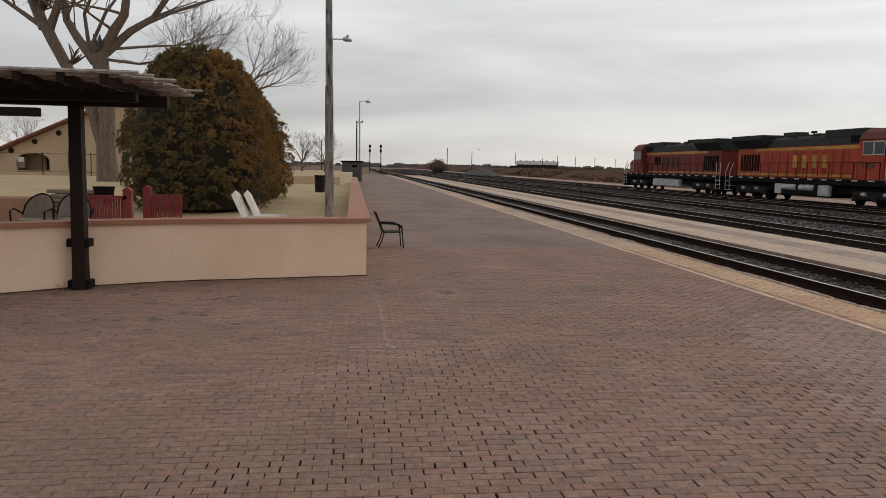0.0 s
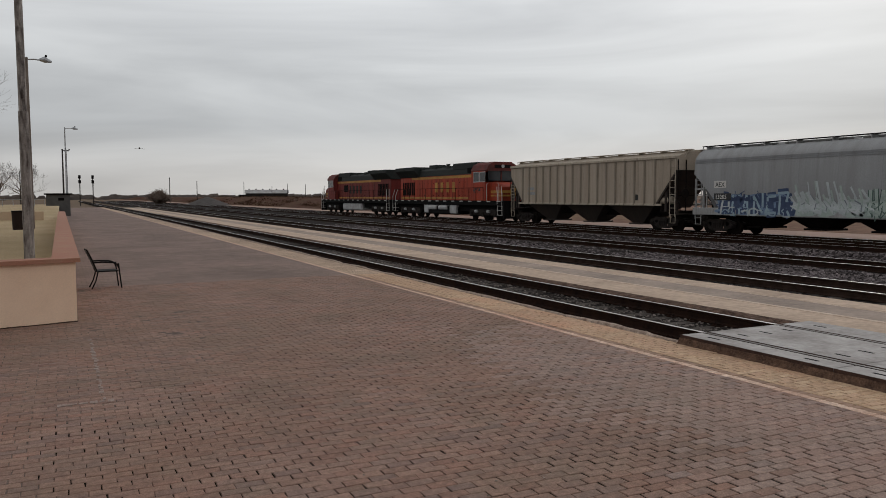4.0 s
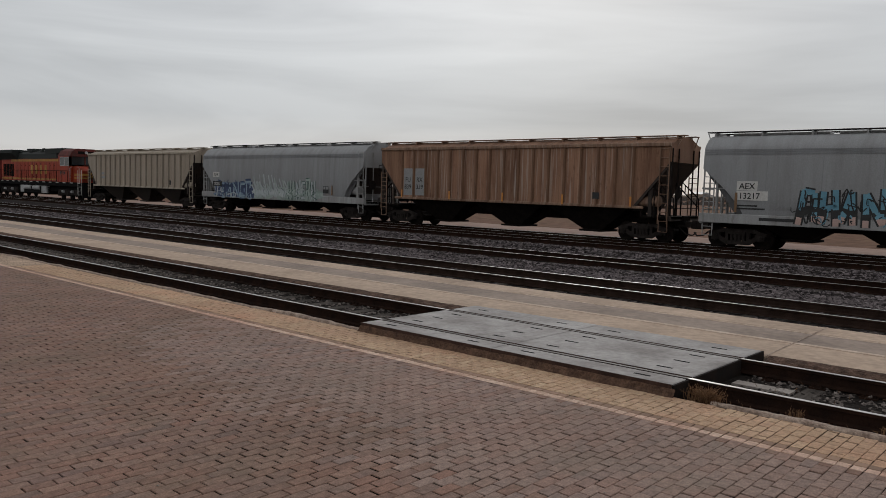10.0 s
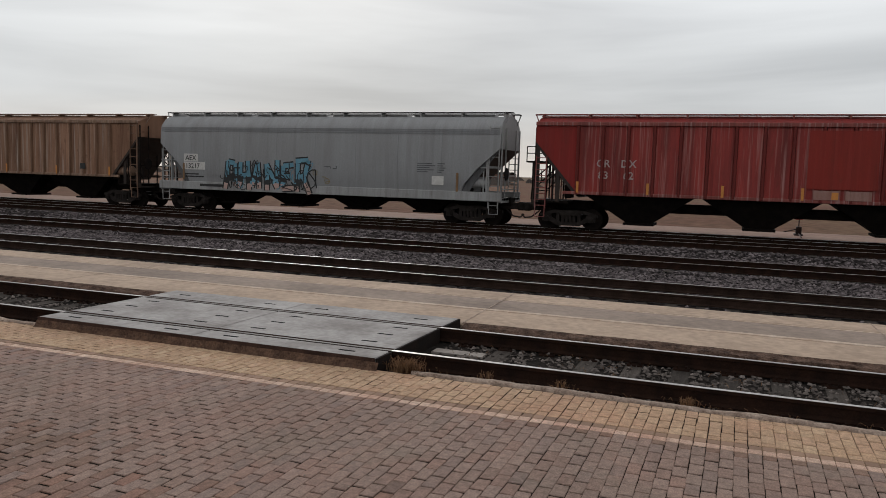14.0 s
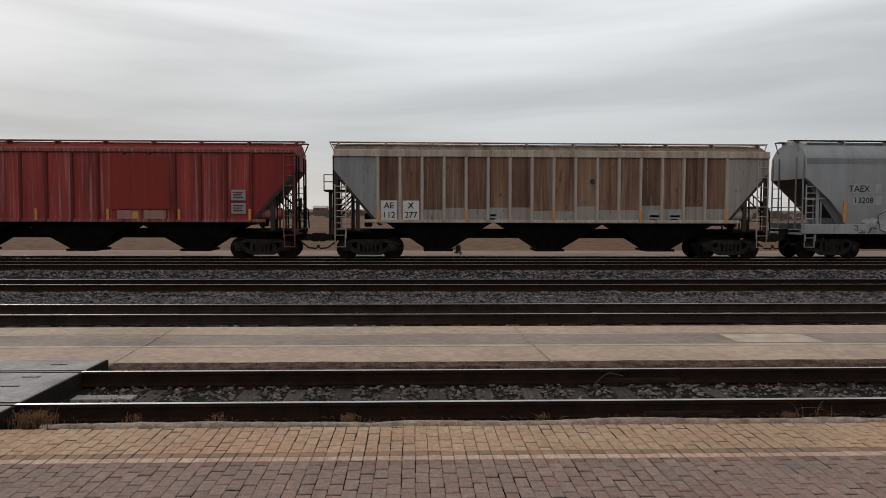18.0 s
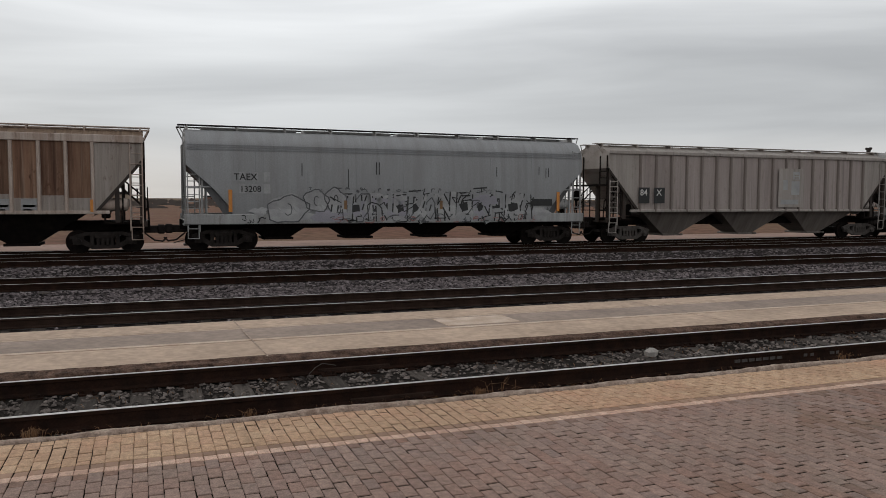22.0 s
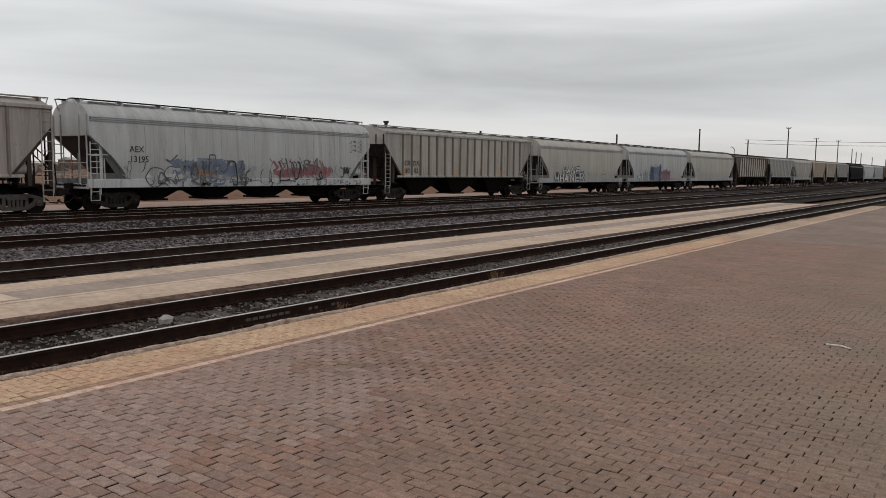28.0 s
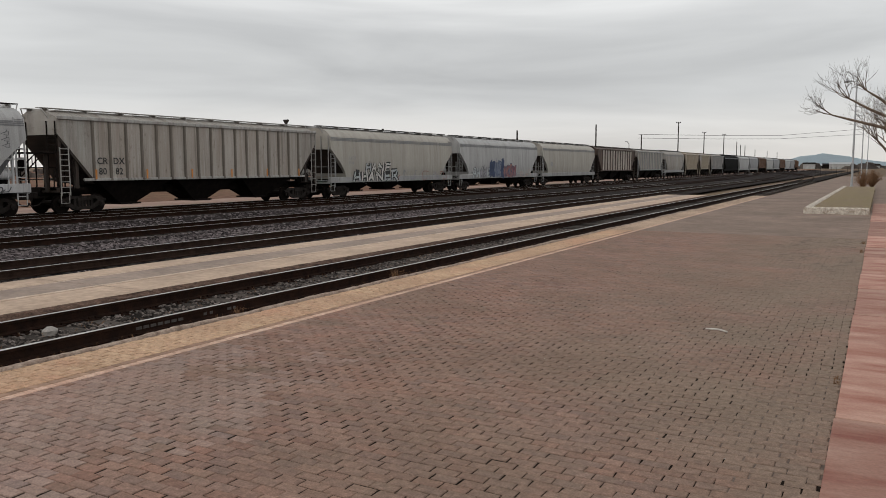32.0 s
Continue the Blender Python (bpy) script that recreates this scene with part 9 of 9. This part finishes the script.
for i, (x, y, h, n) in enumerate(((7.76, 3.58, 0.17, 240), (7.86, 0.66, 0.08, 50), (7.82, -3.9, 0.24, 9), (7.80, -3.6, 0.08, 60), (7.84, -13.1, 0.2, 40), (7.82, 1.9, 0.10, 25), (7.83, -1.2, 0.08, 20), (7.8, -8.8, 0.1, 20), (7.85, 2.7, 0.09, 25), (-4.75, 13.0, 0.18, 16), (0.06, -8.9, 0.05, 16), (0.05, -9.1, 0.05, 14), (0.08, -22.0, 0.10, 30), (0.1, -24.5, 0.09, 30))):
    tuft(x, y, 0.0, h, n, 100 + i)
rng = random.Random(404)
lm = Mb()
for _ in range(900):
    if rng.random() < 0.6:
        x, y, z = rng.uniform(7.74, 8.02), rng.uniform(-22, 3.6), -0.045
    else:
        x, y, z = rng.uniform(8.15, 9.45), rng.uniform(-18, 3.6), -0.045
    a, q = rng.uniform(0, 6.28), rng.uniform(0.02, 0.09)
    lm.tube([(x, y, z), (x + math.cos(a) * q * 0.5, y + math.sin(a) * q * 0.5, z + rng.uniform(0.01, 0.05)), (x + math.cos(a + 0.4) * q, y + math.sin(a + 0.4) * q, z + rng.uniform(0, 0.04))], [0.003, 0.0025, 0.0015], 3, False)
tagged(part("dry_litter", lm, M_STRAW), "dry brown stalks and litter along the rail", "litter", "", "stuff")
for xr, y0, side in ((8.055, -2.70, "near"), (9.561, -2.68, "far")):
    jb = thing("rail_joint_bar", "bolted joint bar on the %s rail" % side, "joint bar", pose(xr, y0, 0.0), "rail joint bars")
    part("bar", Mb().box(-0.03, 0.0, -0.46, 0.46, -0.075, 0.012, 0.012), M_RAIL_RUST, jb)
    for k in range(4):
        part("bolt", Mb().disc((-0.045, -0.33 + k * 0.22, -0.03), "x", 0.018, 0.03, 6), M_RAIL_RUST, jb)
t = thing("bond_wire", "grey looped bond wire at a rail joint", "wire", pose(9.5, -2.15, 0.0))
part("wire", Mb().tube([(-0.12, 0.12, -0.10), (-0.12, 0.06, 0.0), (-0.08, -0.02, 0.06), (0.0, -0.12, 0.085), (0.04, -0.3, 0.04)], 0.005, 6), mat("grey_bond_wire", (0.09, 0.075, 0.065), 0.8, 0, (0.05, 0.04, 0.035), 8, 0.6), t, "", 40)
anchors = Mb()
for yk in range(-46, 8):
    for xr in (8.067, 9.573):
        for sx in (-1, 1):
            ya = yk * 0.53 - 0.02 + 0.11 * (1 if (yk + sx) % 2 else -1)
            if not 3.6 < ya < 9.0:
                anchors.box(xr + sx * 0.035, xr + sx * 0.085, ya - 0.02, ya + 0.02, -0.125, -0.075, 0.006)
tagged(part("rail_anchors", anchors, M_RAIL_RUST), "rusty clips along the rail feet", "rail anchor", "", "stuff")
m = Mb()
for i, w_ in enumerate((0.09, 0.09, 0.09, 0.09, 0.09, 0.09, 0.09, 0.0, 0.0, 0.0, 0.06, 0.06, 0, 0, 0.08, 0.05)):
    if w_:
        y = -7.25 - i * 0.115
        m.box(8.052, 8.056, y - w_, y, 0.012, 0.052)
t = thing("rail_stamp", "pale foundry marking stamped on the rail web", "marking", None)
tagged(part("mark", m, mat("faint_rail_stamp", (0.10, 0.09, 0.085), 0.9, 0, (0.05, 0.04, 0.035), 30, 0.9), t), "", "", "", "stuff")
t = thing("loose_rock", "pale loose rock lying between the rails", "rock", pose(9.1, -6.75, -0.03))
t.scale = (0.62, 0.62, 0.62)
m = Mb()
for i in range(3):
    for j in range(8):
        a = 2 * math.pi * j / 8
        r = (0.12, 0.14, 0.06)[i] * (1 + 0.2 * math.sin(j * 2.3 + i))
        m.v.append((r * math.cos(a), r * 1.2 * math.sin(a), (-0.05, 0.05, 0.12)[i]))
for i in range(2):
    for j in range(8):
        m.f.append((i * 8 + j, i * 8 + (j + 1) % 8, (i + 1) * 8 + (j + 1) % 8, (i + 1) * 8 + j))
m.f.append(tuple(range(16, 24)))
part("rock", m, mat("pale_rock", (0.38, 0.35, 0.32), 0.9, 0, None, 8, 0.5), t)
t = thing("twig", "pale dry twig lying on the bricks", "twig", pose(1.5, -10.9, 0.01))
part("stick", Mb().tube([(-0.12, 0.06, 0), (0, 0, 0.01), (0.16, -0.02, 0)], 0.009, 5), M_WHITEWOOD, t)
t = thing("timber_offcut", "pale board lying between the rails at the crossing", "board", pose(9.0, 3.45, -0.04))
part("board", Mb().box(-0.10, 0.10, -0.35, 0.3, -0.03, -0.005), mat("grey_board", (0.33, 0.29, 0.26), 0.9, 0, (0.2, 0.17, 0.15), 6, 0.8), t)
# worn paint on the bricks
t = thing("paint_mark", "worn white paint mark on the brick platform", "marking", None)
M_WORN = mat("worn_white_paint", (0.30, 0.235, 0.20), 0.85, 0, (0.255, 0.185, 0.152), 9, 1.0, 60, 0.25, 0.1)
rng = random.Random(55)
for x0, y0, dx, dy, n in ((0.14, 9.15, 0.0, 0.105, 36), (-0.28, 9.05, 0.05, 0.0, 11)):
    for i in range(n):
        if rng.random() < 0.72:
            x, y, w_, h_ = x0 + i * dx + rng.uniform(-0.012, 0.012), y0 + i * dy, rng.uniform(0.012, 0.03), rng.uniform(0.02, 0.05)
            part("mark", Mb().box(x - w_, x + w_, y - h_, y + h_, 0.0, 0.0052), M_WORN, t)
# pale grit and chips trodden onto the bricks
rng = random.Random(91)
gm = Mb()
for _ in range(110):
    x, y = rng.uniform(0.3, 5.0), rng.uniform(-13, 6)
    a, q = rng.uniform(0, 6.28), rng.uniform(0.004, 0.010)
    gm.add([(x + q * math.cos(a + k * 1.57) * (1 + 0.8 * (k % 2)), y + q * math.sin(a + k * 1.57) * (1 + 0.8 * (k % 2)), 0.004) for k in range(4)] + [(x, y, 0.004 + q * 0.9)], [(0, 1, 4), (1, 2, 4), (2, 3, 4), (3, 0, 4)])
tagged(part("loose_grit", gm, mat("pale_grit", (0.40, 0.35, 0.30), 0.9, 0, (0.12, 0.09, 0.07), 4, 0.9, island=True, random_amt=0.6)), "pale grit and chips scattered on the bricks", "grit", "", "stuff")
# walkway joints
jt = thing("walkway_joint", "dark cracks across the concrete walkway", "joint", None, "", "structure")
for y in (-30, -22, -14.2, -9.4, -1.75, 3.85, 11.5, 19, 27, 36):
    part("crack", Mb().add([(10.3, y, 0.0555), (13.45, y + 0.1, 0.0555), (13.45, y + 0.125, 0.0555), (10.3, y + 0.02, 0.0555)], [(0, 1, 2, 3)]), M_KERB, jt)
pt = thing("walkway_patch", "pale mortar patch on the concrete walkway", "patch", None, "", "structure")
part("patch", Mb().box(11.75, 12.5, -6.1, -4.8, 0.0, 0.054), M_LINE, pt)


# ---- a bird crossing the sky over the yard ----
M_FEATHER = mat("dark_grey_feather", (0.075, 0.065, 0.058), 0.9, 0, (0.16, 0.145, 0.13), 14, 0.7, 60, 0.2)
BIRD = thing("bird", "dark grey bird gliding on spread wings over the yard", "bird", pose(14, 130, 4))
part("body", Mb().tube([(0, 0.24, 0.02), (0, 0.16, 0.02), (0, 0.04, 0.0), (0, -0.1, 0.0), (0, -0.2, 0.01)], [0.03, 0.055, 0.078, 0.06, 0.025], 10), M_FEATHER, BIRD, "", 50)
part("head", Mb().tube([(0, 0.21, 0.03), (0, 0.25, 0.045), (0, 0.30, 0.045), (0, 0.325, 0.04)], [0.025, 0.042, 0.036, 0.012], 8), M_FEATHER, BIRD, "", 50)
part("beak", Mb().tube([(0, 0.32, 0.04), (0, 0.365, 0.03)], [0.013, 0.002], 6), M_BLACK, BIRD)
m = Mb()
for i in range(5):
    a = (i - 2) * 0.16
    d, w = Vector((math.sin(a), -math.cos(a), 0)), Vector((math.cos(a), math.sin(a), 0)) * 0.022
    o = Vector((0, -0.15, 0.012 + 0.003 * i))
    m.add([o - w * 0.5, o + w * 0.5, o + d * 0.2 + w, o + d * 0.2 - w], [(0, 1, 2, 3)])
part("tail", m, M_FEATHER, BIRD)
BIRD_WINGS = []
for s in (-1, 1):
    edge = [(0.0, 0.07, -0.10), (0.12, 0.10, -0.10), (0.24, 0.11, -0.085), (0.36, 0.07, -0.085), (0.46, 0.0, -0.09)]
    m = Mb()
    for x, lead, trail in edge:
        k = 0.02 * (1 - x / 0.55)
        m.v += [(s * x, lead, 0.0), (s * x, lead * 0.6 + trail * 0.4, k), (s * x, trail, 0.0), (s * x, lead * 0.6 + trail * 0.4, -0.3 * k)]
    for i in range(4):
        m.f += [(i * 4 + j, i * 4 + (j + 1) % 4, i * 4 + 4 + (j + 1) % 4, i * 4 + 4 + j) for j in range(4)]
    wing = part("wing", m, M_FEATHER, BIRD, at=pose(s * 0.05, 0.03, 0.03))
    for i in range(4):
        a = 0.25 + 0.28 * i
        o = Vector((s * (0.45 - 0.02 * i), -0.01 - 0.022 * i, 0.002 * i))
        d = Vector((s * math.cos(a), -math.sin(a), 0)) * (0.12 - 0.008 * i)
        w = Vector((0, 0.016, 0))
        part("feather", Mb().add([o - w, o + w, o + d + w * 0.4, o + d - w * 0.4], [(0, 1, 2, 3)]), M_FEATHER, wing)
    BIRD_WINGS.append((s, wing))


# ---- ballast stones ----
def stones(name, label, regions, seed, material):
    """Crushed stone, each piece a rough wedge. A region: x and y range, height, pieces, sizes, share kept on the ties."""
    rng = random.Random(seed)
    v, f = [], []
    for x0, x1, y0, y1, zf, n, s0, s1, keep in regions:
        for _ in range(n):
            x, y = rng.uniform(x0, x1), rng.uniform(y0, y1)
            if keep < 1 and abs((y + 120) % 0.53 - 0.265) > 0.145 and rng.random() > keep:
                continue
            s = rng.uniform(s0, s1)
            z = zf(x, y) + (rng.uniform(0, 0.02) if keep < 1 else 0)
            k = len(v)
            a = rng.uniform(0, 6.28)
            ca, sa = math.cos(a) * s, math.sin(a) * s
            h = s * rng.uniform(0.35, 0.8)
            e = rng.uniform(0.5, 0.95)
            v += [(x + ca, y + sa, z), (x - sa * e, y + ca * e, z + h * 0.2), (x - ca, y - sa, z), (x + sa * e, y - ca * e, z + h * 0.1),
                  (x + ca * 0.6 - sa * 0.2, y + sa * 0.6 + ca * 0.2, z + h), (x - ca * 0.65, y - sa * 0.5, z + h * 0.85)]
            f += [(k, k + 1, k + 4), (k + 1, k + 2, k + 5), (k + 1, k + 5, k + 4), (k + 2, k + 3, k + 5), (k + 3, k, k + 4), (k + 3, k + 4, k + 5)]
    me = bpy.data.meshes.new(name)
    me.from_pydata(v, [], f)
    me.materials.append(material)
    return tagged(part(name, me, material), label, "ballast", "", "stuff")


def trough(x, y):
    return -0.075


stones("ballast_stones", "loose grey ballast stones between the platform rails", [(8.15, 9.5, -26, 3.7, trough, 15000, 0.014, 0.042, 0.26), (8.15, 9.5, 8.85, 30, trough, 6000, 0.018, 0.042, 0.15),
       (9.62, 10.18, -26, 3.7, trough, 2500, 0.014, 0.035, 0.3), (7.9, 8.0, -26, 3.7, trough, 900, 0.012, 0.03, 0.6)], 5, M_STONE)
stones("ballast_stones", "grey crushed stone ballast between the yard tracks", [(16.35, 20.5, -14, 24, bed_height, 46000, 0.032, 0.07, 1), (22.4, 25.9, -16, 28, bed_height, 32000, 0.038, 0.078, 1), (27.9, 31.9, -20, 32, bed_height, 20000, 0.042, 0.085, 1),
       (16.35, 20.5, -45, -14, bed_height, 16000, 0.035, 0.07, 1), (22.4, 25.9, -45, -16, bed_height, 10000, 0.04, 0.08, 1), (16.35, 20.5, 24, 60, bed_height, 7000, 0.04, 0.08, 1), (22.4, 25.9, 28, 60, bed_height, 4000, 0.045, 0.09, 1),
       (13.6, 14.5, -24, 30, bed_height, 3500, 0.02, 0.05, 1), (14.8, 16.1, -14, 24, bed_height, 5000, 0.02, 0.045, 0.1), (20.8, 22.1, -14, 24, bed_height, 4000, 0.025, 0.05, 0.1), (26.2, 27.6, -14, 24, bed_height, 3000, 0.03, 0.055, 0.1)], 6, M_STONE_YARD)


# ---- red stone slabs ----
sl = thing("slab_path", "red sandstone slab border of the platform", "pavement", None, "", "structure")
edges = [-2.6, -5.9, -7.72, -10.9, -12.9, -15.6, -17.6, -21.0, -23.4, -27, -30.5, -34, -38, -42, -46, -50]
for k, (a, b_) in enumerate(zip(edges, edges[1:])):
    part("slab", Mb().box(-1.6, 0.012 + 0.01 * (k % 2), b_ + 0.012, a, -0.1, 0.010 + 0.006 * (k % 3), 0.006), M_REDSLAB, sl)


# ---- paving bricks ----
BL, BW = 0.21, 0.105
rng = random.Random(77)
NEAR = (3.3, 5.82, -2.6, 0.02)        # the stretch whose bricks are objects of their own


def on_platform(x, y):
    if x < 0.0 and y < -2.6:
        return False
    return not (x < 0 and y > wall_y(min(x, -0.01)) + 0.1)


bv, bf, wv, wf = [], [], [], []
lv, lf, yv, yf, dv, df = [], [], [], [], [], []


def put(v, f, x0, x1, y0, y1, z, tx, ty, jit=0.0038):
    """One brick: corners knocked a little out of square, arrises worn."""
    k = len(v)
    c = 0.0045
    q = [(x + rng.uniform(-jit, jit), y + rng.uniform(-jit, jit)) for x, y in ((x0, y0), (x1, y0), (x1, y1), (x0, y1))]
    top = (z - tx, z + tx, z + ty, z - ty)
    v += [(x, y, -0.035) for x, y in q]
    v += [(x, y, h - c) for (x, y), h in zip(q, top)]
    v += [(q[0][0] + c, q[0][1] + c, top[0]), (q[1][0] - c, q[1][1] + c, top[1]), (q[2][0] - c, q[2][1] - c, top[2]), (q[3][0] + c, q[3][1] - c, top[3])]
    for a, b_ in ((0, 1), (1, 2), (2, 3), (3, 0)):
        f.append((k + a, k + b_, k + 4 + b_, k + 4 + a))
        f.append((k + 4 + a, k + 4 + b_, k + 8 + b_, k + 8 + a))
    f.append((k + 8, k + 9, k + 10, k + 11))


near_bricks = []
row = 0
y = PAVE_Y0
while y < PAVE_Y1:
    slip = rng.uniform(-0.022, 0.022)
    x = LINE_X - 0.07 - (BL / 2 if row % 2 else 0) + (slip if row % 2 else min(slip, 0))
    if row % 2:
        put(bv, bf, x + 0.008, LINE_X - 0.076, y + 0.003, y + BW - 0.003, rng.uniform(-0.002, 0.002), 0, 0)
    while x > PAVE_X0:
        near = max(0, min(1, (x - 2.6) / 2.0))       # open ends near the edge, mostly tight joints further in
        slack = 0.25 * noise.noise((x * 0.7, y * 0.7, 5.5))
        wide = rng.random() < 0.50 + 0.35 * near + slack
        e0 = rng.uniform(0.0035, 0.0075) * (1 + 0.7 * near) if wide else rng.uniform(0.0010, 0.0026)
        s0 = rng.uniform(0.0024, 0.0052) * (1 - 0.4 * near) if rng.random() < 0.40 + 0.2 * near + slack else rng.uniform(0.0008, 0.0022)
        dy = 0.004 * noise.noise((x * 1.3, row * 0.37, 3.3)) + rng.uniform(-0.0012, 0.0012)
        xa, xb, ya, yb = x - BL + e0, x - e0 * rng.uniform(0.5, 1.2), y + s0 + dy, y + BW - s0 * rng.uniform(0.4, 1.1) + dy
        z = rng.uniform(-0.0016, 0.003)
        if on_platform((xa + xb) / 2, y):
            if NEAR[0] < xa and xb < NEAR[1] and NEAR[2] < y < NEAR[3]:
                near_bricks.append(((xa + xb) / 2, (ya + yb) / 2, z))
            elif y > -12 or xa > -0.4:
                pale = max(0, min(1, (xa - 3.3) / 2.0)) * max(0, min(1, (y + 9.0) / 4)) * max(0, min(1, (13 - y) / 5)) + 0.35 * noise.noise((xa * 0.8, y * 0.8, 2.2)) + rng.uniform(-0.2, 0.2) > 0.5
                put(*((wv, wf) if pale else (bv, bf)), xa, xb, ya, yb, z, rng.uniform(-0.0013, 0.0013), rng.uniform(-0.0013, 0.0013))
        x -= BL
    # pale course, a dark course, then buff bricks to the kerb
    put(lv, lf, LINE_X - 0.068, LINE_X + 0.038, y + 0.003, y + BW - 0.003, rng.uniform(-0.002, 0.002), 0, 0)
    put(dv, df, LINE_X + 0.045, LINE_X + 0.145, y + 0.003, y + BW - 0.003, rng.uniform(-0.004, 0.001), 0, 0)
    x = LINE_X + 0.15
    first = True
    while x < EDGE_X - 0.02:
        w = (BL / 2 if (first and row % 2) else BL) + (rng.uniform(-0.02, 0.02) if first else 0)
        x1 = min(x + w, EDGE_X)
        put(yv, yf, x + rng.uniform(0.004, 0.010), x1 - rng.uniform(0.004, 0.010), y + rng.uniform(0.001, 0.0042), y + BW - rng.uniform(0.001, 0.0042), rng.uniform(-0.003, 0.002), rng.uniform(-0.001, 0.001), 0)
        x, first = x1, False
    row += 1
    y += BW
pv = thing("platform_paving", "worn red-brown paving bricks of the platform", "pavement", None, "", "structure")
for name, v, f, mt in (("bricks", bv, bf, M_BRICK), ("worn_bricks", wv, wf, M_BRICK_PALE), ("line_bricks", lv, lf, M_LINEBRICK), ("buff_bricks", yv, yf, M_BUFF), ("dark_bricks", dv, df, M_DARKCOURSE)):
    me = bpy.data.meshes.new(name)
    me.from_pydata(v, [], f)
    me.materials.append(mt)
    tagged(part(name, me, mt, pv), "", "", "", "stuff")
BRICKS = []
for i in range(8):
    bb = Mb()
    put(bb.v, bb.f, -BL / 2 + rng.uniform(0.006, 0.012), BL / 2 - rng.uniform(0.006, 0.012), -BW / 2 + rng.uniform(0.0015, 0.0045), BW / 2 - rng.uniform(0.0015, 0.0045), 0, 0, 0)
    BRICKS.append(bb.mesh("brick", M_BRICK_OB))

for x, y, z in near_bricks:
    part("brick", BRICKS[rng.randrange(8)], M_BRICK_OB, pv, at=pose(x, y, z, rng.uniform(-0.6, 0.6), rng.uniform(-0.4, 0.4), rng.uniform(-0.4, 0.4)))


# ---- what moves ----
BIRD_WAY = [(0.0, 20.33, 127.51, 4.91), (1.0, 17.55, 117.01, 5.71), (1.5, 16.16, 111.96, 6.3), (2.0, 14.48, 106.86, 6.47), (2.5, 12.96, 101.77, 6.55),
            (3.0, 10.88, 96.71, 6.92), (3.5, 8.94, 91.62, 7.17), (5.5, 3.57, 70.99, 6.26), (5.9, 2.59, 66.81, 6.0), (6.3, 1.32, 62.66, 5.78),
            (6.5, 0.91, 60.58, 5.87), (7.0, -0.18, 55.33, 6.15), (7.5, -0.15, 50.07, 6.61), (9.0, -12.15, 42.07, 11.61), (14.0, -75.0, 30.0, 22.0),
            (32.0, -260.0, 60.0, 40.0)]
FLAP = [(0, 10), (1.0, 18), (1.5, 0), (2.0, -20), (2.5, -15), (3.0, 0), (3.5, 25), (3.9, -18), (4.3, 20), (4.7, -18), (5.1, 0), (5.5, 20), (5.7, -25), (5.9, 5), (6.1, 25), (6.3, 0), (6.5, -28), (6.75, 5), (7.0, 25),
        (7.3, -22), (7.6, 18), (8.0, 5), (32, 5)]


def motions():
    walk(BIRD, [(t, pose(x, y, z, 4, 0, 172)) for t, x, y, z in BIRD_WAY])
    for s, ob in BIRD_WINGS:
        walk(ob, [(t, pose(s * 0.05, 0.03, 0.03, 0, -s * a, 0)) for t, a in FLAP])
    for ob, y in CARS:
        walk(ob, [(t, pose(AXIS_X, y + shift(t), TRAIN_Z)) for t in range(0, 33, 2)])
    for ob, a in SPIN:
        walk(ob, [(k / 6, pose(0, a, 0.42, -math.degrees(shift(k / 6) / 0.42))) for k in range(193)])


motions()
